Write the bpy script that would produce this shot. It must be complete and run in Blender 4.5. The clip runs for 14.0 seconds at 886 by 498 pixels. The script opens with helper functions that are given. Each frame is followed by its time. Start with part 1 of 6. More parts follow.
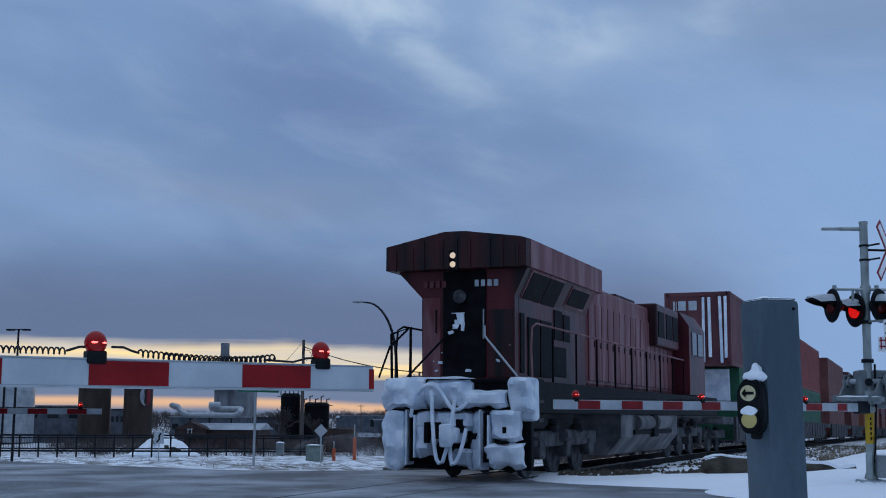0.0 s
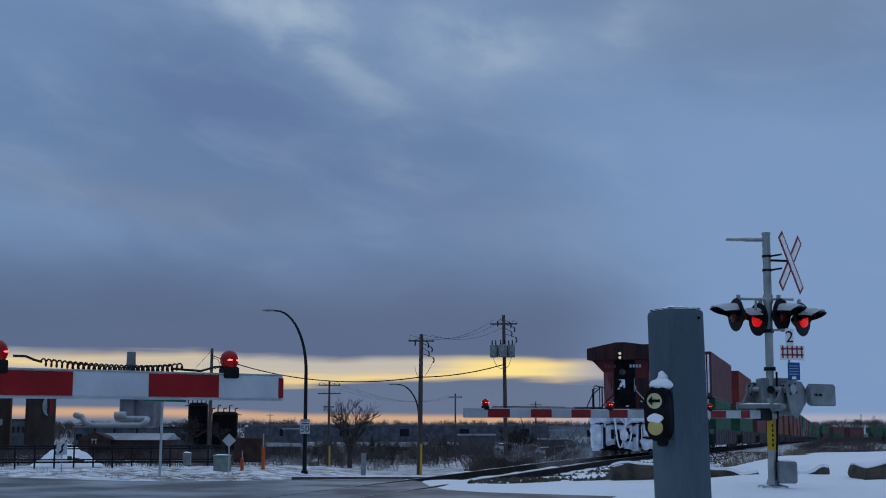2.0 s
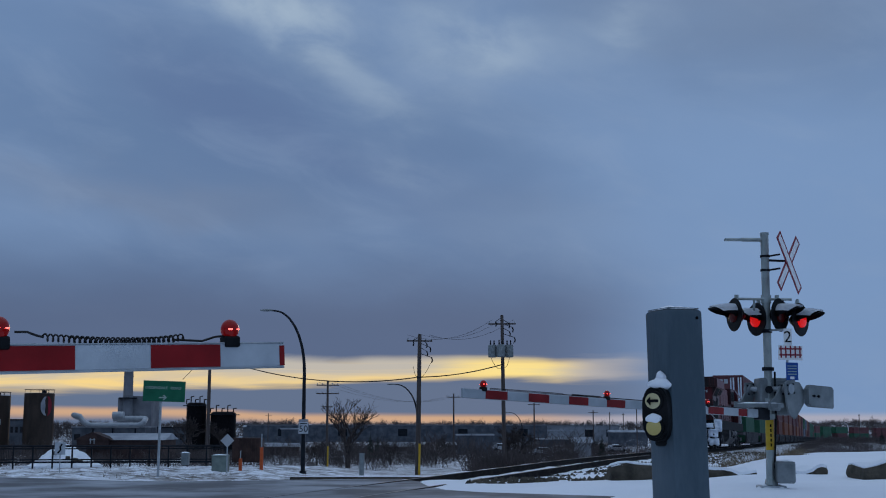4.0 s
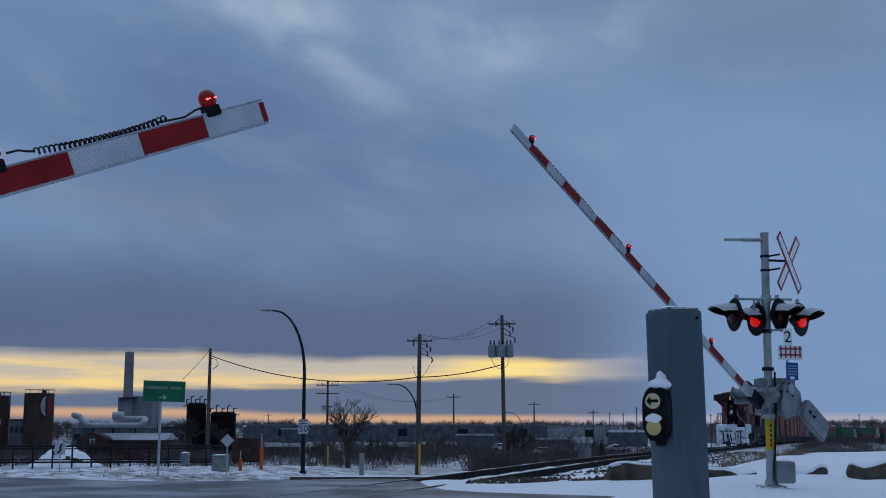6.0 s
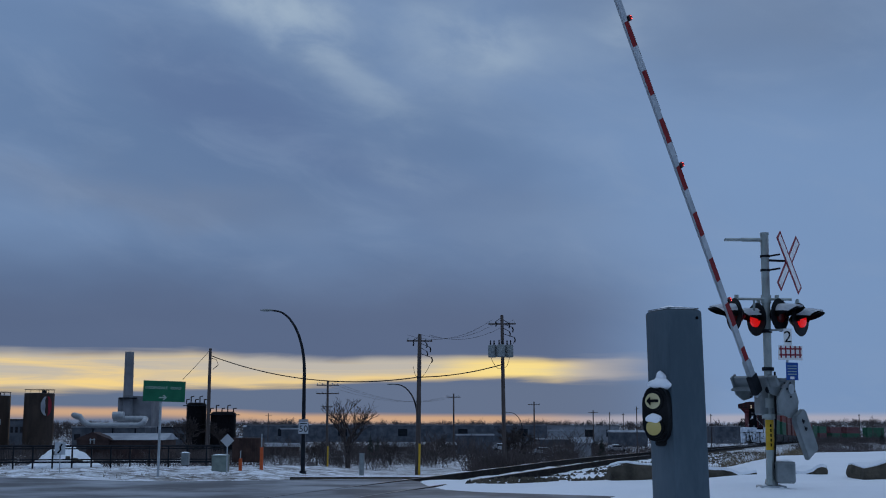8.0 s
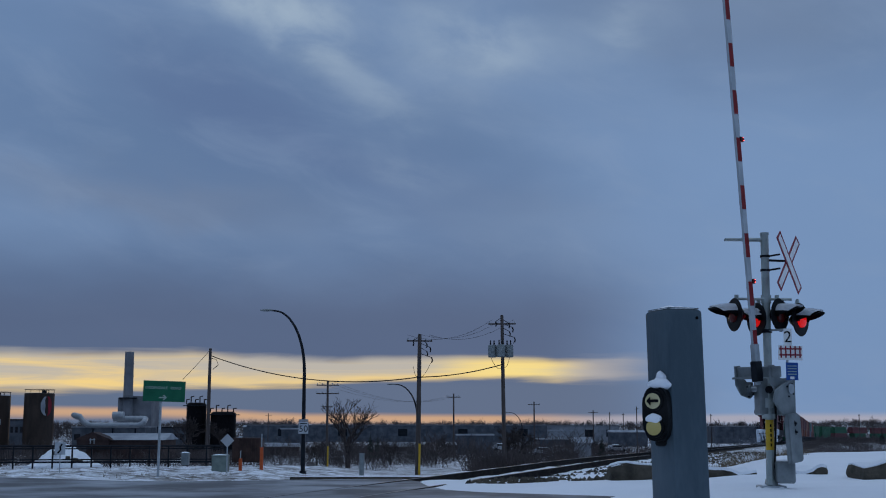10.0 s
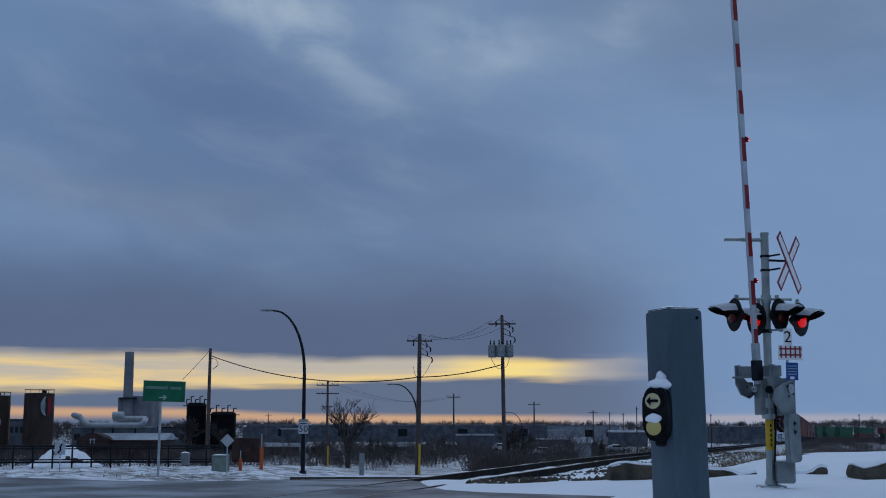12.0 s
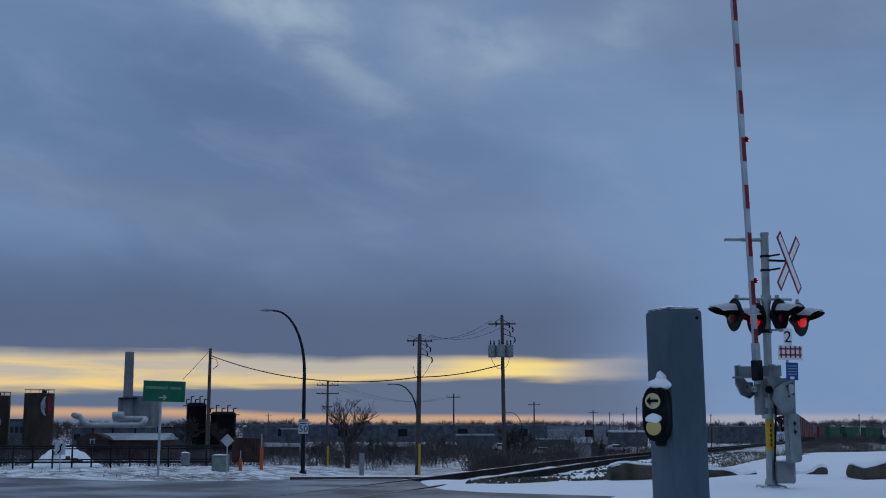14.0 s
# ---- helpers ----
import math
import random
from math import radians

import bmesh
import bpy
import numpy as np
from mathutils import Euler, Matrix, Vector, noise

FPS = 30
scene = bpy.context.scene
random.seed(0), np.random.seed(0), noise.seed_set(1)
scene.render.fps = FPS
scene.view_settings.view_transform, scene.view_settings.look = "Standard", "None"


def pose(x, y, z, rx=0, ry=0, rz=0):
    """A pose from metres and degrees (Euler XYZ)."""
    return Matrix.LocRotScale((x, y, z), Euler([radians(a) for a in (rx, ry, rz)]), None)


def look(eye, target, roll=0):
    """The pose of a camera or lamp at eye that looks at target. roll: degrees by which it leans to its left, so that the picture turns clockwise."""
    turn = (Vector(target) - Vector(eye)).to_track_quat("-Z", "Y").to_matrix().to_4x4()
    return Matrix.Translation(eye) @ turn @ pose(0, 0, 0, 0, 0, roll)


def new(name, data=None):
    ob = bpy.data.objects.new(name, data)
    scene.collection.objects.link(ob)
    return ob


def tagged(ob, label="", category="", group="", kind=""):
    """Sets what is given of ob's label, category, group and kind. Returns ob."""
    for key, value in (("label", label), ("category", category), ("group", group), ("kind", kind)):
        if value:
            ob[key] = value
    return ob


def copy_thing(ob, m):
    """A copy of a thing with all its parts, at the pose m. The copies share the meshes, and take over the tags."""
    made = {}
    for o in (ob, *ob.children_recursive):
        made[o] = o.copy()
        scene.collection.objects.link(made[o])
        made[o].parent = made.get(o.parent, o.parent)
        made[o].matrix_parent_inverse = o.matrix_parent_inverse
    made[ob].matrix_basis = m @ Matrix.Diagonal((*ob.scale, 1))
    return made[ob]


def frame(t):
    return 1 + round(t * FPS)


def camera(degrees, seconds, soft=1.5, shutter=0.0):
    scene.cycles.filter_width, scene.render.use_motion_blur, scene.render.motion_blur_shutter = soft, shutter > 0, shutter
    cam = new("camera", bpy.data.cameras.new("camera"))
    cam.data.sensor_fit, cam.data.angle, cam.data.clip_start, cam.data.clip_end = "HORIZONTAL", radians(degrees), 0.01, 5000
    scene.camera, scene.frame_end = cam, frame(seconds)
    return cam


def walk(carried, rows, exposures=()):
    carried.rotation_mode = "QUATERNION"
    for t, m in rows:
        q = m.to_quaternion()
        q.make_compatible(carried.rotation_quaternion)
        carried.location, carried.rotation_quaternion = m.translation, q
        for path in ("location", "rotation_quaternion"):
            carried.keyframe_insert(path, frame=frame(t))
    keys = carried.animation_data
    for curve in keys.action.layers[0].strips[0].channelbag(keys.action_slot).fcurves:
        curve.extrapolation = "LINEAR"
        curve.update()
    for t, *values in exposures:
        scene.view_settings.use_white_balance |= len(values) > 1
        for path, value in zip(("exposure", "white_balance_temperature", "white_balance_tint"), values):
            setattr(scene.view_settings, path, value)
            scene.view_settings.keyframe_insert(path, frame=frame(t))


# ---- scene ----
cam = camera(40.07, 14.0, soft=1.05)
EYE = (0.0, 0.0, 1.22)


def aim(left, up, roll):
    """The camera's pose, turned left and up from its resting aim, in degrees."""
    return pose(*EYE) @ pose(0, 0, 0, 0, 0, left) @ pose(0, 0, 0, 98.283 + up) @ pose(0, 0, 0, 0, 0, -roll)


walk(cam, [(0, aim(4.312, -0.411, -0.282)), (0.1, aim(3.68, -0.378, -0.26)), (0.3, aim(2.62, -0.285, -0.19)),
           (0.5, aim(1.916, -0.206, -0.123)), (0.75, aim(1.29, -0.13, -0.1)), (1.0, aim(0.852, -0.071, -0.08)),
           (1.5, aim(0.333, -0.035, -0.02)), (2.0, aim(0.078, 0, 0)), (2.5, aim(0.004, 0, 0)), (3.0, aim(0, 0, 0)),
           (14.0, aim(0, 0, 0))],
     exposures=[(0, 0.42), (0.5, 0.26), (1.0, 0.14), (2.0, 0.07), (6.0, 0.03), (10.0, -0.03), (14.0, -0.05)])

# ---- sky and light ----
SUN_AZ, SUN_EL = 3.5, 2.2      # degrees right of +y, degrees above the horizon


def build_world():
    world = bpy.data.worlds.new("dusk_sky")
    scene.world = world
    world.use_nodes = True
    nt = world.node_tree
    nt.nodes.clear()
    N, L = nt.nodes.new, nt.links.new

    def val(op, a, b=None, c=None, clamp=False):
        n = N("ShaderNodeMath")
        n.operation, n.use_clamp = op, clamp
        for i, v in enumerate((a, b, c)):
            if v is None:
                continue
            if isinstance(v, (int, float)):
                n.inputs[i].default_value = v
            else:
                L(v, n.inputs[i])
        return n.outputs[0]

    def step(v, a, b, lo=0.0, hi=1.0):
        n = N("ShaderNodeMapRange")
        n.interpolation_type = "SMOOTHSTEP"
        L(v, n.inputs[0])
        for i, x in enumerate((a, b, lo, hi)):
            n.inputs[i + 1].default_value = x
        return n.outputs[0]

    def mix(fac, a, b, mode="MIX"):
        n = N("ShaderNodeMix")
        n.data_type, n.blend_type = "RGBA", mode
        if isinstance(fac, (int, float)):
            n.inputs[0].default_value = fac
        else:
            L(fac, n.inputs[0])
        for i, v in ((6, a), (7, b)):
            if isinstance(v, tuple):
                n.inputs[i].default_value = (*v, 1)
            else:
                L(v, n.inputs[i])
        return n.outputs[2]

    def clouds(sx, sy, ox, oy, detail, rough, skew=0.0, warp=0.0):
        co = N("ShaderNodeCombineXYZ")
        L(val("ADD", val("MULTIPLY", az, sx), ox), co.inputs[0])
        L(val("ADD", val("ADD", val("MULTIPLY", el, sy), val("MULTIPLY", az, skew)), oy), co.inputs[1])
        n = N("ShaderNodeTexNoise")
        n.inputs["Scale"].default_value = 1.0
        n.inputs["Detail"].default_value = detail
        n.inputs["Roughness"].default_value = rough
        n.inputs["Distortion"].default_value = warp
        L(co.outputs[0], n.inputs["Vector"])
        return n.outputs["Fac"]

    tc = N("ShaderNodeTexCoord")
    sep = N("ShaderNodeSeparateXYZ")
    L(tc.outputs["Generated"], sep.inputs[0])
    az = val("MULTIPLY", val("ARCTAN2", sep.outputs[0], sep.outputs[1]), 57.2958)
    el = val("MULTIPLY", val("ARCSINE", sep.outputs[2]), 57.2958)

    sky = N("ShaderNodeTexSky")
    sky.sky_type, sky.sun_disc = "NISHITA", False
    sky.sun_elevation, sky.sun_rotation = radians(SUN_EL), radians(SUN_AZ)
    clear = mix(1.0, sky.outputs[0], (0.09, 0.09, 0.09), "MULTIPLY")

    # layered cloud deck: slate blue folds, paler openings high up, a dark hem low down
    drift = val("MULTIPLY", val("SUBTRACT", clouds(0.12, 0.22, 3.3, 9.1, 4.0, 0.50, 0.03, 0.3), 0.5), 5.0)
    swirl = val("MULTIPLY", val("SUBTRACT", clouds(0.16, 0.30, 7.7, 2.9, 5.0, 0.52, 0.05, 0.4), 0.5), 4.0)
    azw, elw = val("ADD", az, drift), val("ADD", el, swirl)

    def puff(a, e, wide, tall, tilt):
        """A soft cloud lobe round azimuth a and elevation e, in degrees."""
        c, s_ = math.cos(radians(tilt)), math.sin(radians(tilt))
        dx, dy = val("SUBTRACT", azw, a), val("SUBTRACT", elw, e)
        u = val("DIVIDE", val("ADD", val("MULTIPLY", dx, c), val("MULTIPLY", dy, s_)), wide)
        v = val("DIVIDE", val("SUBTRACT", val("MULTIPLY", dy, c), val("MULTIPLY", dx, s_)), tall)
        r2 = val("ADD", val("MULTIPLY", u, u), val("MULTIPLY", v, v))
        return val("POWER", 2.71828, val("MULTIPLY", r2, -1.0))

    broad = clouds(0.055, 0.16, 3.1, 1.7, 3.0, 0.5, 0.02, 0.4)
    fine = clouds(0.15, 0.38, 8.4, 2.2, 6.0, 0.57, 0.06, 0.5)
    deck = mix(step(broad, 0.30, 0.72), (0.122, 0.200, 0.355), (0.168, 0.262, 0.440))
    east = step(val("ADD", az, val("MULTIPLY", drift, 0.5)), 0.0, 15.0)
    deck = mix(val("MULTIPLY", east, val("MULTIPLY", step(el, 19.0, 11.0), 0.85)), deck, (0.190, 0.303, 0.512))
    deck = mix(val("MULTIPLY", puff(14.0, 19.5, 9.0, 3.0, -8.0), 0.65), deck, (0.172, 0.240, 0.368))
    deck = mix(val("MULTIPLY", puff(-20.5, 18.0, 4.0, 5.0, 10.0), 0.45), deck, (0.155, 0.255, 0.445))
    deck = mix(val("MULTIPLY", puff(-9.5, 14.6, 7.0, 2.1, -22.0), 0.85), deck, (0.108, 0.172, 0.325))
    deck = mix(val("MULTIPLY", puff(-1.0, 11.0, 6.0, 1.8, -16.0), 0.45), deck, (0.135, 0.205, 0.360))
    deck = mix(val("MULTIPLY", puff(-14.0, 10.4, 8.0, 1.2, -7.0), 0.55), deck, (0.165, 0.215, 0.325))
    deck = mix(val("MULTIPLY", puff(4.0, 9.2, 5.0, 1.3, -10.0), 0.30), deck, (0.190, 0.260, 0.390))
    deck = mix(val("MULTIPLY", step(fine, 0.44, 0.76), 0.26), deck, (0.24, 0.33, 0.49))
    low = val("MULTIPLY", step(val("ADD", el, val("MULTIPLY", swirl, 0.4)), 9.3, 4.6), step(az, 13.0, 4.0))
    deck = mix(val("MULTIPLY", low, 0.88), deck, (0.090, 0.125, 0.218))
    deck = mix(val("MULTIPLY", step(el, 2.7, 1.7), val("MULTIPLY", step(az, 14.0, 6.0), 0.8)), deck, (0.122, 0.168, 0.262))
    # the pale openings
    fray = step(clouds(0.22, 0.42, 2.0, 5.0, 6.0, 0.58, 0.05, 0.3), 0.20, 0.70)
    for a, e, wide, tall, tilt, k in ((-9.6, 19.8, 4.2, 1.3, -16.0, 0.95), (-7.4, 18.9, 3.0, 1.2, -28.0, 0.75), (-5.0, 17.0, 3.2, 1.1, -36.0, 0.46), (-2.4, 15.4, 2.0, 0.8, -28.0, 0.40), (0.2, 18.6, 4.0, 1.5, -8.0, 0.38),
                                      (3.0, 17.8, 2.4, 1.0, -6.0, 0.62), (8.4, 18.3, 1.8, 1.2, 12.0, 0.48), (-2.0, 12.2, 2.2, 0.8, -24.0, 0.32), (1.0, 16.2, 3.0, 1.3, -30.0, 0.26)):
        deck = mix(val("MULTIPLY", val("MULTIPLY", puff(a, e, wide, tall, tilt), fray), k * 0.85), deck, (0.35, 0.45, 0.57))
    top = step(el, 19.0, 60.0)
    deck = mix(val("MULTIPLY", top, 0.9), deck, (0.43, 0.55, 0.74))

    # the opening under the deck, where the low sun shines through
    wisp = clouds(0.10, 1.5, 5.2, 0.4, 5.0, 0.55, 0.0, 0.8)
    wob = val("MULTIPLY", val("SUBTRACT", wisp, 0.5), 0.7)
    e2 = val("ADD", val("ADD", el, wob), val("MULTIPLY", val("SUBTRACT", clouds(0.16, 0.05, 1.3, 7.7, 3.0, 0.5), 0.5), 0.6))
    floor_ = val("SUBTRACT", e2, step(az, -12.0, -5.0, 1.60, 2.10))
    roof_ = val("SUBTRACT", e2, step(az, -14.0, -4.0, 3.30, 3.12))
    upper = val("MULTIPLY", step(floor_, -0.22, 0.22), step(roof_, 0.28, -0.28))
    upper = val("MULTIPLY", upper, step(val("ADD", az, val("MULTIPLY", wob, 4.0)), 11.0, 6.0))
    upper = val("MULTIPLY", upper, step(az, -70.0, -25.0))
    core = val("MULTIPLY", step(val("ABSOLUTE", val("SUBTRACT", az, 3.2)), 5.0, 0.0), step(val("ABSOLUTE", val("SUBTRACT", el, 2.6)), 1.0, 0.0))
    warm = mix(step(val("ADD", val("ADD", wisp, val("MULTIPLY", core, 0.30)), step(e2, 2.7, 1.8, 0.0, 0.22)), 0.44, 0.80), (0.52, 0.48, 0.42), (0.95, 0.68, 0.26))
    warm = mix(val("MULTIPLY", core, 0.7), warm, (1.0, 0.80, 0.28))
    warm = mix(step(az, 4.6, 7.5, 0.0, 0.85), warm, (0.42, 0.40, 0.41))
    out = mix(val("MULTIPLY", upper, 0.95), deck, warm)
    e3 = val("ADD", val("ADD", el, val("MULTIPLY", wob, 0.35)), step(az, -14.0, -5.0, -0.42, -0.10))
    strip = val("MULTIPLY", step(e3, -0.2, 0.2), step(e3, 0.54, 0.24))
    pinkish = mix(step(az, 2.0, 9.0), (0.66, 0.40, 0.23), (0.40, 0.39, 0.46))
    out = mix(val("MULTIPLY", strip, 0.85), out, pinkish)
    out = mix(0.002, out, clear)
    ground = step(el, -0.6, -3.0)
    out = mix(ground, out, (0.10, 0.115, 0.15))
    bg = N("ShaderNodeBackground")
    bg.inputs["Strength"].default_value = 1.0
    L(out, bg.inputs["Color"])
    o = N("ShaderNodeOutputWorld")
    L(bg.outputs[0], o.inputs[0])


build_world()
sun = new("low_sun", bpy.data.lights.new("low_sun", "SUN"))
sun.data.energy, sun.data.angle, sun.data.color = 0.12, radians(14), (1.0, 0.72, 0.42)
sun.matrix_world = look((math.sin(radians(SUN_AZ)) * 100, math.cos(radians(SUN_AZ)) * 100, 8), (0, 0, 0))
scene.view_settings.exposure = 0.0


# ---- materials ----
def mat(name, a, b=None, rough=0.7, metal=0.0, scale=6.0, fine=60.0, bump=0.15, spread=(0.35, 0.7), stretch=(1, 1, 1),
        emit=None, emit_strength=0.0, spec=0.22, coords="Object", depth=0.02):
    """A surface with two scales of variation between colours a and b, and fine relief."""
    m = bpy.data.materials.new(name)
    m.use_nodes = True
    nt = m.node_tree
    N, L = nt.nodes.new, nt.links.new
    bs = nt.nodes["Principled BSDF"]
    b = b or tuple(min(1, c * 1.35 + 0.01) for c in a)
    tc = N("ShaderNodeTexCoord")
    mp = N("ShaderNodeMapping")
    mp.inputs["Scale"].default_value = stretch
    L(tc.outputs[coords], mp.inputs[0])
    n1, n2 = N("ShaderNodeTexNoise"), N("ShaderNodeTexNoise")
    for n, s, d in ((n1, scale, 5), (n2, fine, 3)):
        n.inputs["Scale"].default_value, n.inputs["Detail"].default_value = s, d
        L(mp.outputs[0], n.inputs["Vector"])
    mr = N("ShaderNodeMapRange")
    L(n1.outputs["Fac"], mr.inputs[0])
    mr.inputs[1].default_value, mr.inputs[2].default_value = spread
    add = N("ShaderNodeMath")
    add.operation, add.use_clamp = "MULTIPLY_ADD", True
    L(n2.outputs["Fac"], add.inputs[0])
    add.inputs[1].default_value = 0.5
    sub = N("ShaderNodeMath")
    sub.operation = "SUBTRACT"
    L(mr.outputs[0], sub.inputs[0])
    sub.inputs[1].default_value = 0.25
    L(sub.outputs[0], add.inputs[2])
    mx = N("ShaderNodeMix")
    mx.data_type = "RGBA"
    L(add.outputs[0], mx.inputs[0])
    mx.inputs[6].default_value, mx.inputs[7].default_value = (*a, 1), (*b, 1)
    L(mx.outputs[2], bs.inputs["Base Color"])
    bs.inputs["Metallic"].default_value = metal
    bs.inputs["Specular IOR Level"].default_value = spec
    rr = N("ShaderNodeMapRange")
    L(n2.outputs["Fac"], rr.inputs[0])
    rr.inputs[3].default_value, rr.inputs[4].default_value = max(0.03, rough - 0.12), min(1, rough + 0.12)
    L(rr.outputs[0], bs.inputs["Roughness"])
    if bump:
        bp = N("ShaderNodeBump")
        bp.inputs["Strength"].default_value, bp.inputs["Distance"].default_value = bump, depth
        L(n2.outputs["Fac"], bp.inputs["Height"])
        L(bp.outputs[0], bs.inputs["Normal"])
    if emit:
        bs.inputs["Emission Color"].default_value = (*emit, 1)
        bs.inputs["Emission Strength"].default_value = emit_strength
    return m


OLDSNOW = mat("grey_roof_snow", (0.20, 0.225, 0.26), (0.40, 0.43, 0.47), 0.85, scale=0.3, fine=3, bump=0.1)
SNOW = mat("snow", (0.76, 0.80, 0.86), (0.90, 0.93, 0.96), 0.75, scale=1.2, fine=14, bump=0.5, depth=0.06)
ICE = mat("caked_snow", (0.52, 0.60, 0.70), (0.82, 0.86, 0.92), 0.6, scale=3.5, fine=16, bump=0.35, depth=0.03)
ROAD = mat("snow_dusted_asphalt", (0.095, 0.101, 0.112), (0.36, 0.39, 0.43), 0.75, scale=0.5, fine=5, bump=0.3, spread=(0.40, 0.72), spec=0.25)
BALLAST = mat("ballast", (0.025, 0.024, 0.025), (0.20, 0.215, 0.24), 0.95, scale=2.2, fine=25, bump=0.8, spread=(0.50, 0.85), spec=0.1)
RAIL = mat("rail_steel", (0.012, 0.010, 0.010), (0.03, 0.026, 0.024), 0.9, 0.0, scale=4, fine=50, spec=0.1)
RAILHEAD = mat("polished_rail_head", (0.12, 0.125, 0.135), (0.25, 0.26, 0.28), 0.5, 0.6, scale=4, fine=40)
TIE = mat("creosoted_tie", (0.035, 0.028, 0.022), (0.10, 0.085, 0.07), 0.9, scale=6, fine=40, bump=0.5)
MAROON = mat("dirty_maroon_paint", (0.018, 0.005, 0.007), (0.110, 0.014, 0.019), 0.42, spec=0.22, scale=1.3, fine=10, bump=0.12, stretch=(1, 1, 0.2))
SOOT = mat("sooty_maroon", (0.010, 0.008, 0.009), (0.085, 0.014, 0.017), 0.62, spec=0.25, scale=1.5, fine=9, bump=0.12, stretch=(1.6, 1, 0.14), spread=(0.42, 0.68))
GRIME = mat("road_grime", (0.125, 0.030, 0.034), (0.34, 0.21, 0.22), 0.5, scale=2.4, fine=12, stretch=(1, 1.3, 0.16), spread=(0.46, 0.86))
BLACK = mat("black_paint", (0.003, 0.003, 0.004), (0.009, 0.009, 0.011), 0.6, scale=4, fine=30, spec=0.06)
UNDER = mat("grimy_running_gear", (0.02, 0.02, 0.022), (0.10, 0.10, 0.11), 0.75, scale=4, fine=22, bump=0.4)
TANKGREY = mat("salted_fuel_tank", (0.05, 0.05, 0.055), (0.19, 0.19, 0.20), 0.7, scale=1.5, fine=14)
GLASS = mat("dark_glass", (0.012, 0.014, 0.018), (0.02, 0.022, 0.026), 0.12, scale=3, fine=10, bump=0)
GALV = mat("galvanized_steel", (0.30, 0.335, 0.36), (0.43, 0.47, 0.50), 0.45, 0.55, scale=7, fine=45, bump=0.06)
POSTGREY = mat("weathered_post_paint", (0.050, 0.078, 0.100), (0.118, 0.160, 0.192), 0.5, 0.1, scale=3.2, fine=60, bump=0.08, stretch=(1, 1, 0.3))
ALU = mat("mast_aluminium", (0.30, 0.345, 0.34), (0.42, 0.47, 0.46), 0.5, 0.35, scale=5, fine=40, bump=0.05)
BOXGREY = mat("signal_case_paint", (0.15, 0.175, 0.185), (0.25, 0.28, 0.29), 0.55, 0.15, scale=4, fine=40, bump=0.06)
SIGNWHITE = mat("sign_white", (0.82, 0.83, 0.84), (0.90, 0.91, 0.91), 0.4, scale=6, fine=30, bump=0)
WHITE = mat("white_reflective_sheet", (0.36, 0.40, 0.44), (0.49, 0.535, 0.575), 0.42, scale=3, fine=30, bump=0.04)
RED = mat("red_reflective_sheet", (0.19, 0.003, 0.005), (0.27, 0.007, 0.010), 0.38, scale=4, fine=40, bump=0.04)
SIGNRED = mat("sign_red", (0.20, 0.012, 0.025), (0.28, 0.02, 0.035), 0.4, scale=6, fine=30, bump=0)
SIGNBLUE = mat("sign_blue", (0.018, 0.075, 0.30), (0.03, 0.10, 0.36), 0.4, scale=6, fine=30, bump=0)
SIGNGREEN = mat("sign_green", (0.008, 0.115, 0.060), (0.014, 0.15, 0.08), 0.4, scale=4, fine=30, bump=0)
SIGNTEXT = mat("sign_lettering", (0.30, 0.42, 0.38), (0.42, 0.52, 0.48), 0.5, scale=6, fine=30, bump=0)
YELLOW = mat("yellow_plastic", (0.47, 0.41, 0.22), (0.58, 0.52, 0.31), 0.45, scale=10, fine=60, bump=0.05)
BUTTON = mat("yellow_button", (0.46, 0.36, 0.12), (0.58, 0.47, 0.18), 0.45, scale=10, fine=60, bump=0.05)
TAPE = mat("yellow_tape", (0.50, 0.30, 0.02), (0.62, 0.40, 0.04), 0.5, scale=6, fine=40, bump=0)
PLASTIC = mat("black_plastic", (0.004, 0.005, 0.006), (0.012, 0.013, 0.015), 0.45, spec=0.1, scale=12, fine=90, bump=0.08)
RUBBER = mat("cable_rubber", (0.008, 0.008, 0.009), (0.02, 0.02, 0.022), 0.5, scale=10, fine=60, bump=0)
LENS_ON = mat("lit_red_lens", (0.5, 0.01, 0.01), None, 0.2, scale=30, fine=90, bump=0, emit=(1.0, 0.012, 0.010), emit_strength=0.42)
GLARE_BAR = mat("lamp_glare", (0.9, 0.3, 0.2), None, 0.3, scale=30, fine=90, bump=0, emit=(1.0, 0.06, 0.05), emit_strength=4.5)
LENS_ARM = mat("glowing_arm_lamp", (0.035, 0.001, 0.001), (0.06, 0.002, 0.002), 0.15, scale=20, fine=60, bump=0, emit=(1.0, 0.004, 0.004), emit_strength=0.065, spec=0.3)
LENS_OFF = mat("dark_red_lens", (0.075, 0.008, 0.008), (0.13, 0.014, 0.012), 0.2, scale=30, fine=90, bump=0)
HEADLAMP = mat("headlamp_glass", (0.5, 0.45, 0.38), None, 0.2, scale=20, fine=60, bump=0, emit=(1.0, 0.72, 0.45), emit_strength=0.4)
POLEWOOD = mat("weathered_pole_wood", (0.055, 0.045, 0.042), (0.12, 0.10, 0.095), 0.85, scale=3, fine=30, bump=0.4, stretch=(3, 3, 0.2))
DARKPOLE = mat("dark_painted_steel", (0.008, 0.010, 0.014), (0.021, 0.025, 0.032), 0.55, 0.0, spec=0.1, scale=4, fine=30, bump=0)
BARK = mat("bare_bark", (0.030, 0.024, 0.024), (0.075, 0.060, 0.056), 0.9, scale=4, fine=30, bump=0.3)
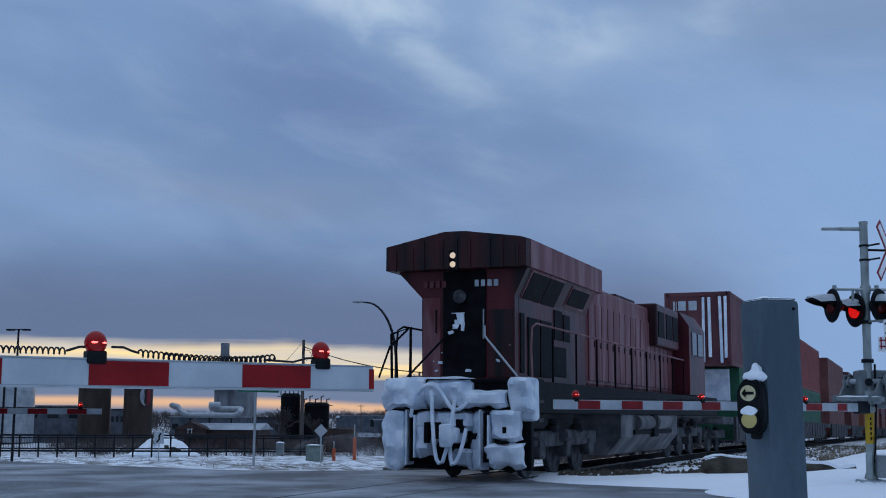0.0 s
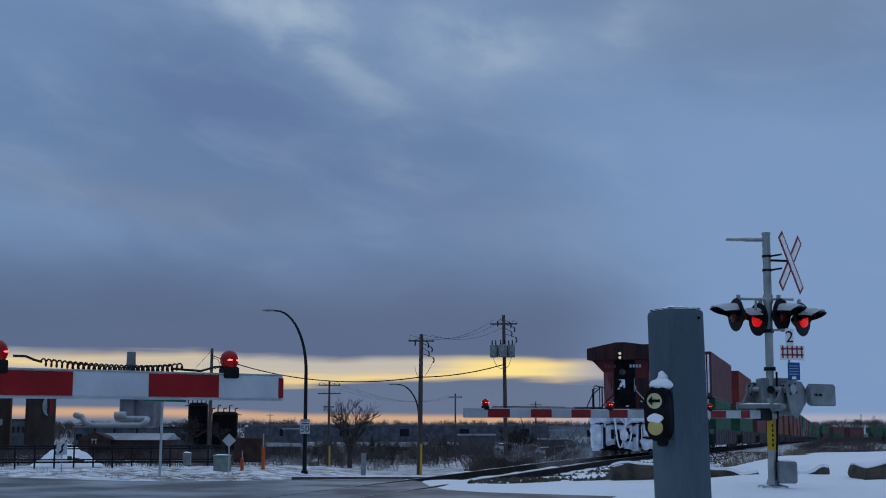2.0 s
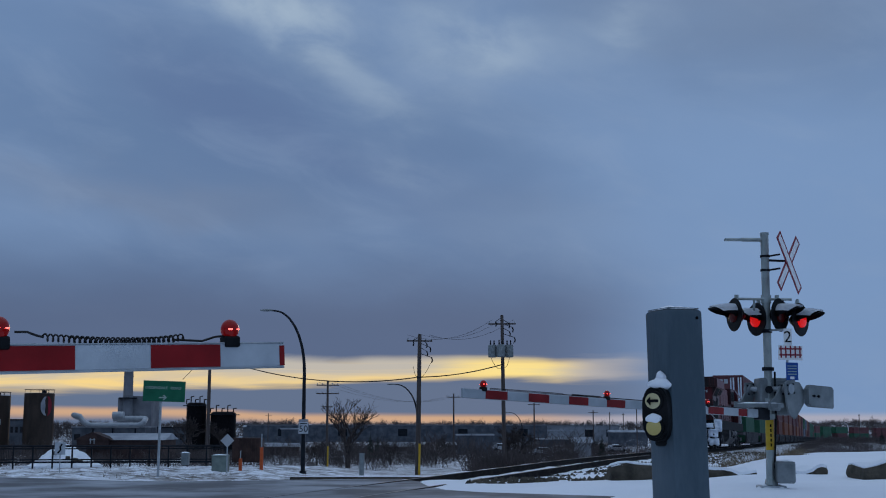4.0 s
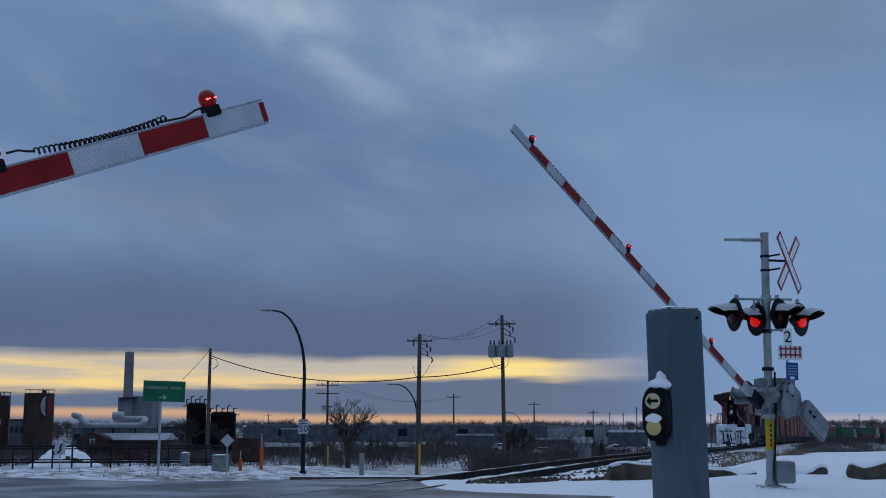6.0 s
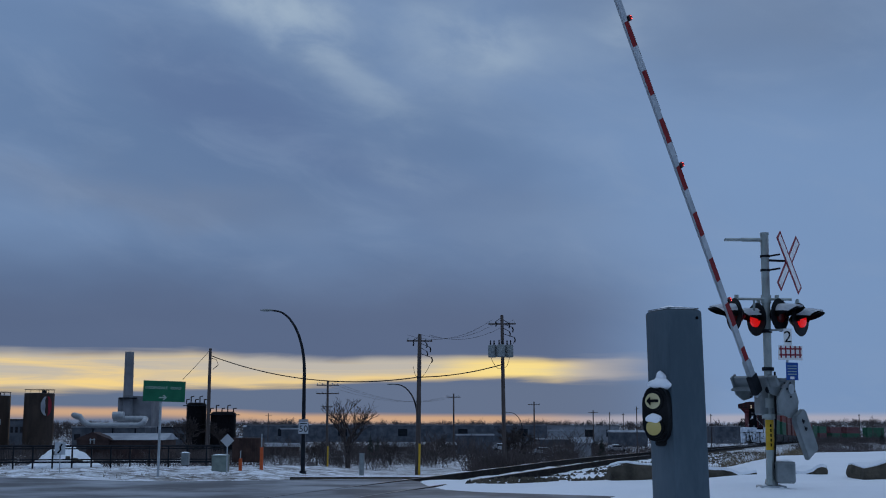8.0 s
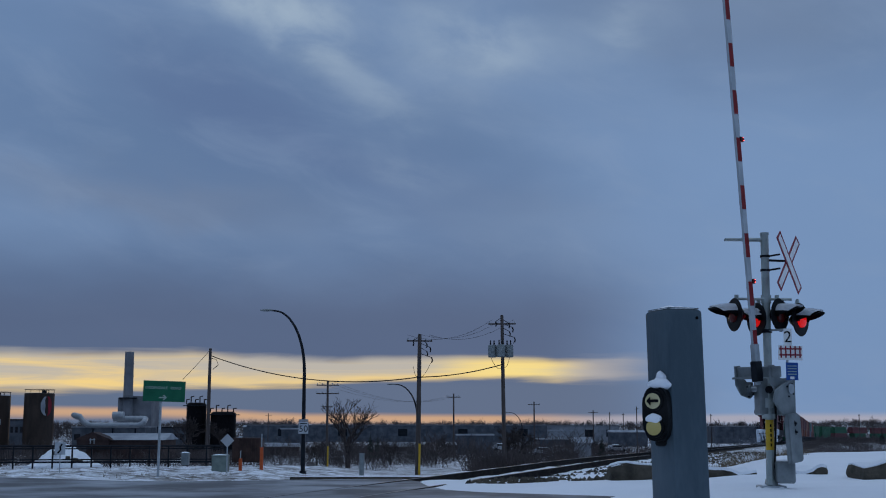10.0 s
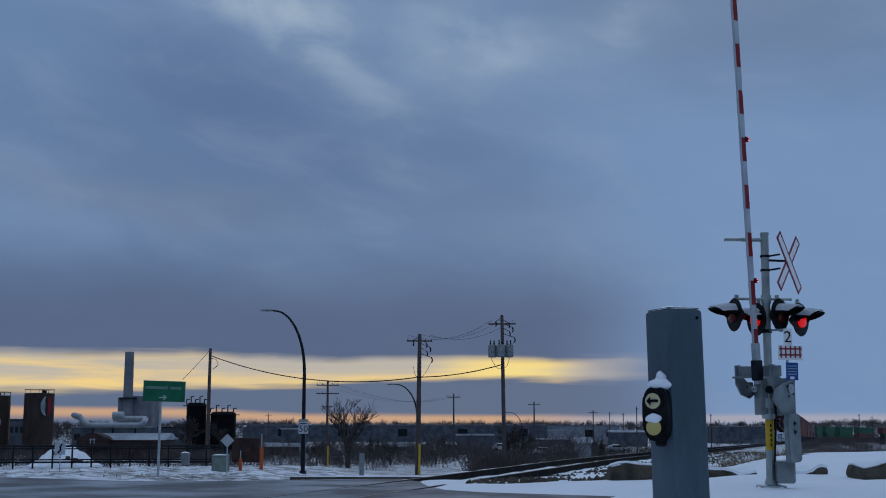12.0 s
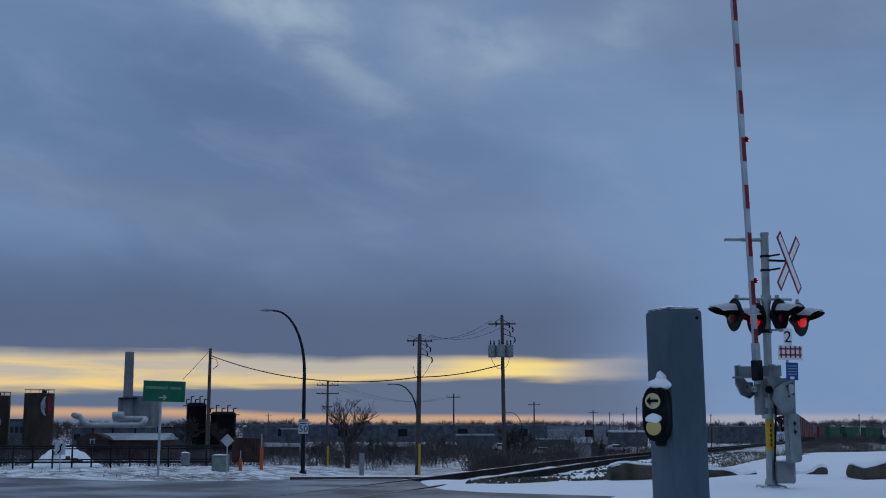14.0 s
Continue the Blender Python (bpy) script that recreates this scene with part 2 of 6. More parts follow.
TWIG = mat("winter_brush", (0.050, 0.042, 0.043), (0.115, 0.094, 0.090), 0.95, scale=0.6, fine=6, bump=0)
NEEDLE = mat("spruce_needles", (0.012, 0.022, 0.018), (0.035, 0.05, 0.042), 0.9, scale=2, fine=12, bump=0)
GRASS = mat("dry_grass", (0.10, 0.078, 0.052), (0.22, 0.175, 0.12), 0.95, scale=2, fine=12, bump=0)
STONE = mat("dark_boulder", (0.040, 0.036, 0.028), (0.115, 0.10, 0.078), 0.9, scale=3, fine=22, bump=0.6)
CONCRETE = mat("plant_concrete", (0.14, 0.15, 0.17), (0.24, 0.25, 0.27), 0.8, scale=0.3, fine=3, bump=0.1)
TANKBROWN = mat("dark_brown_tank", (0.025, 0.018, 0.014), (0.055, 0.038, 0.03), 0.6, scale=0.5, fine=4, bump=0.05, stretch=(1, 1, 0.3))
DUCT = mat("pale_duct_metal", (0.32, 0.35, 0.38), (0.48, 0.50, 0.52), 0.5, 0.3, scale=0.6, fine=5, bump=0.05)
BRICK = mat("dark_red_siding", (0.034, 0.022, 0.022), (0.068, 0.042, 0.038), 0.8, scale=1, fine=8)
SIDING = mat("grey_siding", (0.055, 0.065, 0.082), (0.12, 0.135, 0.16), 0.75, scale=0.5, fine=5)
PALEWALL = mat("pale_wall", (0.20, 0.22, 0.25), (0.33, 0.35, 0.38), 0.75, scale=0.5, fine=5)
ORANGE = mat("orange_marker", (0.42, 0.07, 0.02), (0.55, 0.11, 0.03), 0.6, scale=4, fine=30, bump=0)
UTILGREEN = mat("utility_cabinet_paint", (0.13, 0.17, 0.155), (0.20, 0.245, 0.225), 0.6, scale=3, fine=20, bump=0)
RUSTWOOD = mat("rusty_bin_steel", (0.035, 0.022, 0.02), (0.075, 0.045, 0.038), 0.85, scale=2, fine=14)
CARPAINT = mat("parked_car_paint", (0.30, 0.32, 0.35), (0.42, 0.44, 0.47), 0.35, 0.2, scale=2, fine=10, bump=0)


# ---- building helpers ----
def part(name, bm, material, parent=None, label="", smooth=False, kind=""):
    """Links a bmesh as one mesh object, under a thing or part if one is given."""
    bmesh.ops.recalc_face_normals(bm, faces=bm.faces)
    me = bpy.data.meshes.new(name)
    bm.to_mesh(me)
    bm.free()
    me.materials.append(material)
    if smooth:
        for p in me.polygons:
            p.use_smooth = True
        me.set_sharp_from_angle(angle=radians(38))
    ob = new(name, me)
    if parent:
        ob.parent = parent
    if label or kind:
        tagged(ob, label, kind=kind)
    return ob


def thing(name, m, label, category, group="", kind=""):
    """An empty at the thing's base, which carries its parts."""
    ob = new(name)
    ob.empty_display_size = 0.2
    ob.matrix_world = m
    return tagged(ob, label, category, group, kind)


def box(bm, x0, x1, y0, y1, z0, z1, bevel=0.0, m=None):
    t = Matrix.Translation(((x0 + x1) / 2, (y0 + y1) / 2, (z0 + z1) / 2)) @ Matrix.Diagonal((x1 - x0, y1 - y0, z1 - z0, 1))
    r = bmesh.ops.create_cube(bm, size=1, matrix=(m or Matrix()) @ t)
    if bevel:
        es = list({e for v in r["verts"] for e in v.link_edges})
        bmesh.ops.bevel(bm, geom=es, offset=bevel, segments=2, affect="EDGES", profile=0.5)
    return bm


def bbox(x0, x1, y0, y1, z0, z1, bevel=0.0, m=None):
    return box(bmesh.new(), x0, x1, y0, y1, z0, z1, bevel, m)


def rod(bm, a, b, r0, r1=None, n=10):
    a, b = Vector(a), Vector(b)
    q = (b - a).to_track_quat("Z", "Y").to_matrix().to_4x4()
    bmesh.ops.create_cone(bm, cap_ends=True, segments=n, radius1=r0, radius2=r0 if r1 is None else r1,
                          depth=(b - a).length, matrix=Matrix.Translation((a + b) / 2) @ q)
    return bm


def tube(bm, pts, r, n=8):
    """A round bar bent along points, closed at both ends. r: one radius or one for each point."""
    pts = [Vector(p) for p in pts]
    rs = r if isinstance(r, (list, tuple)) else [r] * len(pts)
    rings, side = [], None
    for i, p in enumerate(pts):
        d = (pts[min(i + 1, len(pts) - 1)] - pts[max(i - 1, 0)]).normalized()
        if side is None:
            side = d.orthogonal().normalized()
        side = (side - d * side.dot(d)).normalized()
        up = d.cross(side)
        rings.append([bm.verts.new(p + (side * math.cos(k * math.tau / n) + up * math.sin(k * math.tau / n)) * rs[i]) for k in range(n)])
    for a, b in zip(rings, rings[1:]):
        for k in range(n):
            bm.faces.new((a[k], a[(k + 1) % n], b[(k + 1) % n], b[k]))
    bm.faces.new(rings[0]), bm.faces.new(rings[-1])
    return bm


def prism(bm, poly, axis, a, b):
    """A polygon pushed along an axis. poly holds the two other coordinates, in the order xyz."""
    def at(u, v, w):
        return {"x": (w, u, v), "y": (u, w, v), "z": (u, v, w)}[axis]
    lo = [bm.verts.new(at(u, v, a)) for u, v in poly]
    hi = [bm.verts.new(at(u, v, b)) for u, v in poly]
    bm.faces.new(lo), bm.faces.new(hi)
    for i in range(len(poly)):
        j = (i + 1) % len(poly)
        bm.faces.new((lo[i], lo[j], hi[j], hi[i]))
    return bm


def lathe(bm, profile, n=20, m=None):
    """A turned body round z from (radius, height) pairs."""
    m = m or Matrix()
    rings = []
    for r, z in profile:
        rings.append([bm.verts.new(m @ Vector((r * math.cos(k * math.tau / n), r * math.sin(k * math.tau / n), z))) for k in range(n)])
    for a, b in zip(rings, rings[1:]):
        for k in range(n):
            bm.faces.new((a[k], a[(k + 1) % n], b[(k + 1) % n], b[k]))
    bm.faces.new(rings[0]), bm.faces.new(rings[-1])
    return bm


def rough_up(bm, amount, scale, seed=0.0):
    for v in bm.verts:
        v.co += noise.noise_vector(v.co * scale + Vector((seed, seed * 2.3, 1.7))) * amount
    return bm


def lettering(name, text, size, m, material, parent, label=""):
    """Flat letters from the built-in font as a mesh, 2 mm thick. They lie in the local xy plane."""
    cu = bpy.data.curves.new(name, "FONT")
    cu.body, cu.size, cu.extrude, cu.align_x, cu.align_y = text, size, 0.002, "CENTER", "CENTER"
    tmp = bpy.data.objects.new("tmp", cu)
    me = bpy.data.meshes.new_from_object(tmp)
    bpy.data.objects.remove(tmp)
    me.materials.clear()
    me.materials.append(material)
    ob = new(name, me)
    ob.parent = parent
    ob.matrix_local = m
    if label:
        tagged(ob, label)
    return ob


def snowcap(bm, x0, x1, y0, y1, z, h, seed=0.0, n=6):
    """A soft uneven layer of snow with a flat underside."""
    nx, ny = n, max(3, n // 2)
    vs = {}
    for i in range(nx + 1):
        for j in range(ny + 1):
            u, v = i / nx, j / ny
            e = min(1.0, 4 * min(u, 1 - u) + 0.12) * min(1.0, 4 * min(v, 1 - v) + 0.12)
            vs[i, j] = bm.verts.new((x0 + (x1 - x0) * u, y0 + (y1 - y0) * v,
                                     z + h * e * (0.75 + 0.5 * noise.noise((u * 3 + seed, v * 3, seed)))))
    lows = {k: bm.verts.new((p.co.x, p.co.y, z)) for k, p in vs.items() if k[0] in (0, nx) or k[1] in (0, ny)}
    for i in range(nx):
        for j in range(ny):
            bm.faces.new((vs[i, j], vs[i + 1, j], vs[i + 1, j + 1], vs[i, j + 1]))
    ring = [(i, 0) for i in range(nx)] + [(nx, j) for j in range(ny)] + [(i, ny) for i in range(nx, 0, -1)] + [(0, j) for j in range(ny, 0, -1)]
    for a, b in zip(ring, ring[1:] + ring[:1]):
        bm.faces.new((lows[a], lows[b], vs[b], vs[a]))
    bm.faces.new([lows[k] for k in ring])
    return bm


def lerp(x, table):
    for (a, p), (b, q) in zip(table, table[1:]):
        if x <= b:
            return p + (q - p) * max(0.0, (x - a) / (b - a))
    return table[-1][1]


# ---- the railway line ----
SLOPE = 0.317                                   # metres to the right for each metre ahead
HEAD = math.atan(SLOPE)
T0 = Vector((-1.58, 23.4, 0))                   # where the locomotive's end stands at the start
SPEED = 15.4
BEND, RADIUS, TURN = 521.0, 200.0, radians(72)  # metres along the line to the far bend


def grade(y):
    return -0.0105 * max(0.0, y - 42) ** 2 / (max(0.0, y - 42) + 12)


def line(s):
    """Place and heading (radians right of +y) of the rail heads' centre, s metres past T0."""
    d = Vector((math.sin(HEAD), math.cos(HEAD), 0))
    if s <= BEND:
        p, h = T0 + d * s, HEAD
    else:
        c = T0 + d * BEND + Vector((d.y, -d.x, 0)) * RADIUS
        h = HEAD + min((s - BEND) / RADIUS, TURN)
        p = c + Vector((-math.cos(h), math.sin(h), 0)) * RADIUS
        over = s - BEND - RADIUS * TURN
        if over > 0:
            p += Vector((math.sin(h), math.cos(h), 0)) * over
    return Vector((p.x, p.y, grade(min(p.y, 640)))), h


def on_line(s):
    p, h = line(s)
    a, b = line(s + 1.0)[0], line(s - 1.0)[0]
    tilt = math.atan2(a.z - b.z, 2.0)
    return Matrix.Translation(p) @ Matrix.Rotation(-h, 4, "Z") @ Matrix.Rotation(tilt, 4, "X")


def off_line(x, y):
    """Distance to the right of the straight line's centre."""
    return ((x - T0.x) - (y - T0.y) * SLOPE) * math.cos(HEAD)


ROAD_P, ROAD_D = Vector((2.2, 22.3)), Vector((-0.86, 0.51)).normalized()
ROAD_N = Vector((ROAD_D.y, -ROAD_D.x)) * -1     # towards the camera


def flare(s):
    """Where the paving widens beside the rails."""
    return 4.3 * math.exp(-((s - 6.4) / 2.6) ** 2)


def road_in(x, y):
    """Metres inside the road from its far edge (negative: outside)."""
    q = Vector((x, y)) - ROAD_P
    v = -(q.x * 0.51 + q.y * 0.86) + flare(q.dot(ROAD_D))
    return v + 0.35 * noise.noise((x * 0.35, y * 0.35, 0.3)) + 0.15 * noise.noise((x * 1.3, y * 1.3, 4.0))


def height(x, y):
    """The ground."""
    r = math.hypot(x, y)
    u = off_line(x, y)
    land = lerp(y, ((-50, 0), (27, 0), (36, -0.35), (70, -1.40), (100, -2.1), (140, -3.6), (250, -5.5), (420, -8.0), (650, -7.0), (1000, -2.5), (1500, 1.5), (5000, 6.0)))
    if x > -10:
        land -= min(1.0, (x + 10) / 5) * lerp(y, ((27, 0.0), (33, 0.15), (45, 0.40), (72, 0.50), (110, 0.55), (140, 0.2), (160, 0.0), (5000, 0.0)))
    land += (0.25 + r * 0.0012) * noise.noise((x * 0.045, y * 0.045, 2.0)) * min(1.0, max(0.0, (r - 30) / 40))
    if x < -4 and 27 < y < 90:
        land += min(1.0, (-4 - x) / 4) * min(1.0, (y - 27) / 6) * (0.16 * noise.noise((x * 0.55, y * 0.55, 3.0)) + 0.08 * noise.noise((x * 1.7, y * 1.4, 8.0)))
    bed = grade(y) - (0.22 if y > 28.5 else 0.03)
    if y < 620:
        k = min(1.0, max(0.0, (abs(u) - 2.0) / lerp(y, ((30, 2.0), (120, 9.0), (600, 12.0)))))
        k = k * k * (3 - 2 * k)
        z = bed + (land - bed) * k
    else:
        z = land
    right = min(1.0, max(0.0, (u - 2.6) / 4.5)) * min(1.0, max(0.0, (-road_in(x, y) + 0.2) / 1.5))
    if right > 0:
        near = lerp(y, ((0, 0.0), (17, 0.14), (19.5, 0.20), (24, 0.20), (28, 0.22), (31, 0.27), (35, 0.20), (42, -0.10), (55, -0.40), (90, -0.80), (125, -1.05), (170, -1.45), (230, -2.2), (330, -5.0), (600, -8.5), (1000, -2.5), (1500, 1.5), (5000, 6.0)))
        near += 0.07 * noise.noise((x * 0.35, y * 0.35, 7.0)) + 0.030 * max(0, x - 6) * min(1, max(0, (y - 22) / 8)) * (1 if y < 60 else 0.2)
        z = z + (near - z) * right
    if -road_in(x, y) > 0 and r < 60:
        z += 0.05 * min(1.0, -road_in(x, y)) * (1 + noise.noise((x * 0.8, y * 0.8, 1.0)))
    elif r < 60:
        z = min(z, 0.0) - 0.03
    heap = math.exp(-((x - 5.5) ** 2 + (y - 20.6) ** 2) / 3.0)      # snow drifted round the signal mast
    return z + max(0.0, 0.19 - z) * min(1.0, heap * 1.5)


def build_ground():
    angles = [radians(a) for a in np.concatenate((np.arange(-180, -26, 4.0), np.arange(-26, 26, 0.22), np.arange(26, 180, 4.0)))]
    radii = [0.0] + [1.5 * 1.0202 ** i for i in range(400)]
    verts = [(0, 0, -0.03)]
    for r in radii[1:]:
        for a in angles:
            x, y = r * math.sin(a), r * math.cos(a)
            verts.append((x, y, height(x, y)))
    n = len(angles)
    faces = [(0, 1 + (k + 1) % n, 1 + k) for k in range(n)]
    for i in range(len(radii) - 2):
        o = 1 + i * n
        faces += [(o + k, o + (k + 1) % n, o + n + (k + 1) % n, o + n + k) for k in range(n)]
    me = bpy.data.meshes.new("ground")
    me.from_pydata(verts, [], faces)
    for p in me.polygons:
        p.use_smooth = True
    me.materials.append(ground_material())
    tagged(new("ground", me), "wind-blown snow over rough grass and brush", "ground", kind="structure")


def ground_material():
    m = bpy.data.materials.new("snowy_ground")
    m.use_nodes = True
    nt = m.node_tree
    N, L = nt.nodes.new, nt.links.new
    bs = nt.nodes["Principled BSDF"]
    geo = N("ShaderNodeNewGeometry")

    def nz(scale, detail, rough=0.55):
        n = N("ShaderNodeTexNoise")
        n.inputs["Scale"].default_value, n.inputs["Detail"].default_value, n.inputs["Roughness"].default_value = scale, detail, rough
        L(geo.outputs["Position"], n.inputs["Vector"])
        return n.outputs["Fac"]

    def ramp(v, a, b):
        n = N("ShaderNodeMapRange")
        L(v, n.inputs[0])
        n.inputs[1].default_value, n.inputs[2].default_value = a, b
        return n.outputs[0]

    def mix(f, a, b):
        n = N("ShaderNodeMix")
        n.data_type = "RGBA"
        L(f, n.inputs[0])
        for i, v in ((6, a), (7, b)):
            if isinstance(v, tuple):
                n.inputs[i].default_value = (*v, 1)
            else:
                L(v, n.inputs[i])
        return n.outputs[2]

    def mul(a, b, op="MULTIPLY"):
        n = N("ShaderNodeMath")
        n.operation, n.use_clamp = op, True
        L(a, n.inputs[0])
        L(b, n.inputs[1])
        return n.outputs[0]

    big, mid, small = nz(0.035, 4), nz(0.5, 5, 0.65), nz(9.0, 3)
    snow = mix(mid, (0.76, 0.80, 0.87), (0.90, 0.93, 0.97))
    soil = mix(small, (0.035, 0.032, 0.030), (0.15, 0.125, 0.10))
    sep = N("ShaderNodeSeparateXYZ")
    L(geo.outputs["Position"], sep.inputs[0])
    away = mul(ramp(sep.outputs[1], 27.0, 33.0), ramp(sep.outputs[0], -2.0, -7.0))
    away = mul(away, ramp(sep.outputs[1], 60.0, 90.0), "MAXIMUM")
    patch = mul(ramp(nz(1.1, 6, 0.7), 0.42, 0.52), away)
    wide = mul(ramp(big, 0.44, 0.58), ramp(sep.outputs[1], 90.0, 150.0))
    col = mix(mul(patch, ramp(mid, 0.3, 0.6)), snow, soil)
    col = mix(mul(wide, ramp(mid, 0.42, 0.56)), col, (0.075, 0.062, 0.055))
    L(col, bs.inputs["Base Color"])
    bs.inputs["Roughness"].default_value = 0.8
    bp = N("ShaderNodeBump")
    bp.inputs["Strength"].default_value, bp.inputs["Distance"].default_value = 0.5, 0.12
    L(nz(2.2, 6, 0.6), bp.inputs["Height"])
    L(bp.outputs[0], bs.inputs["Normal"])
    return m


def build_road():
    bm = bmesh.new()
    verts, n, w = [], 90, 22
    for i in range(n + 1):
        s = -45 + 105 * i / n
        row = []
        for j in range(w + 1):
            v = 14.5 * (j / w) ** 1.5
            p = ROAD_P + ROAD_D * s - Vector((0.51, 0.86)) * v
            if j == 0:
                p += Vector((0.51, 0.86)) * (flare(s) + 0.35 * noise.noise((p.x * 0.35, p.y * 0.35, 0.3)) + 0.15 * noise.noise((p.x * 1.3, p.y * 1.3, 4.0)))
            row.append(bm.verts.new((p.x, p.y, 0.004 * noise.noise((p.x, p.y, 0)) + (-0.02 if j == 0 else 0))))
        verts.append(row)
    for a, b in zip(verts, verts[1:]):
        for j in range(w):
            bm.faces.new((a[j], a[j + 1], b[j + 1], b[j]))
    tagged(part("road", bm, ROAD, smooth=True), "grey asphalt road dusted with blowing snow", "road", kind="structure")


def build_track():
    track = thing("railway_track", Matrix(), "dark steel rails on snowy ties and ballast", "railway track", kind="structure")
    for side in (-1, 1):
        bm, bh = bmesh.new(), bmesh.new()
        prof = [(-0.07, -0.185), (0.07, -0.185), (0.07, -0.165), (0.012, -0.14), (0.012, -0.045), (0.036, -0.03), (0.036, -0.004), (-0.036, -0.004), (-0.036, -0.03), (-0.012, -0.045), (-0.012, -0.14), (-0.07, -0.165)]
        top = [(-0.034, -0.004), (0.034, -0.004), (0.034, 0.0), (-0.034, 0.0)]
        ss = [-45 + 2.5 * i for i in range(60)] + [105 + 8 * i for i in range(90)]
        for b, pr in ((bm, prof), (bh, top)):
            last = None
            for s in ss:
                m = on_line(s)
                ring = [b.verts.new(m @ Vector((side * 0.7535 + u, 0, v + 0.006))) for u, v in pr]
                if last:
                    for k in range(len(ring)):
                        b.faces.new((last[k], last[(k + 1) % len(pr)], ring[(k + 1) % len(pr)], ring[k]))
                last = ring
        part("rail", bm, RAIL, track)
        part("rail_head", bh, RAILHEAD, track, "worn shiny rail head")
    me = None
    for i in range(150):
        s = 5.5 + i * 0.56
        if me is None:
            first = part("tie", bbox(-1.3, 1.3, -0.115, 0.115, -0.34, -0.182, 0.01), TIE, track)
            me, ob = first.data, first
        else:
            ob = new("tie", me)
            ob.parent = track
        ob.matrix_local = on_line(s)
    bm = bmesh.new()
    last = None
    for i in range(140):
        m = on_line(4.5 + i * (0.7 + i * 0.045))
        ring = [bm.verts.new(m @ Vector((u, 0, v + 0.03 * noise.noise((u * 2, i * 0.9, 5))))) for u, v in ((-2.6, -0.5), (-1.7, -0.24), (-0.5, -0.22), (0.5, -0.22), (1.7, -0.24), (2.6, -0.5))]
        if last:
            for k in range(5):
                bm.faces.new((last[k], last[k + 1], ring[k + 1], ring[k]))
        last = ring
    tagged(part("ballast", bm, BALLAST, smooth=True), "dark crushed-stone ballast with drifted snow", "ballast", kind="structure")


build_ground()
build_road()
build_track()


# ---- the train ----
def build_locomotive():
    loco = thing("locomotive", on_line(0), "dirty maroon diesel locomotive with snow-caked end, pushing the train", "locomotive")
    L = 22.3
    part("underframe", bbox(-1.5, 1.5, 0.55, L - 0.6, 1.30, 1.92, 0.03), BLACK, loco, "grimy black side sill")
    # the end platform and pilot, packed with snow
    def snow_sheet(x0, x1, z0, z1, y, bulge, seed):
        bm = bmesh.new()
        nx, nz = max(4, int((x1 - x0) / 0.075)), max(4, int((z1 - z0) / 0.075))
        bmesh.ops.create_grid(bm, x_segments=nx, y_segments=nz, size=0.5, matrix=pose((x0 + x1) / 2, y, (z0 + z1) / 2, 90) @ Matrix.Diagonal((x1 - x0, z1 - z0, 1, 1)))
        for v in bm.verts:
            x, z = v.co.x, v.co.z
            u, w = (x - x0) / (x1 - x0), (z - z0) / (z1 - z0)
            round_off = (1 - min(1.0, 5 * min(u, 1 - u))) ** 2 + (1 - min(1.0, 5 * min(w, 1 - w))) ** 2
            v.co.y += 0.16 * noise.noise((x * 2.4, z * 2.4, seed)) + 0.07 * noise.noise((x * 7, z * 7, seed)) - bulge + 0.13 * round_off
            v.co.x += 0.07 * noise.noise((x * 3, z * 4, seed + 5)) * (1 if min(u, 1 - u) < 0.15 else 0.3)
            v.co.z += 0.12 * noise.noise((x * 4.5, z * 2, seed + 9)) * (1 if w < 0.15 else 0.25)
        bmesh.ops.solidify(bm, geom=bm.faces[:], thickness=-0.14)
        return part("pilot_snow", bm, ICE, loco, "thick wind-packed snow over the pilot", smooth=True)

    snow_sheet(-1.52, -0.62, 1.36, 1.98, 0.30, 0.16, 1.0)
    snow_sheet(-0.70, 0.30, 1.40, 1.94, 0.34, 0.04, 2.0)
    snow_sheet(0.22, 1.02, 1.40, 1.74, 0.32, 0.10, 3.0)
    snow_sheet(1.06, 1.52, 1.30, 1.98, 0.34, 0.06, 9.0)
    snow_sheet(-1.52, -0.98, 0.26, 1.34, 0.28, 0.10, 4.0)
    snow_sheet(-0.86, -0.46, 0.46, 1.34, 0.32, 0.04, 6.0)
    snow_sheet(0.30, 0.62, 0.24, 1.34, 0.32, 0.04, 5.0)
    snow_sheet(0.70, 1.30, 0.80, 1.34, 0.28, 0.10, 7.0)
    snow_sheet(0.66, 1.36, 0.28, 0.74, 0.28, 0.12, 10.0)
    snow_sheet(-0.50, 0.34, 0.98, 1.36, 0.36, 0.02, 8.0)
    snow_sheet(-0.10, 0.34, 0.24, 0.62, 0.34, 0.02, 11.0)
    part("pilot", bbox(-1.45, 1.45, 0.42, 0.62, 0.22, 1.95, 0.03), BLACK, loco)
    part("end_platform", bbox(-1.5, 1.5, 0.35, 1.15, 1.88, 1.96, 0.02), BLACK, loco)
    part("platform_snow", snowcap(bmesh.new(), -1.5, 0.35, 0.16, 0.95, 1.955, 0.06, 2.0, 12), ICE, loco, "snow on the end platform", smooth=True)
    for x in (-0.90, 0.62):
        for k in range(3):
            part("step_gap", bbox(x - 0.10 + k * 0.085, x - 0.065 + k * 0.085, 0.06 + 0.03 * (k % 2), 0.5, 0.30 + 0.07 * k, 1.36 - 0.05 * k, 0.008), BLACK if k % 2 else ICE, loco)
    bm = bmesh.new()
    box(bm, -0.16, 0.16, -0.28, 0.5, 0.72, 1.02, 0.05)
    box(bm, -0.10, 0.14, -0.42, -0.2, 0.66, 1.08, 0.04)
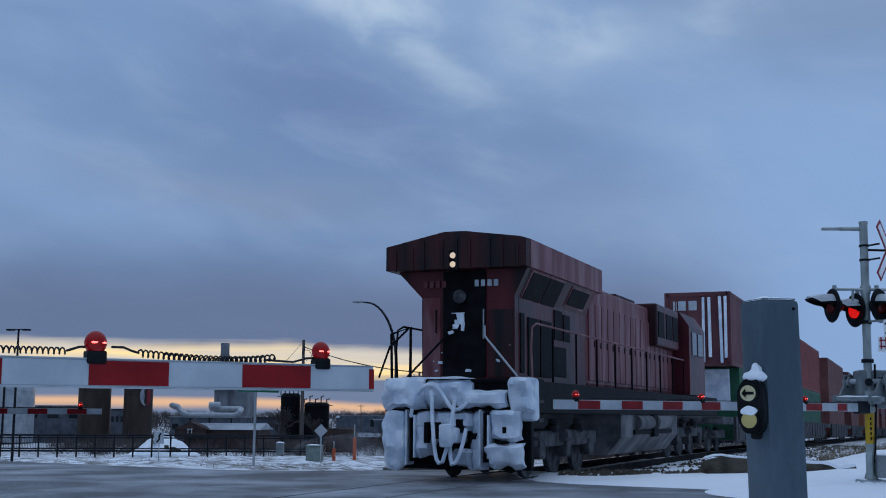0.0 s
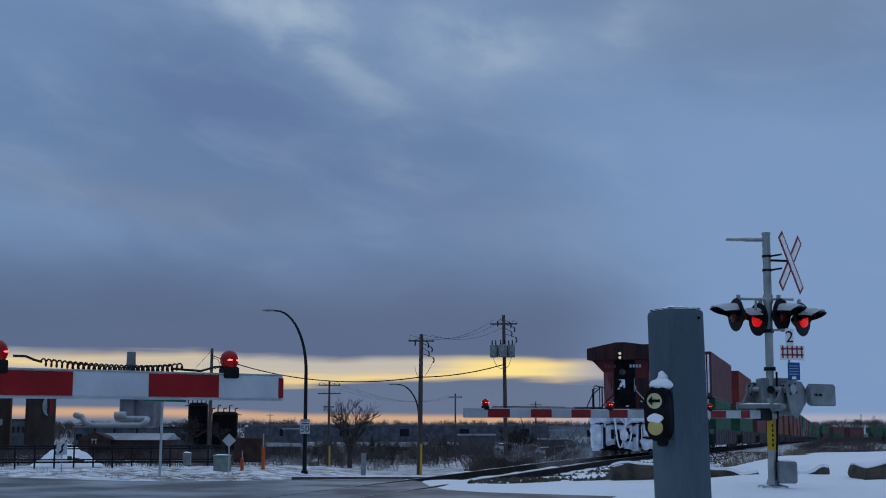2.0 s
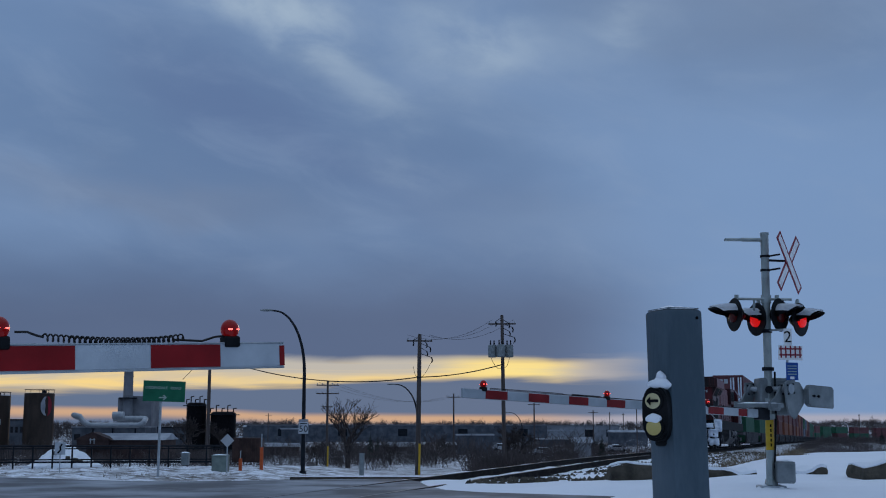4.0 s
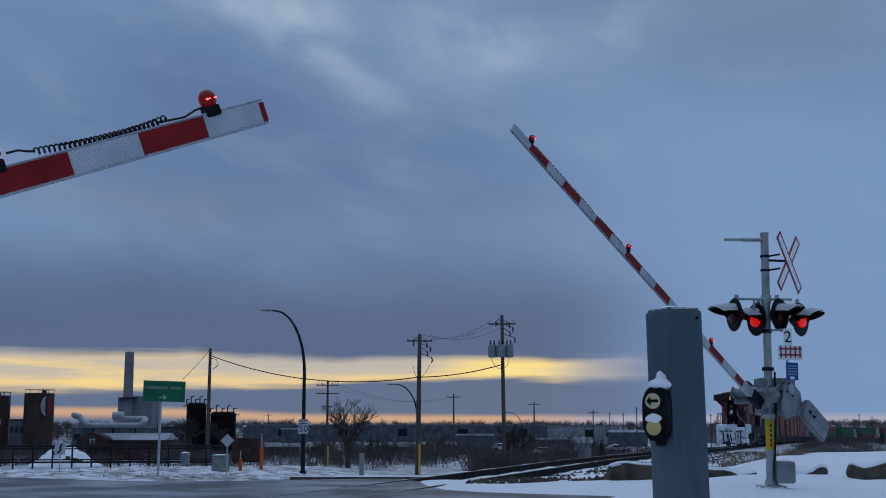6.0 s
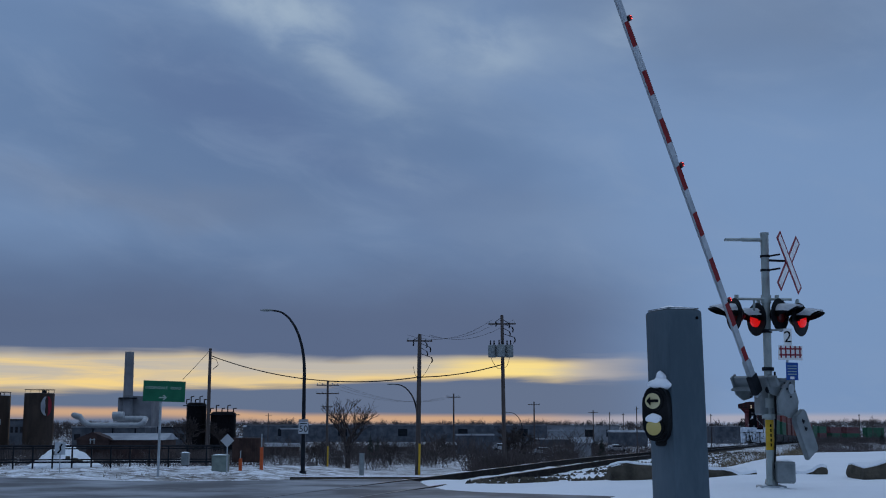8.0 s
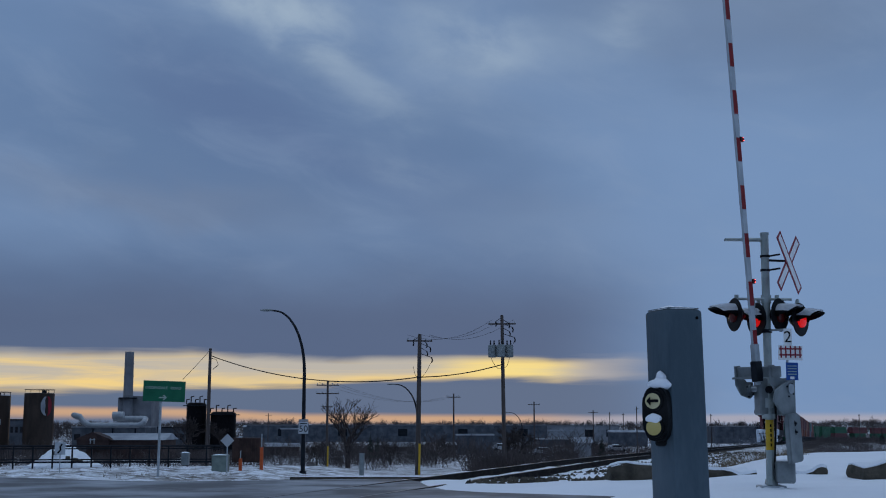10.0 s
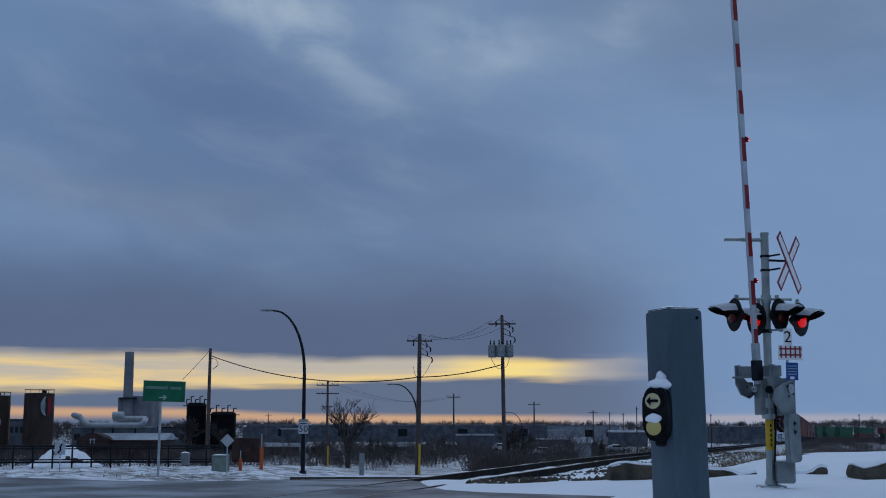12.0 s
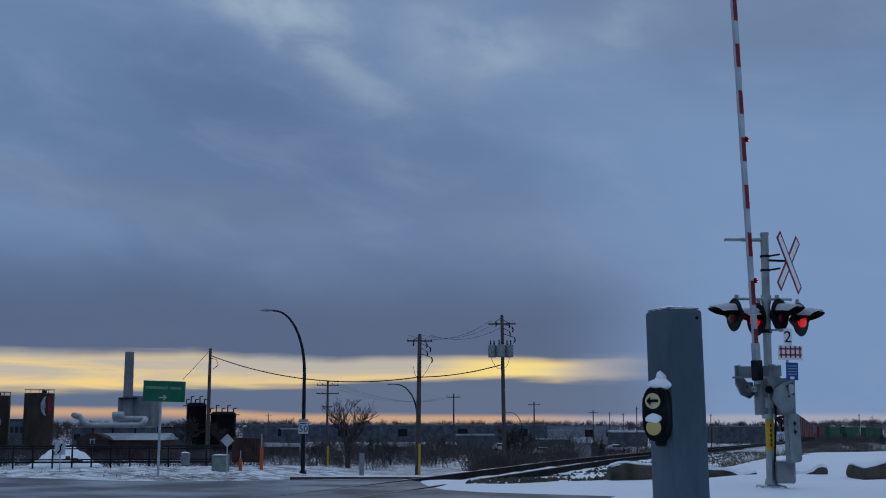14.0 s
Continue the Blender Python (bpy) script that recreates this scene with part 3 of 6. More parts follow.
    part("coupler", rough_up(bm, 0.03, 6, 2), ICE, loco, "knuckle coupler caked with snow", smooth=True)
    # Solid black blocks and a strip colour in the shaded depth of the snow's gaps.
    for x, z, w, h in ((-0.44, 0.80, 0.17, 0.32), (0.06, 0.92, 0.13, 0.26), (-0.12, 0.74, 0.10, 0.2), (-0.60, 0.72, 0.10, 0.40), (0.36, 0.80, 0.10, 0.12), (0.88, 0.72, 0.22, 0.06), (1.0, 0.92, 0.08, 0.12)):
        part("gap_shade", bbox(x, x + w, 0.04, 0.4, z, z + h, 0.015), BLACK, loco, "black block painting the dark depth of a gap in the caked snow")
    part("gap_shade_strip", bbox(-1.48, 1.0, 0.16, 0.45, 1.335, 1.375, 0.01), BLACK, loco)
    hose = [(-0.88 + 1.2 * k / 20, 0.06 - 0.05 * math.sin(k * 0.5), 1.60 + 0.24 * math.sin(k / 20 * 2 * math.pi * 1.05 - 0.6) - (0.25 if k == 0 else 0.0)) for k in range(21)]
    part("air_hose", tube(bmesh.new(), hose, 0.04), ICE, loco, "frosted air hose looped over the pilot", smooth=True)
    for i, (x, dx, zt) in enumerate(((-0.42, 0.5, 1.72), (0.30, -0.34, 1.0))):
        pts = [(x + dx * k / 8, -0.02 - 0.20 * math.sin(k / 8 * math.pi), zt - (zt - 0.35) * math.sin(k / 8 * math.pi) ** 0.8 + (0.0 if k < 5 else -0.1 * k / 8)) for k in range(9)]
        part("air_hose", tube(bmesh.new(), pts, 0.04), ICE, loco, "frosted air hose", smooth=True)
    # the radiator end: hood flaring out to an overhanging roof
    y0, y1 = 0.95, 6.2
    bm = bmesh.new()
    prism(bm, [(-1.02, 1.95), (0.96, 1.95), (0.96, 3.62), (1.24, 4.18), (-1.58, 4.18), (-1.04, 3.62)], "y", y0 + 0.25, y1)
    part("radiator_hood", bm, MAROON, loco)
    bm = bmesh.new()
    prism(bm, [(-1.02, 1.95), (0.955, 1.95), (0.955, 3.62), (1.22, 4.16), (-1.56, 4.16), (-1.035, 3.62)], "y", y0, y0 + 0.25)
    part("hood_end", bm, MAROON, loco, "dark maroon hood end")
    part("side_strip", bbox(-1.0, -0.62, y0 - 0.02, y0 + 0.01, 2.0, 3.62, 0.01), GRIME, loco, "grime-streaked end strip")
    part("door_panel", bbox(0.40, 0.93, y0 - 0.018, y0 + 0.01, 2.0, 3.35, 0.01), SOOT, loco)
    bm = bmesh.new()
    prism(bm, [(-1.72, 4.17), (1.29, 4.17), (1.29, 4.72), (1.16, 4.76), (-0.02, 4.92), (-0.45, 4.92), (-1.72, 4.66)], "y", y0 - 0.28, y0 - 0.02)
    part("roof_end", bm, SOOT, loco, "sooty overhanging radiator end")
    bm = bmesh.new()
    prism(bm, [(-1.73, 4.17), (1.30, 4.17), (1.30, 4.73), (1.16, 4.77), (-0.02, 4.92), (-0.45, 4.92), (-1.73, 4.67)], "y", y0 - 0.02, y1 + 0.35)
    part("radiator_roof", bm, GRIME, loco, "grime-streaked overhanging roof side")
    # Thin raised bars stand in for vertical streaks; the end has no slats.
    for k in range(9):
        x = -1.5 + k * 0.33 + 0.05 * math.sin(k * 2.3)
        zt = 4.60 if abs(x) > 1.1 else 4.76
        part("roof_streak", bbox(x - 0.02, x + 0.02, y0 - 0.31, y0 - 0.278, 4.15, zt, 0.004), SOOT, loco)
    part("roof_fan", bbox(-1.0, 0.9, 2.2, 5.2, 4.88, 4.93, 0.02), SOOT, loco)
    # recessed centre column of the end, with its lamps and plates
    part("end_panel", bbox(-0.56, 0.36, y0 - 0.045, y0 - 0.004, 2.0, 4.14, 0.02), BLACK, loco, "black centre panel")
    for z in (4.25, 4.43):
        b = bmesh.new()
        lathe(b, [(0.055, 0), (0.062, 0.02), (0.048, 0.035), (0.03, 0.03)], 18, pose(-0.25, y0 - 0.28, z, 90))
        part("headlight", b, HEADLAMP, loco, "dim round headlight", smooth=True)
    part("lamp_bezel", bbox(-0.36, -0.14, y0 - 0.285, y0 - 0.2, 4.12, 4.56, 0.03), BLACK, loco)
    b = bmesh.new()
    lathe(b, [(0.13, 0), (0.14, 0.05), (0.05, 0.11)], 16, pose(-0.18, y0 - 0.05, 3.62, 90))
    part("bell_plate", b, UNDER, loco, smooth=True)
    for k, (x, z, w, h) in enumerate(((-0.02, 3.05, 0.16, 0.24), (-0.14, 2.96, 0.14, 0.1), (-0.17, 3.26, 0.30, 0.035), (-0.08, 3.04, 0.11, 0.11), (0.08, 2.94, 0.06, 0.17), (-0.2, 2.88, 0.1, 0.06), (-0.06, 3.56, 0.14, 0.05), (-0.5, 2.12, 0.06, 0.05), (0.2, 2.1, 0.1, 0.06))):
        part("frost_patch", rough_up(bbox(x - 0.22, x - 0.22 + w, y0 - 0.075, y0 - 0.04, z, z + h, 0.015), 0.05, 8, k), ICE, loco, "frozen snow on the panel")
    # road number, as plain bars
    for x in (0.13, -0.98):
        for k in range(4):
            part("number_bar", bbox(x + k * 0.135, x + k * 0.135 + 0.085, y0 - 0.052, y0 + 0.01, 3.82, 3.95), WHITE if x > 0 else GRIME, loco, "pale number bar")
    for x, z, w in ((-0.78, 2.32, 0.05), (-0.60, 2.50, 0.03), (-0.66, 2.28, 0.08), (0.56, 2.30, 0.09), (0.70, 2.47, 0.04), (0.84, 2.62, 0.03), (0.50, 2.72, 0.04), (-0.82, 2.78, 0.03)):
        part("frost_fleck", rough_up(bbox(x, x + w, y0 - 0.02, y0 + 0.01, z, z + w * 0.7, 0.008), 0.02, 15, x), ICE, loco)
    part("grab_iron", tube(bmesh.new(), [(-0.7, y0, 2.9), (-0.7, y0 - 0.06, 2.92), (-0.7, y0 - 0.06, 3.35), (-0.7, y0, 3.37)], 0.015), BLACK, loco)
    part("grab_iron", tube(bmesh.new(), [(0.32, y0, 2.75), (0.32, y0 - 0.06, 2.77), (0.32, y0 - 0.06, 3.35), (0.32, y0, 3.37)], 0.015), DUCT, loco)
    # side openings of the radiator section
    slope = Matrix.Translation((0.96, 0, 3.62)) @ Matrix.Rotation(math.atan2(0.28, 0.56), 4, "Y")
    for a, b2, lo, hi in ((1.35, 2.45, -0.02, 0.56), (2.52, 3.55, -0.02, 0.56), (4.3, 5.7, 0.12, 0.52)):
        part("radiator_grille", bbox(-0.01, 0.035, a, b2, lo, hi, 0.01, slope), BLACK, loco, "black radiator grille")
        part("grille_frame", bbox(-0.02, 0.020, a - 0.06, b2 + 0.06, lo - 0.05, hi + 0.05, 0.01, slope), GRIME, loco)
    for a, b2, z0, z1 in ((1.25, 1.5, 2.1, 3.3), (1.75, 2.5, 2.05, 3.25), (2.6, 3.4, 2.05, 3.25), (3.5, 4.5, 2.1, 2.75), (3.6, 4.2, 2.9, 3.55), (4.3, 4.8, 2.9, 3.5)):
        part("side_louvre", bbox(0.94, 0.985, a, b2, z0, z1, 0.012), BLACK, loco)
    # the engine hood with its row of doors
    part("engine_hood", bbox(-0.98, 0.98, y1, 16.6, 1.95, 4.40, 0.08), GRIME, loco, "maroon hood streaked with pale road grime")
    for k in range(16):
        y = y1 + 0.15 + k * 0.62
        part("hood_door", bbox(0.97, 1.012, y, y + 0.55, 2.1, 3.95, 0.012), GRIME, loco)
        part("door_latch", bbox(1.01, 1.03, y + 0.44, y + 0.49, 2.9, 3.05), BLACK, loco)
    part("exhaust_stack", bbox(-0.4, 0.4, 8.6, 9.7, 4.40, 4.66, 0.04), SOOT, loco)
    part("roof_hatch", bbox(-0.7, 0.7, 10.4, 12.6, 4.40, 4.56, 0.04), SOOT, loco)
    part("inverter_cabinet", bbox(-1.35, 1.25, 13.0, 16.2, 3.3, 4.52, 0.06), MAROON, loco)
    for y in (13.15, 14.25, 15.25):
        part("cabinet_vent", bbox(1.24, 1.275, y, y + 0.8, 3.55, 4.3, 0.015), BLACK, loco)
    # cab and nose
    bm = bmesh.new()
    prism(bm, [(-1.5, 1.95), (1.5, 1.95), (1.5, 4.1), (1.2, 4.55), (-1.2, 4.55), (-1.5, 4.1)], "y", 16.6, 19.3)
    part("cab", bm, MAROON, loco, "maroon driving cab")
    part("cab_window", bbox(1.49, 1.525, 17.0, 17.8, 3.2, 3.95, 0.03), GLASS, loco, "dark side window")
    part("cab_window", bbox(1.49, 1.525, 18.0, 18.9, 3.2, 3.95, 0.03), GLASS, loco, "dark side window")
    part("nose", bbox(-1.1, 1.1, 19.3, 21.5, 1.95, 3.55, 0.15), GRIME, loco)
    # walkway rails
    for sx in (-1, 1):
        y = 1.35
        pts = [(sx * 1.42, 0.62, 1.95), (sx * 1.42, 0.55, 2.55), (sx * 1.42, 0.62, 2.95), (sx * 1.42, 0.9, 3.04), (sx * 1.42, 6.0, 3.02), (sx * 1.42, 16.0, 3.0)]
        part("handrail", tube(bmesh.new(), pts, 0.022), GRIME if sx > 0 else BLACK, loco, "frosted walkway handrail" if sx > 0 else "", smooth=True)
        for k in range(9):
            part("stanchion", rod(bmesh.new(), (sx * 1.42, 2.0 + k * 1.75, 1.93), (sx * 1.42, 2.0 + k * 1.75, 3.01), 0.022), BLACK, loco)
        part("stair_rail", tube(bmesh.new(), [(sx * 0.34, 0.90, 3.02), (sx * 0.40, 0.74, 2.98), (sx * 0.42, 0.70, 2.80), (sx * 1.16, 0.5, 2.0)], 0.022), DUCT if sx > 0 else BLACK, loco, smooth=True)
    part("end_rail", tube(bmesh.new(), [(-1.42, 0.35, 1.95), (-1.42, 0.30, 2.85), (-1.0, 0.30, 2.98), (-1.0, 0.30, 1.95)], 0.03), BLACK, loco, smooth=True)
    part("end_rail", tube(bmesh.new(), [(-1.75, 0.45, 2.0), (-1.45, 0.30, 2.6), (-1.05, 0.30, 2.95)], 0.022), BLACK, loco, smooth=True)
    part("corner_step", rough_up(bbox(1.15, 1.55, 0.35, 0.75, 1.15, 1.96, 0.06), 0.06, 4, 2), ICE, loco, "snow-filled corner step")
    part("corner_step", rough_up(bbox(-1.55, -1.15, 0.35, 0.75, 1.15, 1.96, 0.06), 0.06, 4, 5), ICE, loco, "snow-filled corner step")
    for k in range(4):
        part("step_tread", bbox(1.12, 1.52, 0.75, 1.05, 0.42 + k * 0.36, 0.48 + k * 0.36), UNDER, loco)
    # trucks, wheels, tank
    for yc in (4.0, 18.2):
        truck = part("truck_frame", bbox(-1.12, 1.12, yc - 2.5, yc + 2.5, 0.62, 0.95, 0.05), UNDER, loco, "grimy truck side frame")
        for dy in (-1.9, 0.0, 1.9):
            for sx in (-1, 1):
                b = bmesh.new()
                lathe(b, [(0.20, -0.07), (0.46, -0.06), (0.53, -0.05), (0.55, 0.05), (0.53, 0.07), (0.44, 0.03), (0.2, 0.05)], 28, pose(sx * 0.76, yc + dy, 0.545, 0, 90 * sx))
                part("wheel", b, UNDER, truck, smooth=True)
                part("axle_box", bbox(sx * 1.05 - 0.12, sx * 1.05 + 0.12, yc + dy - 0.2, yc + dy + 0.2, 0.38, 0.75, 0.04), UNDER, truck)
        for dy in (-0.95, 0.95):
            b = bmesh.new()
            for k in range(5):
                lathe(b, [(0.1, 0), (0.13, 0.03), (0.1, 0.06)], 12, pose(1.1, yc + dy, 0.9 + k * 0.06))
            part("spring", b, UNDER, truck, smooth=True)
        part("brake_cylinder", rod(bmesh.new(), (1.2, yc - 0.6, 0.85), (1.2, yc - 0.1, 0.85), 0.13, n=14), UNDER, truck)
    bm = bmesh.new()
    prism(bm, [(-1.45, 1.3), (1.45, 1.3), (1.45, 0.75), (1.1, 0.32), (-1.1, 0.32), (-1.45, 0.75)], "y", 7.6, 14.6)
    part("fuel_tank", bm, TANKGREY, loco, "salt-grey fuel tank")
    for y in (9.2, 11.6):
        part("air_reservoir", rod(bmesh.new(), (1.42, y, 1.10), (1.42, y + 1.7, 1.10), 0.19, n=16), TANKGREY, loco, "grey air reservoir", smooth=True)
    part("tank_bracket", bbox(1.40, 1.56, 10.95, 11.5, 0.72, 1.3, 0.03), BLACK, loco)
    part("tank_bracket", bbox(1.40, 1.50, 8.9, 13.6, 0.80, 0.92, 0.02), BLACK, loco)
    return loco


CONTAINER_COLOURS = {
    "brick-red": mat("brick_red_container", (0.15, 0.024, 0.020), (0.24, 0.045, 0.038), 0.6, scale=0.8, fine=8, bump=0.1),
    "brown-red": mat("oxide_red_container", (0.11, 0.036, 0.032), (0.19, 0.070, 0.062), 0.6, scale=0.8, fine=8, bump=0.1),
    "maroon": mat("maroon_container", (0.09, 0.03, 0.035), (0.16, 0.06, 0.065), 0.6, scale=0.8, fine=8, bump=0.1),
    "green": mat("green_container", (0.015, 0.075, 0.042), (0.035, 0.13, 0.075), 0.6, scale=0.8, fine=8, bump=0.1),
    "blue-grey": mat("blue_grey_container", (0.09, 0.12, 0.17), (0.15, 0.19, 0.25), 0.6, scale=0.8, fine=8, bump=0.1),
    "orange": mat("orange_container", (0.17, 0.055, 0.032), (0.25, 0.09, 0.05), 0.6, scale=0.8, fine=8, bump=0.1),
}
MOVERS = []                                     # (thing, metres ahead of the locomotive's end, offset)


def container_mesh(length):
    """Corrugated box with corner posts; origin at the middle of its base."""
    bm = bmesh.new()
    n = int(length / 0.28)
    for sx in (-1, 1):
        pts = []
        for k in range(n + 1):
            y = -length / 2 + 0.12 + (length - 0.24) * k / n
            pts += [(sx * (1.262 if k % 2 else 1.298), y)]
        lo = [bm.verts.new((x, y, 0.12)) for x, y in pts]
        hi = [bm.verts.new((x, y, 2.78)) for x, y in pts]
        for k in range(n):
            bm.faces.new((lo[k], lo[k + 1], hi[k + 1], hi[k]))
    box(bm, -1.25, 1.25, -length / 2 + 0.03, length / 2 - 0.03, 0.03, 2.86)
    for sx in (-1, 1):
        for sy in (-1, 1):
            box(bm, sx * 1.22 - 0.08, sx * 1.22 + 0.08, sy * (length / 2 - 0.08) - 0.08, sy * (length / 2 - 0.08) + 0.08, 0, 2.9)
        for z in (0.0, 2.76):
            box(bm, sx * 1.25 - 0.05, sx * 1.25 + 0.05, -length / 2 + 0.1, length / 2 - 0.1, z, z + 0.13)
    for sy in (-1, 1):
        for z in (0.0, 2.74):
            box(bm, -1.2, 1.2, sy * (length / 2 - 0.05) - 0.05, sy * (length / 2 - 0.05) + 0.05, z, z + 0.16)
        for x in (-0.85, -0.35, 0.35, 0.85):
            rod(bm, (x, sy * (length / 2 + 0.02), 0.15), (x, sy * (length / 2 + 0.02), 2.75), 0.02, n=6)
    return bm


def build_train():
    MOVERS.append((build_locomotive(), 0.0, 0.0))
    rnd = random.Random(5)
    car = thing("well_car", Matrix(), "grimy low-slung container well car", "rail car", "container cars")
    for sx in (-1, 1):
        part("side_sill", bbox(sx * 1.42 - 0.07, sx * 1.42 + 0.07, -8.6, 8.6, 0.38, 1.30, 0.02), UNDER, car)
        for k in range(10):
            part("side_rib", bbox(sx * 1.50 - 0.02, sx * 1.50 + 0.02, -8.1 + k * 1.8, -7.98 + k * 1.8, 0.42, 1.28), UNDER, car)
    part("well_floor", bbox(-1.36, 1.36, -8.6, 8.6, 0.30, 0.40), UNDER, car)
    for sy in (-1, 1):
        part("end_platform", bbox(-1.4, 1.4, min(sy * 8.6, sy * 11.2), max(sy * 8.6, sy * 11.2), 1.0, 1.28, 0.03), UNDER, car)
        truck = part("truck", bbox(-1.08, 1.08, sy * 9.9 - 1.2, sy * 9.9 + 1.2, 0.5, 0.8, 0.04), UNDER, car)
        for dy in (-0.9, 0.9):
            for sx in (-1, 1):
                b = bmesh.new()
                lathe(b, [(0.2, -0.06), (0.45, -0.06), (0.46, 0.05), (0.2, 0.05)], 20, pose(sx * 0.76, sy * 9.9 + dy, 0.465, 0, 90 * sx))
                part("wheel", b, UNDER, truck, smooth=True)
        part("coupler", bbox(-0.12, 0.12, min(sy * 11.2, sy * 11.75), max(sy * 11.2, sy * 11.75), 0.75, 1.0, 0.03), UNDER, car)
    meshes = {}
    for c, material in CONTAINER_COLOURS.items():
        for ln in (12.2, 16.15):
            ob = part("container", container_mesh(ln), material)
            meshes[c, ln] = ob.data
            bpy.data.objects.remove(ob)
    order = ["brown-red", "orange", "brown-red", "maroon", "green", "brown-red", "blue-grey", "green", "green", "brown-red"]
    pitch = 23.5
    for i in range(30):
        s = 22.9 + 11.75 + i * pitch
        c = car if i == 0 else copy_thing(car, Matrix())
        c.matrix_world = on_line(s)
        MOVERS.append((c, s, 0.0))
        low, high = (("green", "maroon") if i == 0 else ("green", "brick-red") if i == 1 else (rnd.choice(order[:4]), rnd.choice(order[:4])) if i < 9 else (rnd.choice(order), rnd.choice(order)))
        if i > 12:
            low = rnd.choice(("green", "green", "maroon"))
            high = rnd.choice(("green", "maroon", "green"))
        for colour, z, ln in ((low, 0.40, 12.2 if i % 3 == 0 else 16.15), (high, 3.31, 16.15)):
            ob = new("container", meshes[colour, ln])
            tagged(ob, f"corrugated {colour} shipping container stacked on a rail car", "container", "shipping containers")
            ob.matrix_world = on_line(s) @ pose(0, 0, z)
            MOVERS.append((ob, s, z))
            if i == 0 and z > 3:
                for k, w in enumerate((0.14, 0.30, 0.34)):
                    x = -0.95 + (0, 0.2, 0.6)[k]
                    part("lettering_bar", bbox(x, x + w, -8.10, -8.085, 2.18, 2.55), WHITE, ob, "white lettering bar")
                for k, x in enumerate((0.18, 0.42, 0.86, 1.05)):
                    part("frozen_streak", rough_up(bbox(x, x + 0.12, -8.16, -8.09, 0.1 + 0.2 * (k % 2), 2.7, 0.03), 0.05, 3, k), ICE, ob, "frozen streak of snow")
            if i == 0 and z < 1:
                part("frozen_streak", rough_up(bbox(-1.2, 0.9, -6.22, -6.12, 1.5, 2.85, 0.03), 0.06, 3, 7), ICE, ob, "snow frozen on the end")


build_train()


def build_blowing_snow():
    """Thin wisps of powder that the train drags along."""
    m = bpy.data.materials.new("powder_snow")
    m.use_nodes = True
    nt = m.node_tree
    N, L = nt.nodes.new, nt.links.new
    out = nt.nodes["Material Output"]
    tr, df, mx = N("ShaderNodeBsdfTransparent"), N("ShaderNodeBsdfDiffuse"), N("ShaderNodeMixShader")
    df.inputs[0].default_value = (0.82, 0.86, 0.92, 1)
    tc, nz, mr = N("ShaderNodeTexCoord"), N("ShaderNodeTexNoise"), N("ShaderNodeMapRange")
    nz.inputs["Scale"].default_value, nz.inputs["Detail"].default_value = 0.55, 5
    L(tc.outputs["Object"], nz.inputs["Vector"])
    L(nz.outputs["Fac"], mr.inputs[0])
    for i, v in enumerate((0.40, 0.74, 0.0, 0.11)):
        mr.inputs[i + 1].default_value = v
    L(mr.outputs[0], mx.inputs[0])
    L(tr.outputs[0], mx.inputs[1])
    L(df.outputs[0], mx.inputs[2])
    L(mx.outputs[0], out.inputs[0])
    rng = random.Random(9)
    bm = bmesh.new()
    for k in range(3):
        y = -13 + k * 6.0 + rng.uniform(-0.6, 0.6)
        far = max(0.0, -y) / 15
        x = (-2.9 if k % 2 else -1.2) + (1.6 if y < -4 else 0.0) * (k % 3 == 0) + rng.uniform(-0.5, 0.5)
        h = rng.uniform(0.5, 0.85) * (1 - 0.7 * far)
        c = Matrix.Translation((x, y, h * 0.55)) @ Euler((rng.uniform(-0.1, 0.1), rng.uniform(-0.2, 0.2), rng.uniform(-0.5, 0.5))).to_matrix().to_4x4() @ Matrix.Diagonal((rng.uniform(0.6, 1.0), rng.uniform(2.0, 3.2), h, 1))
        bmesh.ops.create_icosphere(bm, subdivisions=3, radius=1, matrix=c)
    rough_up(bm, 0.28, 0.9, 3.0)
    ob = part("blowing_snow", bm, m, smooth=True)
    tagged(ob, "thin veil of powder snow blown up by the train", "blowing snow", kind="stuff")
    ob.matrix_world = on_line(0)
    MOVERS.append((ob, 0.0, 0.0))


build_blowing_snow()


# ---- crossing gates and signals ----
STRIPE = 0.404


def coil(bm, a, b, turns, r, thick, sag):
    pts = []
    n = turns * 9
    a, b = Vector(a), Vector(b)
    for i in range(n + 1):
        k = i / n
        p = a.lerp(b, k)
        w = i * math.tau / 9
        pts.append(p + Vector((0, math.cos(w) * r, math.sin(w) * r - sag * math.sin(k * math.pi))))
    return tube(bm, pts, thick, 5)


def arm_lamp(parent, x, z, r, lit=True):
    lamp = part("lamp_base", bbox(x - r * 0.9, x + r * 0.9, -0.035, 0.035, z - r * 0.5, z + r * 0.7, 0.012), PLASTIC, parent, "black lamp bracket")
    b = bmesh.new()
    bmesh.ops.create_uvsphere(b, u_segments=24, v_segments=14, radius=r, matrix=Matrix.Translation((x, 0, z + r * 1.38)) @ Matrix.Diagonal((1, 0.85, 1.05, 1)))
    part("lamp_lens", b, LENS_ARM if lit else LENS_OFF, lamp, "glowing red lamp" if lit else "", smooth=True)
    # Small glowing bars paint the lit lamp's glare across its lens.
    if lit:
        part("lamp_glare", bbox(x - r * 0.62, x - r * 0.1, -r * 0.86, r * 0.86, z + r * 1.30, z + r * 1.46, 0.004), GLARE_BAR, lamp)
        part("lamp_glare", bbox(x + r * 0.2, x + r * 0.72, -r * 0.80, r * 0.80, z + r * 1.28, z + r * 1.44, 0.004), GLARE_BAR, lamp)
    return lamp


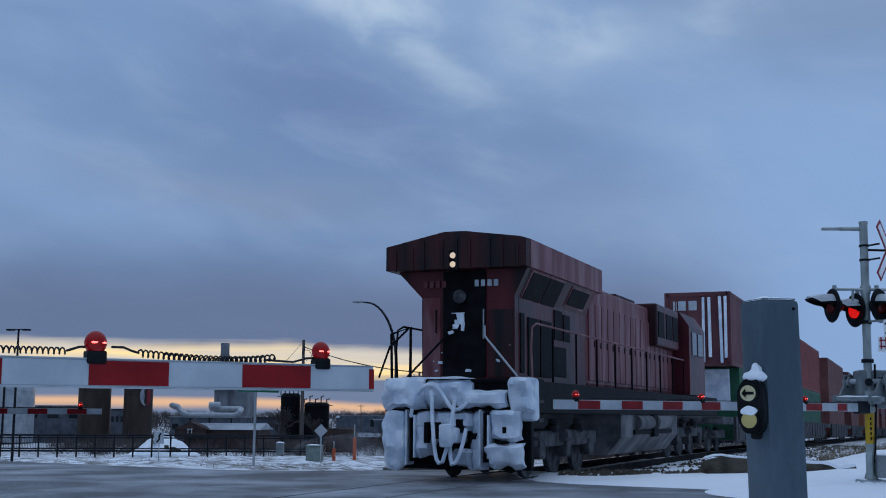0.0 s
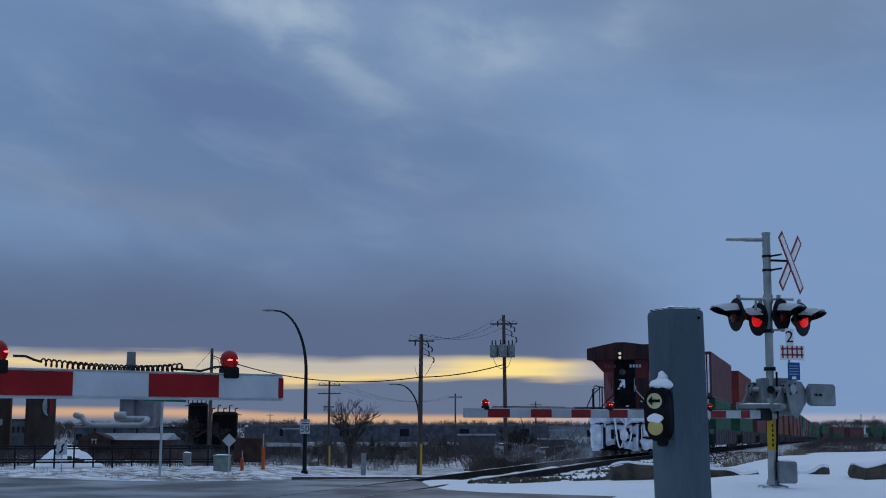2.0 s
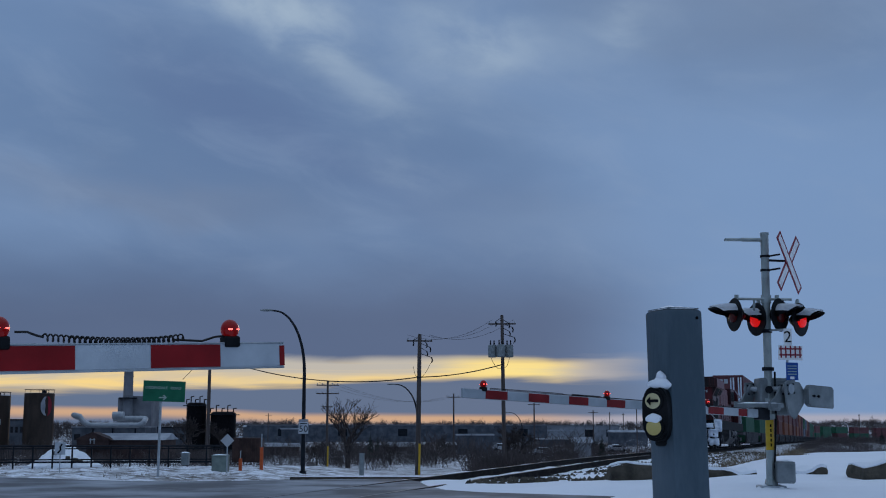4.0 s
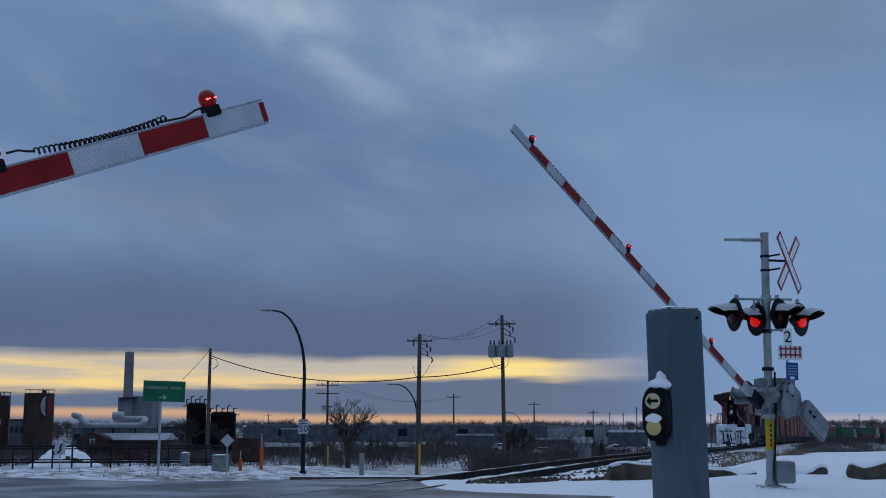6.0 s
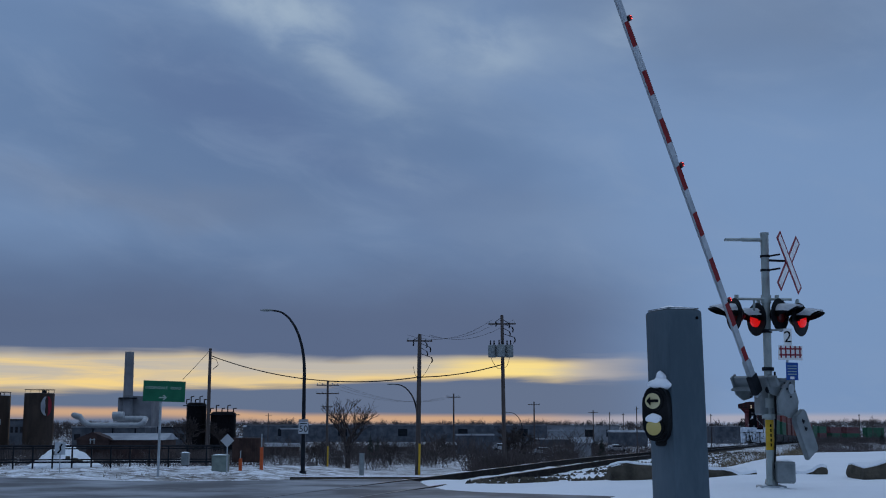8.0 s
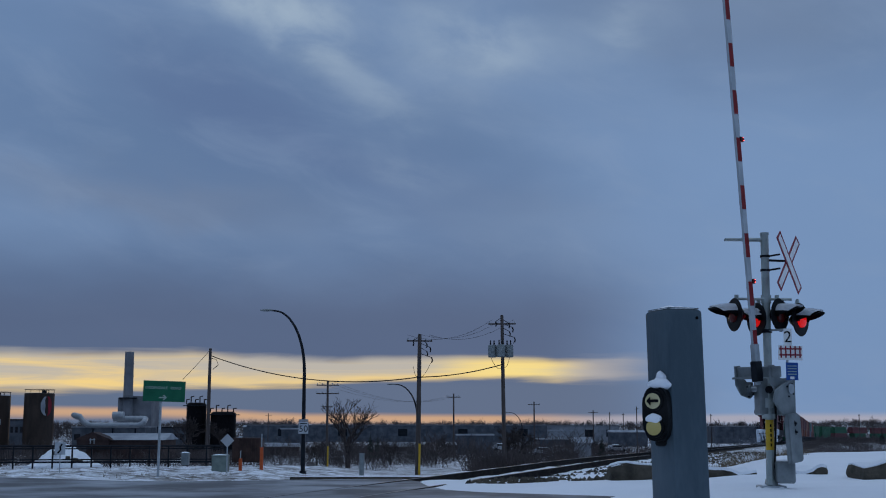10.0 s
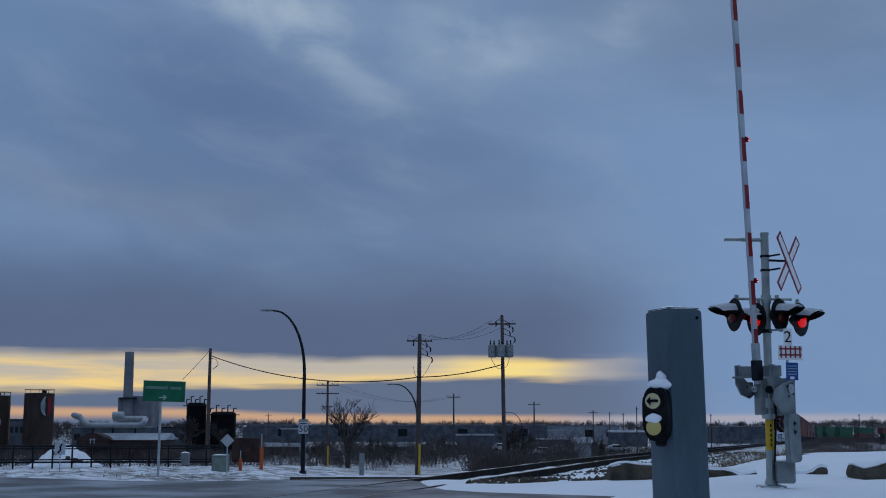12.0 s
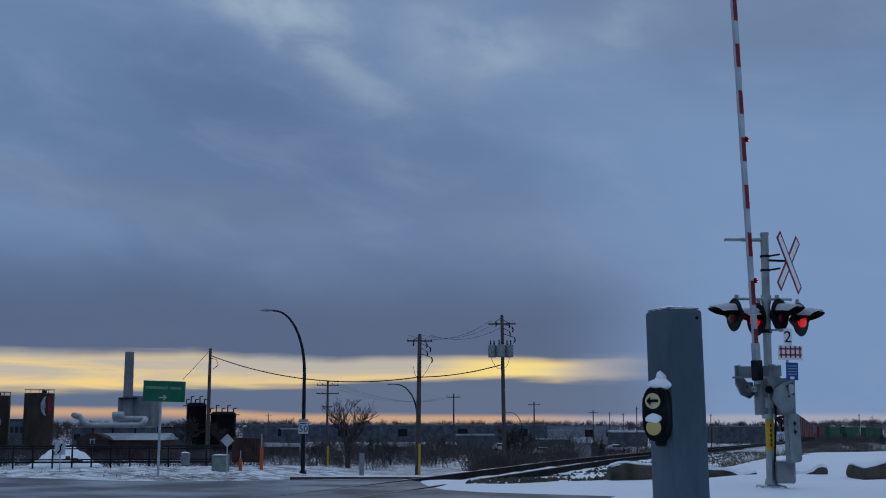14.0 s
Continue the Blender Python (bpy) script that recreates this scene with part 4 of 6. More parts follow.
def gate_bar(gate, length, count, tall, thick, first):
    """The striped bar from its root to the tip along x, with red panels proud of the white board."""
    part("board", bbox(length - (2 * count + 1) * STRIPE - 0.1, length, -thick / 2, thick / 2, -tall / 2, tall / 2, 0.006), WHITE, gate, "white reflective gate board")
    for k in range(count):
        b = length - first - 2 * k * STRIPE
        part("red_stripe", bbox(b - STRIPE, b, -thick / 2 - 0.003, thick / 2 + 0.003, -tall / 2 + 0.006, tall / 2 - 0.006), RED, gate)


def build_near_gate():
    gate = thing("crossing_gate_arm", Matrix(), "red and white striped crossing gate arm with red lamps", "gate arm", "gate arms")
    L = NEAR_L
    gate_bar(gate, L, 4, 0.128, 0.04, STRIPE)
    part("tip_stripe", bbox(L - 0.03, L + 0.001, -0.0235, 0.0235, -0.058, 0.05), RED, gate)
    part("edge_channel", bbox(L - 3.7, L, -0.024, 0.024, -0.072, -0.062, 0.003), GALV, gate)
    part("edge_channel", bbox(L - 3.7, L, -0.024, 0.024, 0.062, 0.070, 0.003), GALV, gate)
    arm_lamp(gate, L - 0.33, 0.068, 0.051)
    arm_lamp(gate, L - 1.58, 0.068, 0.054)
    part("coiled_cable", coil(bmesh.new(), (L - 1.36, 0, 0.10), (L - 0.66, 0, 0.085), 26, 0.017, 0.0045, 0.012), RUBBER, gate, "black coiled lamp cable", smooth=True)
    part("coiled_cable", coil(bmesh.new(), (L - 1.22, 0.01, 0.085), (L - 0.60, 0.01, 0.10), 22, 0.017, 0.0045, 0.018), RUBBER, gate, "black coiled lamp cable", smooth=True)
    part("coiled_cable", coil(bmesh.new(), (L - 2.6, 0, 0.095), (L - 1.72, 0, 0.10), 34, 0.015, 0.0045, 0.0), RUBBER, gate, "black coiled lamp cable", smooth=True)
    part("cable", tube(bmesh.new(), [(L - 1.50, 0, 0.125), (L - 1.44, 0, 0.125), (L - 1.40, 0, 0.11), (L - 1.36, 0, 0.10)], 0.006), RUBBER, gate)
    part("cable", tube(bmesh.new(), [(L - 0.66, 0, 0.085), (L - 0.5, 0, 0.078), (L - 0.42, 0, 0.10), (L - 0.34, 0, 0.105)], 0.006), RUBBER, gate)
    part("cable", tube(bmesh.new(), [(L - 1.72, 0, 0.10), (L - 1.66, 0, 0.12), (L - 1.58, 0, 0.125)], 0.006), RUBBER, gate)
    part("root_beam", bbox(0.2, L - 3.6, -0.03, 0.03, -0.08, 0.08, 0.01), GALV, gate)
    gate_supports(gate)
    return gate


def gate_supports(gate):
    """Cross channel, two support plates and the hanging counterweight. The pivot lies DROP above the arm's middle."""
    part("cross_channel", bbox(0.22, 0.40, -0.50, 0.36, 0.10, 0.17, 0.012), BOXGREY, gate, "grey steel cross channel")
    part("channel_lip", bbox(0.20, 0.235, -0.50, -0.08, 0.0, 0.10, 0.006), BOXGREY, gate)
    part("channel_snow", snowcap(bmesh.new(), 0.23, 0.39, -0.48, 0.34, 0.17, 0.025, 2.0, 8), SNOW, gate, "thin snow on the channel", smooth=True)
    part("arm_clamp", bbox(0.16, 0.50, -0.055, 0.055, -0.10, 0.10, 0.02), DARKPOLE, gate, "dark arm clamp")
    near = [(0.10, 0.24), (0.14, 0.52), (0.02, 0.57), (-0.30, 0.55), (-0.44, 0.42), (-0.42, 0.19), (-0.16, -0.07), (0.02, 0.02)]
    front = [(0.42, 0.06), (0.42, 0.20), (0.24, 0.27), (0.06, 0.52), (-0.12, 0.50), (-0.14, 0.34), (0.12, 0.06)]
    far = [(0.42, 0.06), (0.42, 0.20), (0.24, 0.20), (0.12, 0.36), (0.12, 0.53), (-0.10, 0.55), (-0.16, 0.42), (-0.08, 0.18), (0.10, 0.05)]
    for poly, o in ((near, 0.31), (front, 0.20), (far, -0.47)):
        bm = bmesh.new()
        prism(bm, poly, "y", o - 0.018, o + 0.018)
        bmesh.ops.bevel(bm, geom=bm.edges[:], offset=0.006, segments=1, affect="EDGES")
        part("support_plate", bm, BOXGREY, gate, "grey gate support plate")
        hub = part("hub", rod(bmesh.new(), (0, o - 0.05, DROP), (0, o + 0.05, DROP), 0.085, n=16), GALV, gate, smooth=True)
        for k in range(4):
            a = k * math.pi / 2 + 0.6
            part("bolt", rod(bmesh.new(), (0.12 * math.cos(a) - 0.02, o - 0.035, DROP + 0.10 * math.sin(a)), (0.12 * math.cos(a) - 0.02, o + 0.035, DROP + 0.10 * math.sin(a)), 0.016, n=6), DARKPOLE, hub)
    part("shaft", rod(bmesh.new(), (0, -0.5, DROP), (0, 0.34, DROP), 0.045, n=12), GALV, gate)
    bm = bmesh.new()
    prism(bm, [(-0.40, 0.20), (-0.40, 0.46), (-0.46, 0.52), (-1.16, 0.52), (-1.20, 0.48), (-1.20, 0.15), (-0.48, 0.15)], "y", 0.335, 0.425)
    bmesh.ops.bevel(bm, geom=bm.edges[:], offset=0.015, segments=2, affect="EDGES")
    weight = part("counterweight", bm, BOXGREY, gate, "flat grey counterweight plate", smooth=True)
    for dx in (-0.56, -0.70):
        part("slot", bbox(dx - 0.045, dx + 0.045, 0.420, 0.432, 0.325, 0.345, 0.004), BLACK, weight)
        part("slot_bolt", rod(bmesh.new(), (dx, 0.42, 0.335), (dx, 0.455, 0.335), 0.022, n=6), DARKPOLE, weight)


def build_far_gate():
    gate = thing("crossing_gate_arm", Matrix(), "long red and white crossing gate arm with small red lamps", "gate arm", "gate arms")
    L = FAR_L
    gate_bar(gate, L, 8, 0.125, 0.045, STRIPE)
    arm_lamp(gate, L - 0.38, 0.065, 0.050)
    arm_lamp(gate, L - 2.85, 0.065, 0.048)
    arm_lamp(gate, L - 5.25, 0.065, 0.045)
    part("coiled_cable", coil(bmesh.new(), (L - 1.9, 0, 0.078), (L - 0.5, 0, 0.078), 40, 0.012, 0.005, 0), RUBBER, gate, "black coiled lamp cable")
    part("coiled_cable", coil(bmesh.new(), (L - 2.7, 0, 0.078), (L - 2.1, 0, 0.078), 22, 0.012, 0.005, 0), RUBBER, gate, "black coiled lamp cable")
    part("lamp_cable", tube(bmesh.new(), [(0.6, 0, 0.07), (L - 2.9, 0, 0.075), (L - 1.9, 0, 0.075)], 0.007), RUBBER, gate)
    part("root_beam", bbox(0.15, 0.78, -0.045, 0.045, -0.07, 0.07, 0.012), GALV, gate, "grey steel arm root")
    gate_supports(gate)
    return gate


def crossing_light(signal, x, y, z, turn, lit, reach):
    """A round black target with a hooded red lens, facing local -y before the turn."""
    m = pose(x, y, z, 0, 0, turn)
    head = part("light_head", lathe(bmesh.new(), [(0.27, 0.0), (0.285, 0.012), (0.27, 0.024), (0.14, 0.03), (0.13, 0.12), (0.05, 0.2)], 36, m @ pose(0, 0, 0, -90)), PLASTIC, signal, "black flashing-light target", smooth=True)
    lens = lathe(bmesh.new(), [(0.135, 0.0), (0.13, 0.035), (0.08, 0.055), (0.02, 0.06)], 26, m @ pose(0, 0, 0, 90))
    part("lens", lens, LENS_ON if lit else LENS_OFF, head, "lit red lens" if lit else "dark red lens", smooth=True)

    def scoop(lo, hi, n, out, cut, thick, lift):
        """Visor cut back along its sides, long and drooping at the crown."""
        bm, rows = bmesh.new(), []
        for j in range(9):
            ring = []
            for k in range(n + 1):
                a = radians(lo + (hi - lo) * k / n)
                far = cut * reach * (0.16 + 0.84 * max(0.0, math.sin(a)) ** 0.6)
                d = far * j / 8
                ring.append(bm.verts.new(m @ Vector(((out + 0.02 * d) * math.cos(a), -d, (out + 0.01) * math.sin(a) * 0.92 - 0.30 * d * d + lift * math.sin((k + 0.0) / n * math.pi) ** 0.5))))
            rows.append(ring)
        for a, b in zip(rows, rows[1:]):
            for k in range(n):
                bm.faces.new((a[k], a[k + 1], b[k + 1], b[k]))
        bmesh.ops.solidify(bm, geom=bm.faces[:], thickness=thick)
        return bm

    part("hood", scoop(-12, 192, 24, 0.165, 1.0, 0.008, 0.0), PLASTIC, head, "black visor", smooth=True)
    part("hood_snow", scoop(22, 158, 14, 0.176, 0.93, -0.016, 0.022), SNOW, head, "snow on the visor", smooth=True)
    part("hinge", rod(bmesh.new(), m @ Vector((0, 0.06, 0.24)), m @ Vector((0, 0.06, 0.34)), 0.035, n=10), ALU, head)


def build_signal():
    """The crossing signal mast with its cross, lights, plates and gate mechanism. Local +x: to the right seen from the camera."""
    sg = thing("crossing_signal", pose(5.47, 20.6, 0.22, 0, 0.6, 0), "aluminium railway crossing signal mast with cross sign and flashing lights", "crossing signal")
    part("mast", rod(bmesh.new(), (0, 0, 0.1), (0, 0, 4.25), 0.068, n=20), ALU, sg, "pale aluminium mast", smooth=True)
    part("mast_cap", rod(bmesh.new(), (0, 0, 4.24), (0, 0, 4.28), 0.075, n=20), ALU, sg)
    part("base_flange", rod(bmesh.new(), (0, 0, -0.1), (0, 0, 0.12), 0.14, 0.09, n=20), ALU, sg, smooth=True)
    part("base_plate", bbox(-0.21, 0.21, -0.2, 0.2, -0.08, 0.02, 0.02), GALV, sg)
    part("base_snow", snowcap(bmesh.new(), -0.27, 0.27, -0.28, 0.24, -0.05, 0.09, 1.0, 8), SNOW, sg, "snow over the base", smooth=True)
    part("junction_base", bbox(0.04, 0.35, -0.26, 0.10, 0.06, 0.42, 0.04), BOXGREY, sg, "grey cast junction box")
    part("conduit", bbox(-0.10, -0.01, -0.16, -0.06, 0.02, 0.46, 0.015), ALU, sg)
    part("junction_snow", snowcap(bmesh.new(), 0.06, 0.33, -0.24, 0.08, 0.42, 0.03, 3.0, 6), SNOW, sg, smooth=True)
    part("marker_tape", rod(bmesh.new(), (0, 0, 0.60), (0, 0, 1.10), 0.0705, n=20), TAPE, sg, "yellow notice band", smooth=True)
    for k in range(5):
        part("notice_bar", bbox(-0.012, 0.012, -0.0735, -0.070, 0.66 + k * 0.08, 0.71 + k * 0.08), BLACK, sg)
    # cross arm and lamp at the top
    part("top_arm", rod(bmesh.new(), (0, 0, 4.155), (-0.40, -0.05, 4.15), 0.035, n=10), ALU, sg)
    part("top_lamp", bbox(-0.70, -0.38, -0.12, 0.0, 4.125, 4.165, 0.012), ALU, sg, "slim flat bracket arm")
    # the cross
    cx, cz = 0.368, 3.745
    cross = part("cross_bracket", rod(bmesh.new(), (0.05, -0.02, 3.80), (cx, -0.10, 3.78), 0.02), DARKPOLE, sg)
    for zc in (3.87, 3.63):
        part("clamp", rod(bmesh.new(), (0, 0, zc - 0.018), (0, 0, zc + 0.018), 0.082, n=16), DARKPOLE, sg)
        part("clamp_arm", rod(bmesh.new(), (0.05, -0.03, zc), (0.24, -0.07, zc + 0.03), 0.016, n=8), DARKPOLE, sg)
    for i, ang in enumerate((48, -48)):
        mm = pose(cx, -0.12, cz, 0, 0, 50) @ pose(0, -i * 0.012, 0, 0, -ang, 0)
        bar = part("cross_arm", bbox(-0.60, 0.60, -0.004, 0.004, -0.10, 0.10, 0.0, mm), SIGNRED, sg, "red-edged white cross arm")
        part("cross_face", bbox(-0.555, 0.555, -0.0075, -0.0042, -0.058, 0.058, 0.0, mm), SIGNWHITE, bar, "white cross face")
    # flashing lights on a cross bar
    part("light_bar", rod(bmesh.new(), (-0.52, -0.05, 3.13), (0.42, -0.05, 3.13), 0.022, n=12), ALU, sg, "light support bar", smooth=True)
    part("light_bar", rod(bmesh.new(), (-0.5, 0, 2.90), (0.42, 0, 2.90), 0.03, n=12), DARKPOLE, sg, smooth=True)
    for x in (-0.55, 0.22, 0.55, -0.22):
        part("light_hanger", rod(bmesh.new(), (x * 0.95, -0.03, 3.14), (x, -0.02, 2.9), 0.022, n=8), ALU, sg)
    part("bar_hub", rod(bmesh.new(), (0, 0, 3.06), (0, 0, 3.20), 0.085, n=18), ALU, sg, smooth=True)
    crossing_light(sg, 0.21, -0.10, 2.86, 44, False, 0.43)
    crossing_light(sg, 0.58, -0.02, 2.79, 46, True, 0.42)
    crossing_light(sg, -0.57, -0.05, 2.86, -76, False, 0.46)
    crossing_light(sg, -0.15, 0.12, 2.80, -70, True, 0.44)
    # plates on the mast
    part("plate_post", rod(bmesh.new(), (0.215, -0.41, 1.76), (0.215, -0.41, 2.60), 0.02, n=8), GALV, sg)
    part("plate_bracket", rod(bmesh.new(), (0, -0.02, 2.60), (0.215, -0.41, 2.59), 0.018, n=8), GALV, sg)
    part("plate_clamp", rod(bmesh.new(), (0, 0, 2.56), (0, 0, 2.62), 0.085, n=16), DARKPOLE, sg)
    two = part("count_plate", bbox(0.31, 0.445, -0.4450, -0.4390, 2.34, 2.62), SIGNWHITE, sg, "white track-count plate")
    two.location = (-0.155, 0, -0.02)
    lettering("count_digit", "2", 0.27, pose(0.378, -0.4480, 2.475, 90), BLACK, two)
    pl = part("track_plate", bbox(0.20, 0.60, -0.4500, -0.4440, 2.09, 2.33, 0.0, pose(0, 0, 0, 0, 1.5, 0)), SIGNWHITE, sg, "white plate with a track symbol")
    pl.location = (-0.20, 0, 0.0)
    for z in (2.165, 2.265):
        part("track_line", bbox(0.275, 0.645, -0.4540, -0.4510, z - 0.012, z + 0.012), SIGNRED, pl)
    for k in range(5):
        part("track_tick", bbox(0.292 + k * 0.078, 0.315 + k * 0.078, -0.4565, -0.4542, 2.115, 2.315), SIGNRED, pl)
    nb = part("notice_plate", bbox(0.345, 0.545, -0.4420, -0.4360, 1.74, 2.03), SIGNBLUE, sg, "blue emergency notice plate")
    nb.location = (-0.165, 0, 0.01)
    for k in range(4):
        part("notice_line", bbox(0.37, 0.52, -0.4450, -0.4422, 1.83 + k * 0.045, 1.845 + k * 0.045), SIGNTEXT, nb)
    part("notice_line", bbox(0.41, 0.48, -0.4450, -0.4422, 1.755, 1.80), SIGNWHITE, nb)
    # gate mechanism case on the mast
    case = part("mechanism_case", bbox(-0.16, 0.44, -0.06, 0.36, 1.18, 1.80, 0.03), BOXGREY, sg, "grey gate mechanism case")
    part("case_door", bbox(0.10, 0.41, -0.085, -0.062, 1.22, 1.76, 0.012), BOXGREY, case)
    part("case_clamp", rod(bmesh.new(), (0, 0, 1.30), (0, 0, 1.46), 0.10, n=18), ALU, sg, smooth=True)
    part("case_clamp", rod(bmesh.new(), (0, 0, 1.12), (0, 0, 1.20), 0.12, n=18), ALU, sg, smooth=True)
    part("case_clamp", rod(bmesh.new(), (0, 0, 1.92), (0, 0, 1.98), 0.10, n=18), DARKPOLE, sg, smooth=True)
    part("round_tag", lathe(bmesh.new(), [(0.045, 0), (0.065, 0.004), (0.065, 0.012), (0.045, 0.012)], 20, pose(-0.02, -0.10, 1.60, 90)), DARKPOLE, sg)
    part("cable_duct", tube(bmesh.new(), [(0.05, -0.07, 0.3), (0.09, -0.08, 1.2), (0.09, -0.08, 1.9)], 0.018), PLASTIC, sg)
    return sg


DROP = 0.425                                    # the arm's middle lies this far below its pivot
NEAR_P, NEAR_L, NEAR_AZ = Vector((-3.868, 4.024, 1.829)), 3.985, 41.80
FAR_P, FAR_L, FAR_AZ = Vector((5.546, 20.552, 1.831)), 7.075, 221.58


def arm_matrix(p, az, el, lean):
    """x along the arm, y along the level shaft that it turns about; the arm hangs DROP under the pivot p."""
    a, e, k = radians(az), radians(el), radians(lean)
    flat, shaft = Vector((math.cos(a), math.sin(a), 0)), Vector((-math.sin(a), math.cos(a), 0))
    up = Vector((0, 0, 1)) * math.cos(k) + shaft * math.sin(k)
    d = flat * math.cos(e) + up * math.sin(e)
    z = up * math.cos(e) - flat * math.sin(e)
    return Matrix.Translation(p - z * DROP) @ Matrix((d, z.cross(d), z)).transposed().to_4x4()


def near_gate_mast():
    m = thing("crossing_signal", pose(-3.79, 3.98, -0.03, 0, 0, 41.8), "crossing signal mast that carries the near gate arm", "crossing signal")
    part("mast", rod(bmesh.new(), (0, 0, 0), (0, 0, 4.3), 0.068, n=16), ALU, m, smooth=True)
    part("base_plate", bbox(-0.2, 0.2, -0.2, 0.2, 0, 0.04), GALV, m)
    part("mechanism_case", bbox(-0.45, 0.18, -0.38, 0.08, 1.4, 2.1, 0.04), BOXGREY, m, "grey gate mechanism case")


near_gate_mast()
near_gate = build_near_gate()
far_gate = build_far_gate()
build_signal()


def build_push_button_post():
    post = thing("push_button_post", pose(0.868, 4.43, -0.03, 0, -0.9, 0) @ pose(0, 0, 0, 0, 0, 24), "square grey steel post with snow on top", "post")
    part("shaft", bbox(-0.0765, 0.0765, -0.0765, 0.0765, 0.02, 1.668, 0.016), POSTGREY, post, "weathered square steel shaft", smooth=True)
    part("base_plate", bbox(-0.16, 0.16, -0.16, 0.16, 0, 0.025, 0.004), GALV, post)
    part("cap", bbox(-0.066, 0.066, -0.066, 0.066, 1.667, 1.673, 0.002), POSTGREY, post)
    part("cap_snow", snowcap(bmesh.new(), -0.067, 0.067, -0.067, 0.067, 1.668, 0.016, 4.0, 10), SNOW, post, "thin snow on the cap", smooth=True)
    part("bolt_hole", rod(bmesh.new(), (0.048, -0.0785, 1.635), (0.048, -0.07, 1.635), 0.006, n=10), BLACK, post)
    part("weld_seam", bbox(-0.004, 0.004, -0.0755, -0.07, 0.1, 1.64, 0.001), POSTGREY, post)
    # the push-button unit on the side of the post
    unit = thing("push_button_unit", post.matrix_world @ pose(-0.086, -0.022, 1.294, 0, 0, -58), "black pedestrian push-button unit with yellow discs", "push button")
    unit.scale = (1.04, 1.0, 1.0)
    bm = bmesh.new()
    poly = []
    w, h = 0.047, 0.096
    for k in range(28):
        a = k * math.tau / 28
        cx, cz = math.cos(a), math.sin(a)
        poly.append((w * (abs(cx) ** 0.75) * (1 if cx > 0 else -1), h * (abs(cz) ** 0.62) * (1 if cz > 0 else -1)))
    prism(bm, poly, "y", -0.052, 0.02)
    bmesh.ops.bevel(bm, geom=[e for e in bm.edges if abs(e.verts[0].co.y - e.verts[1].co.y) < 1e-5], offset=0.006, segments=2, affect="EDGES")
    part("housing", bm, PLASTIC, unit, "black plastic housing", smooth=True)
    for z, nm in ((0.045, "arrow_disc"), (-0.048, "button")):
        ring = part("ring", lathe(bmesh.new(), [(0.027, 0), (0.036, 0.0), (0.036, 0.006), (0.027, 0.006)], 26, pose(-0.004, -0.052, z, 90)), PLASTIC, unit, smooth=True)
        part(nm, lathe(bmesh.new(), [(0.0275, 0), (0.0275, 0.0065), (0.0245, 0.0085), (0.005, 0.0105 if z < 0 else 0.009)], 26, pose(-0.004, -0.0525, z, 90)), YELLOW if z > 0 else BUTTON, unit, "yellow disc", smooth=True)
    bm = bmesh.new()
    prism(bm, [(-0.025, 0.045), (-0.011, 0.060), (-0.011, 0.050), (0.018, 0.050), (0.018, 0.040), (-0.011, 0.040), (-0.011, 0.030)], "y", -0.0655, -0.0600)
    part("arrow", bm, BLACK, unit, "black arrow")
    part("mount", bbox(-0.03, 0.03, 0.0, 0.05, -0.115, 0.09, 0.01), PLASTIC, unit)
    bm = bmesh.new()
    bmesh.ops.create_uvsphere(bm, u_segments=18, v_segments=12, radius=1, matrix=Matrix.Translation((0.006, -0.012, 0.104)) @ Matrix.Diagonal((0.043, 0.042, 0.022, 1)))
    bmesh.ops.create_uvsphere(bm, u_segments=16, v_segments=10, radius=1, matrix=Matrix.Translation((0.006, -0.004, 0.128)) @ Matrix.Diagonal((0.022, 0.024, 0.021, 1)))
    part("snow_cap", rough_up(bm, 0.007, 45, 1), SNOW, unit, "lump of snow on top", smooth=True)
    bm = bmesh.new()
    bmesh.ops.create_uvsphere(bm, u_segments=16, v_segments=10, radius=1, matrix=Matrix.Translation((-0.003, -0.056, -0.016)) @ Matrix.Diagonal((0.031, 0.014, 0.015, 1)))
    part("snow_ledge", rough_up(bm, 0.006, 50, 4), SNOW, unit, "snow above the button", smooth=True)


build_push_button_post()


# ---- poles, lamps and signs beyond the crossing ----
def sag_wire(a, b, drop, r=0.012, n=14):
    a, b = Vector(a), Vector(b)
    return tube(bmesh.new(), [a.lerp(b, k / n) - Vector((0, 0, drop * 4 * (k / n) * (1 - k / n))) for k in range(n + 1)], r, 5)


def utility_pole(x, y, z0, z1, lean, arms, label, extras=None, r=0.17):
    z0 = min(z0, height(x, y))
    p = thing("utility_pole", pose(x, y, z0 - 0.4, 0, lean, 0), label, "utility pole", "utility poles")
    h = z1 - z0 + 0.4
    part("pole_shaft", rod(bmesh.new(), (0, 0, 0), (0, 0, h), r * 1.15, r * 0.75, 12), POLEWOOD, p, smooth=True)
    for dz, half, skew in arms:
        arm = part("crossarm", bbox(-half, half, -0.10, 0.02, h - dz - 0.06, h - dz + 0.06, 0.01, Matrix.Rotation(radians(skew), 4, "Y") if skew else None), POLEWOOD, p)
        for sx in (-0.92, -0.45, 0.45, 0.92):
            part("insulator", lathe(bmesh.new(), [(0.02, 0), (0.06, 0.04), (0.035, 0.10), (0.06, 0.14), (0.02, 0.2)], 8, pose(sx * half, -0.04, h - dz + 0.05)), DUCT, arm)
    if extras:
        extras(p, h)
    return p


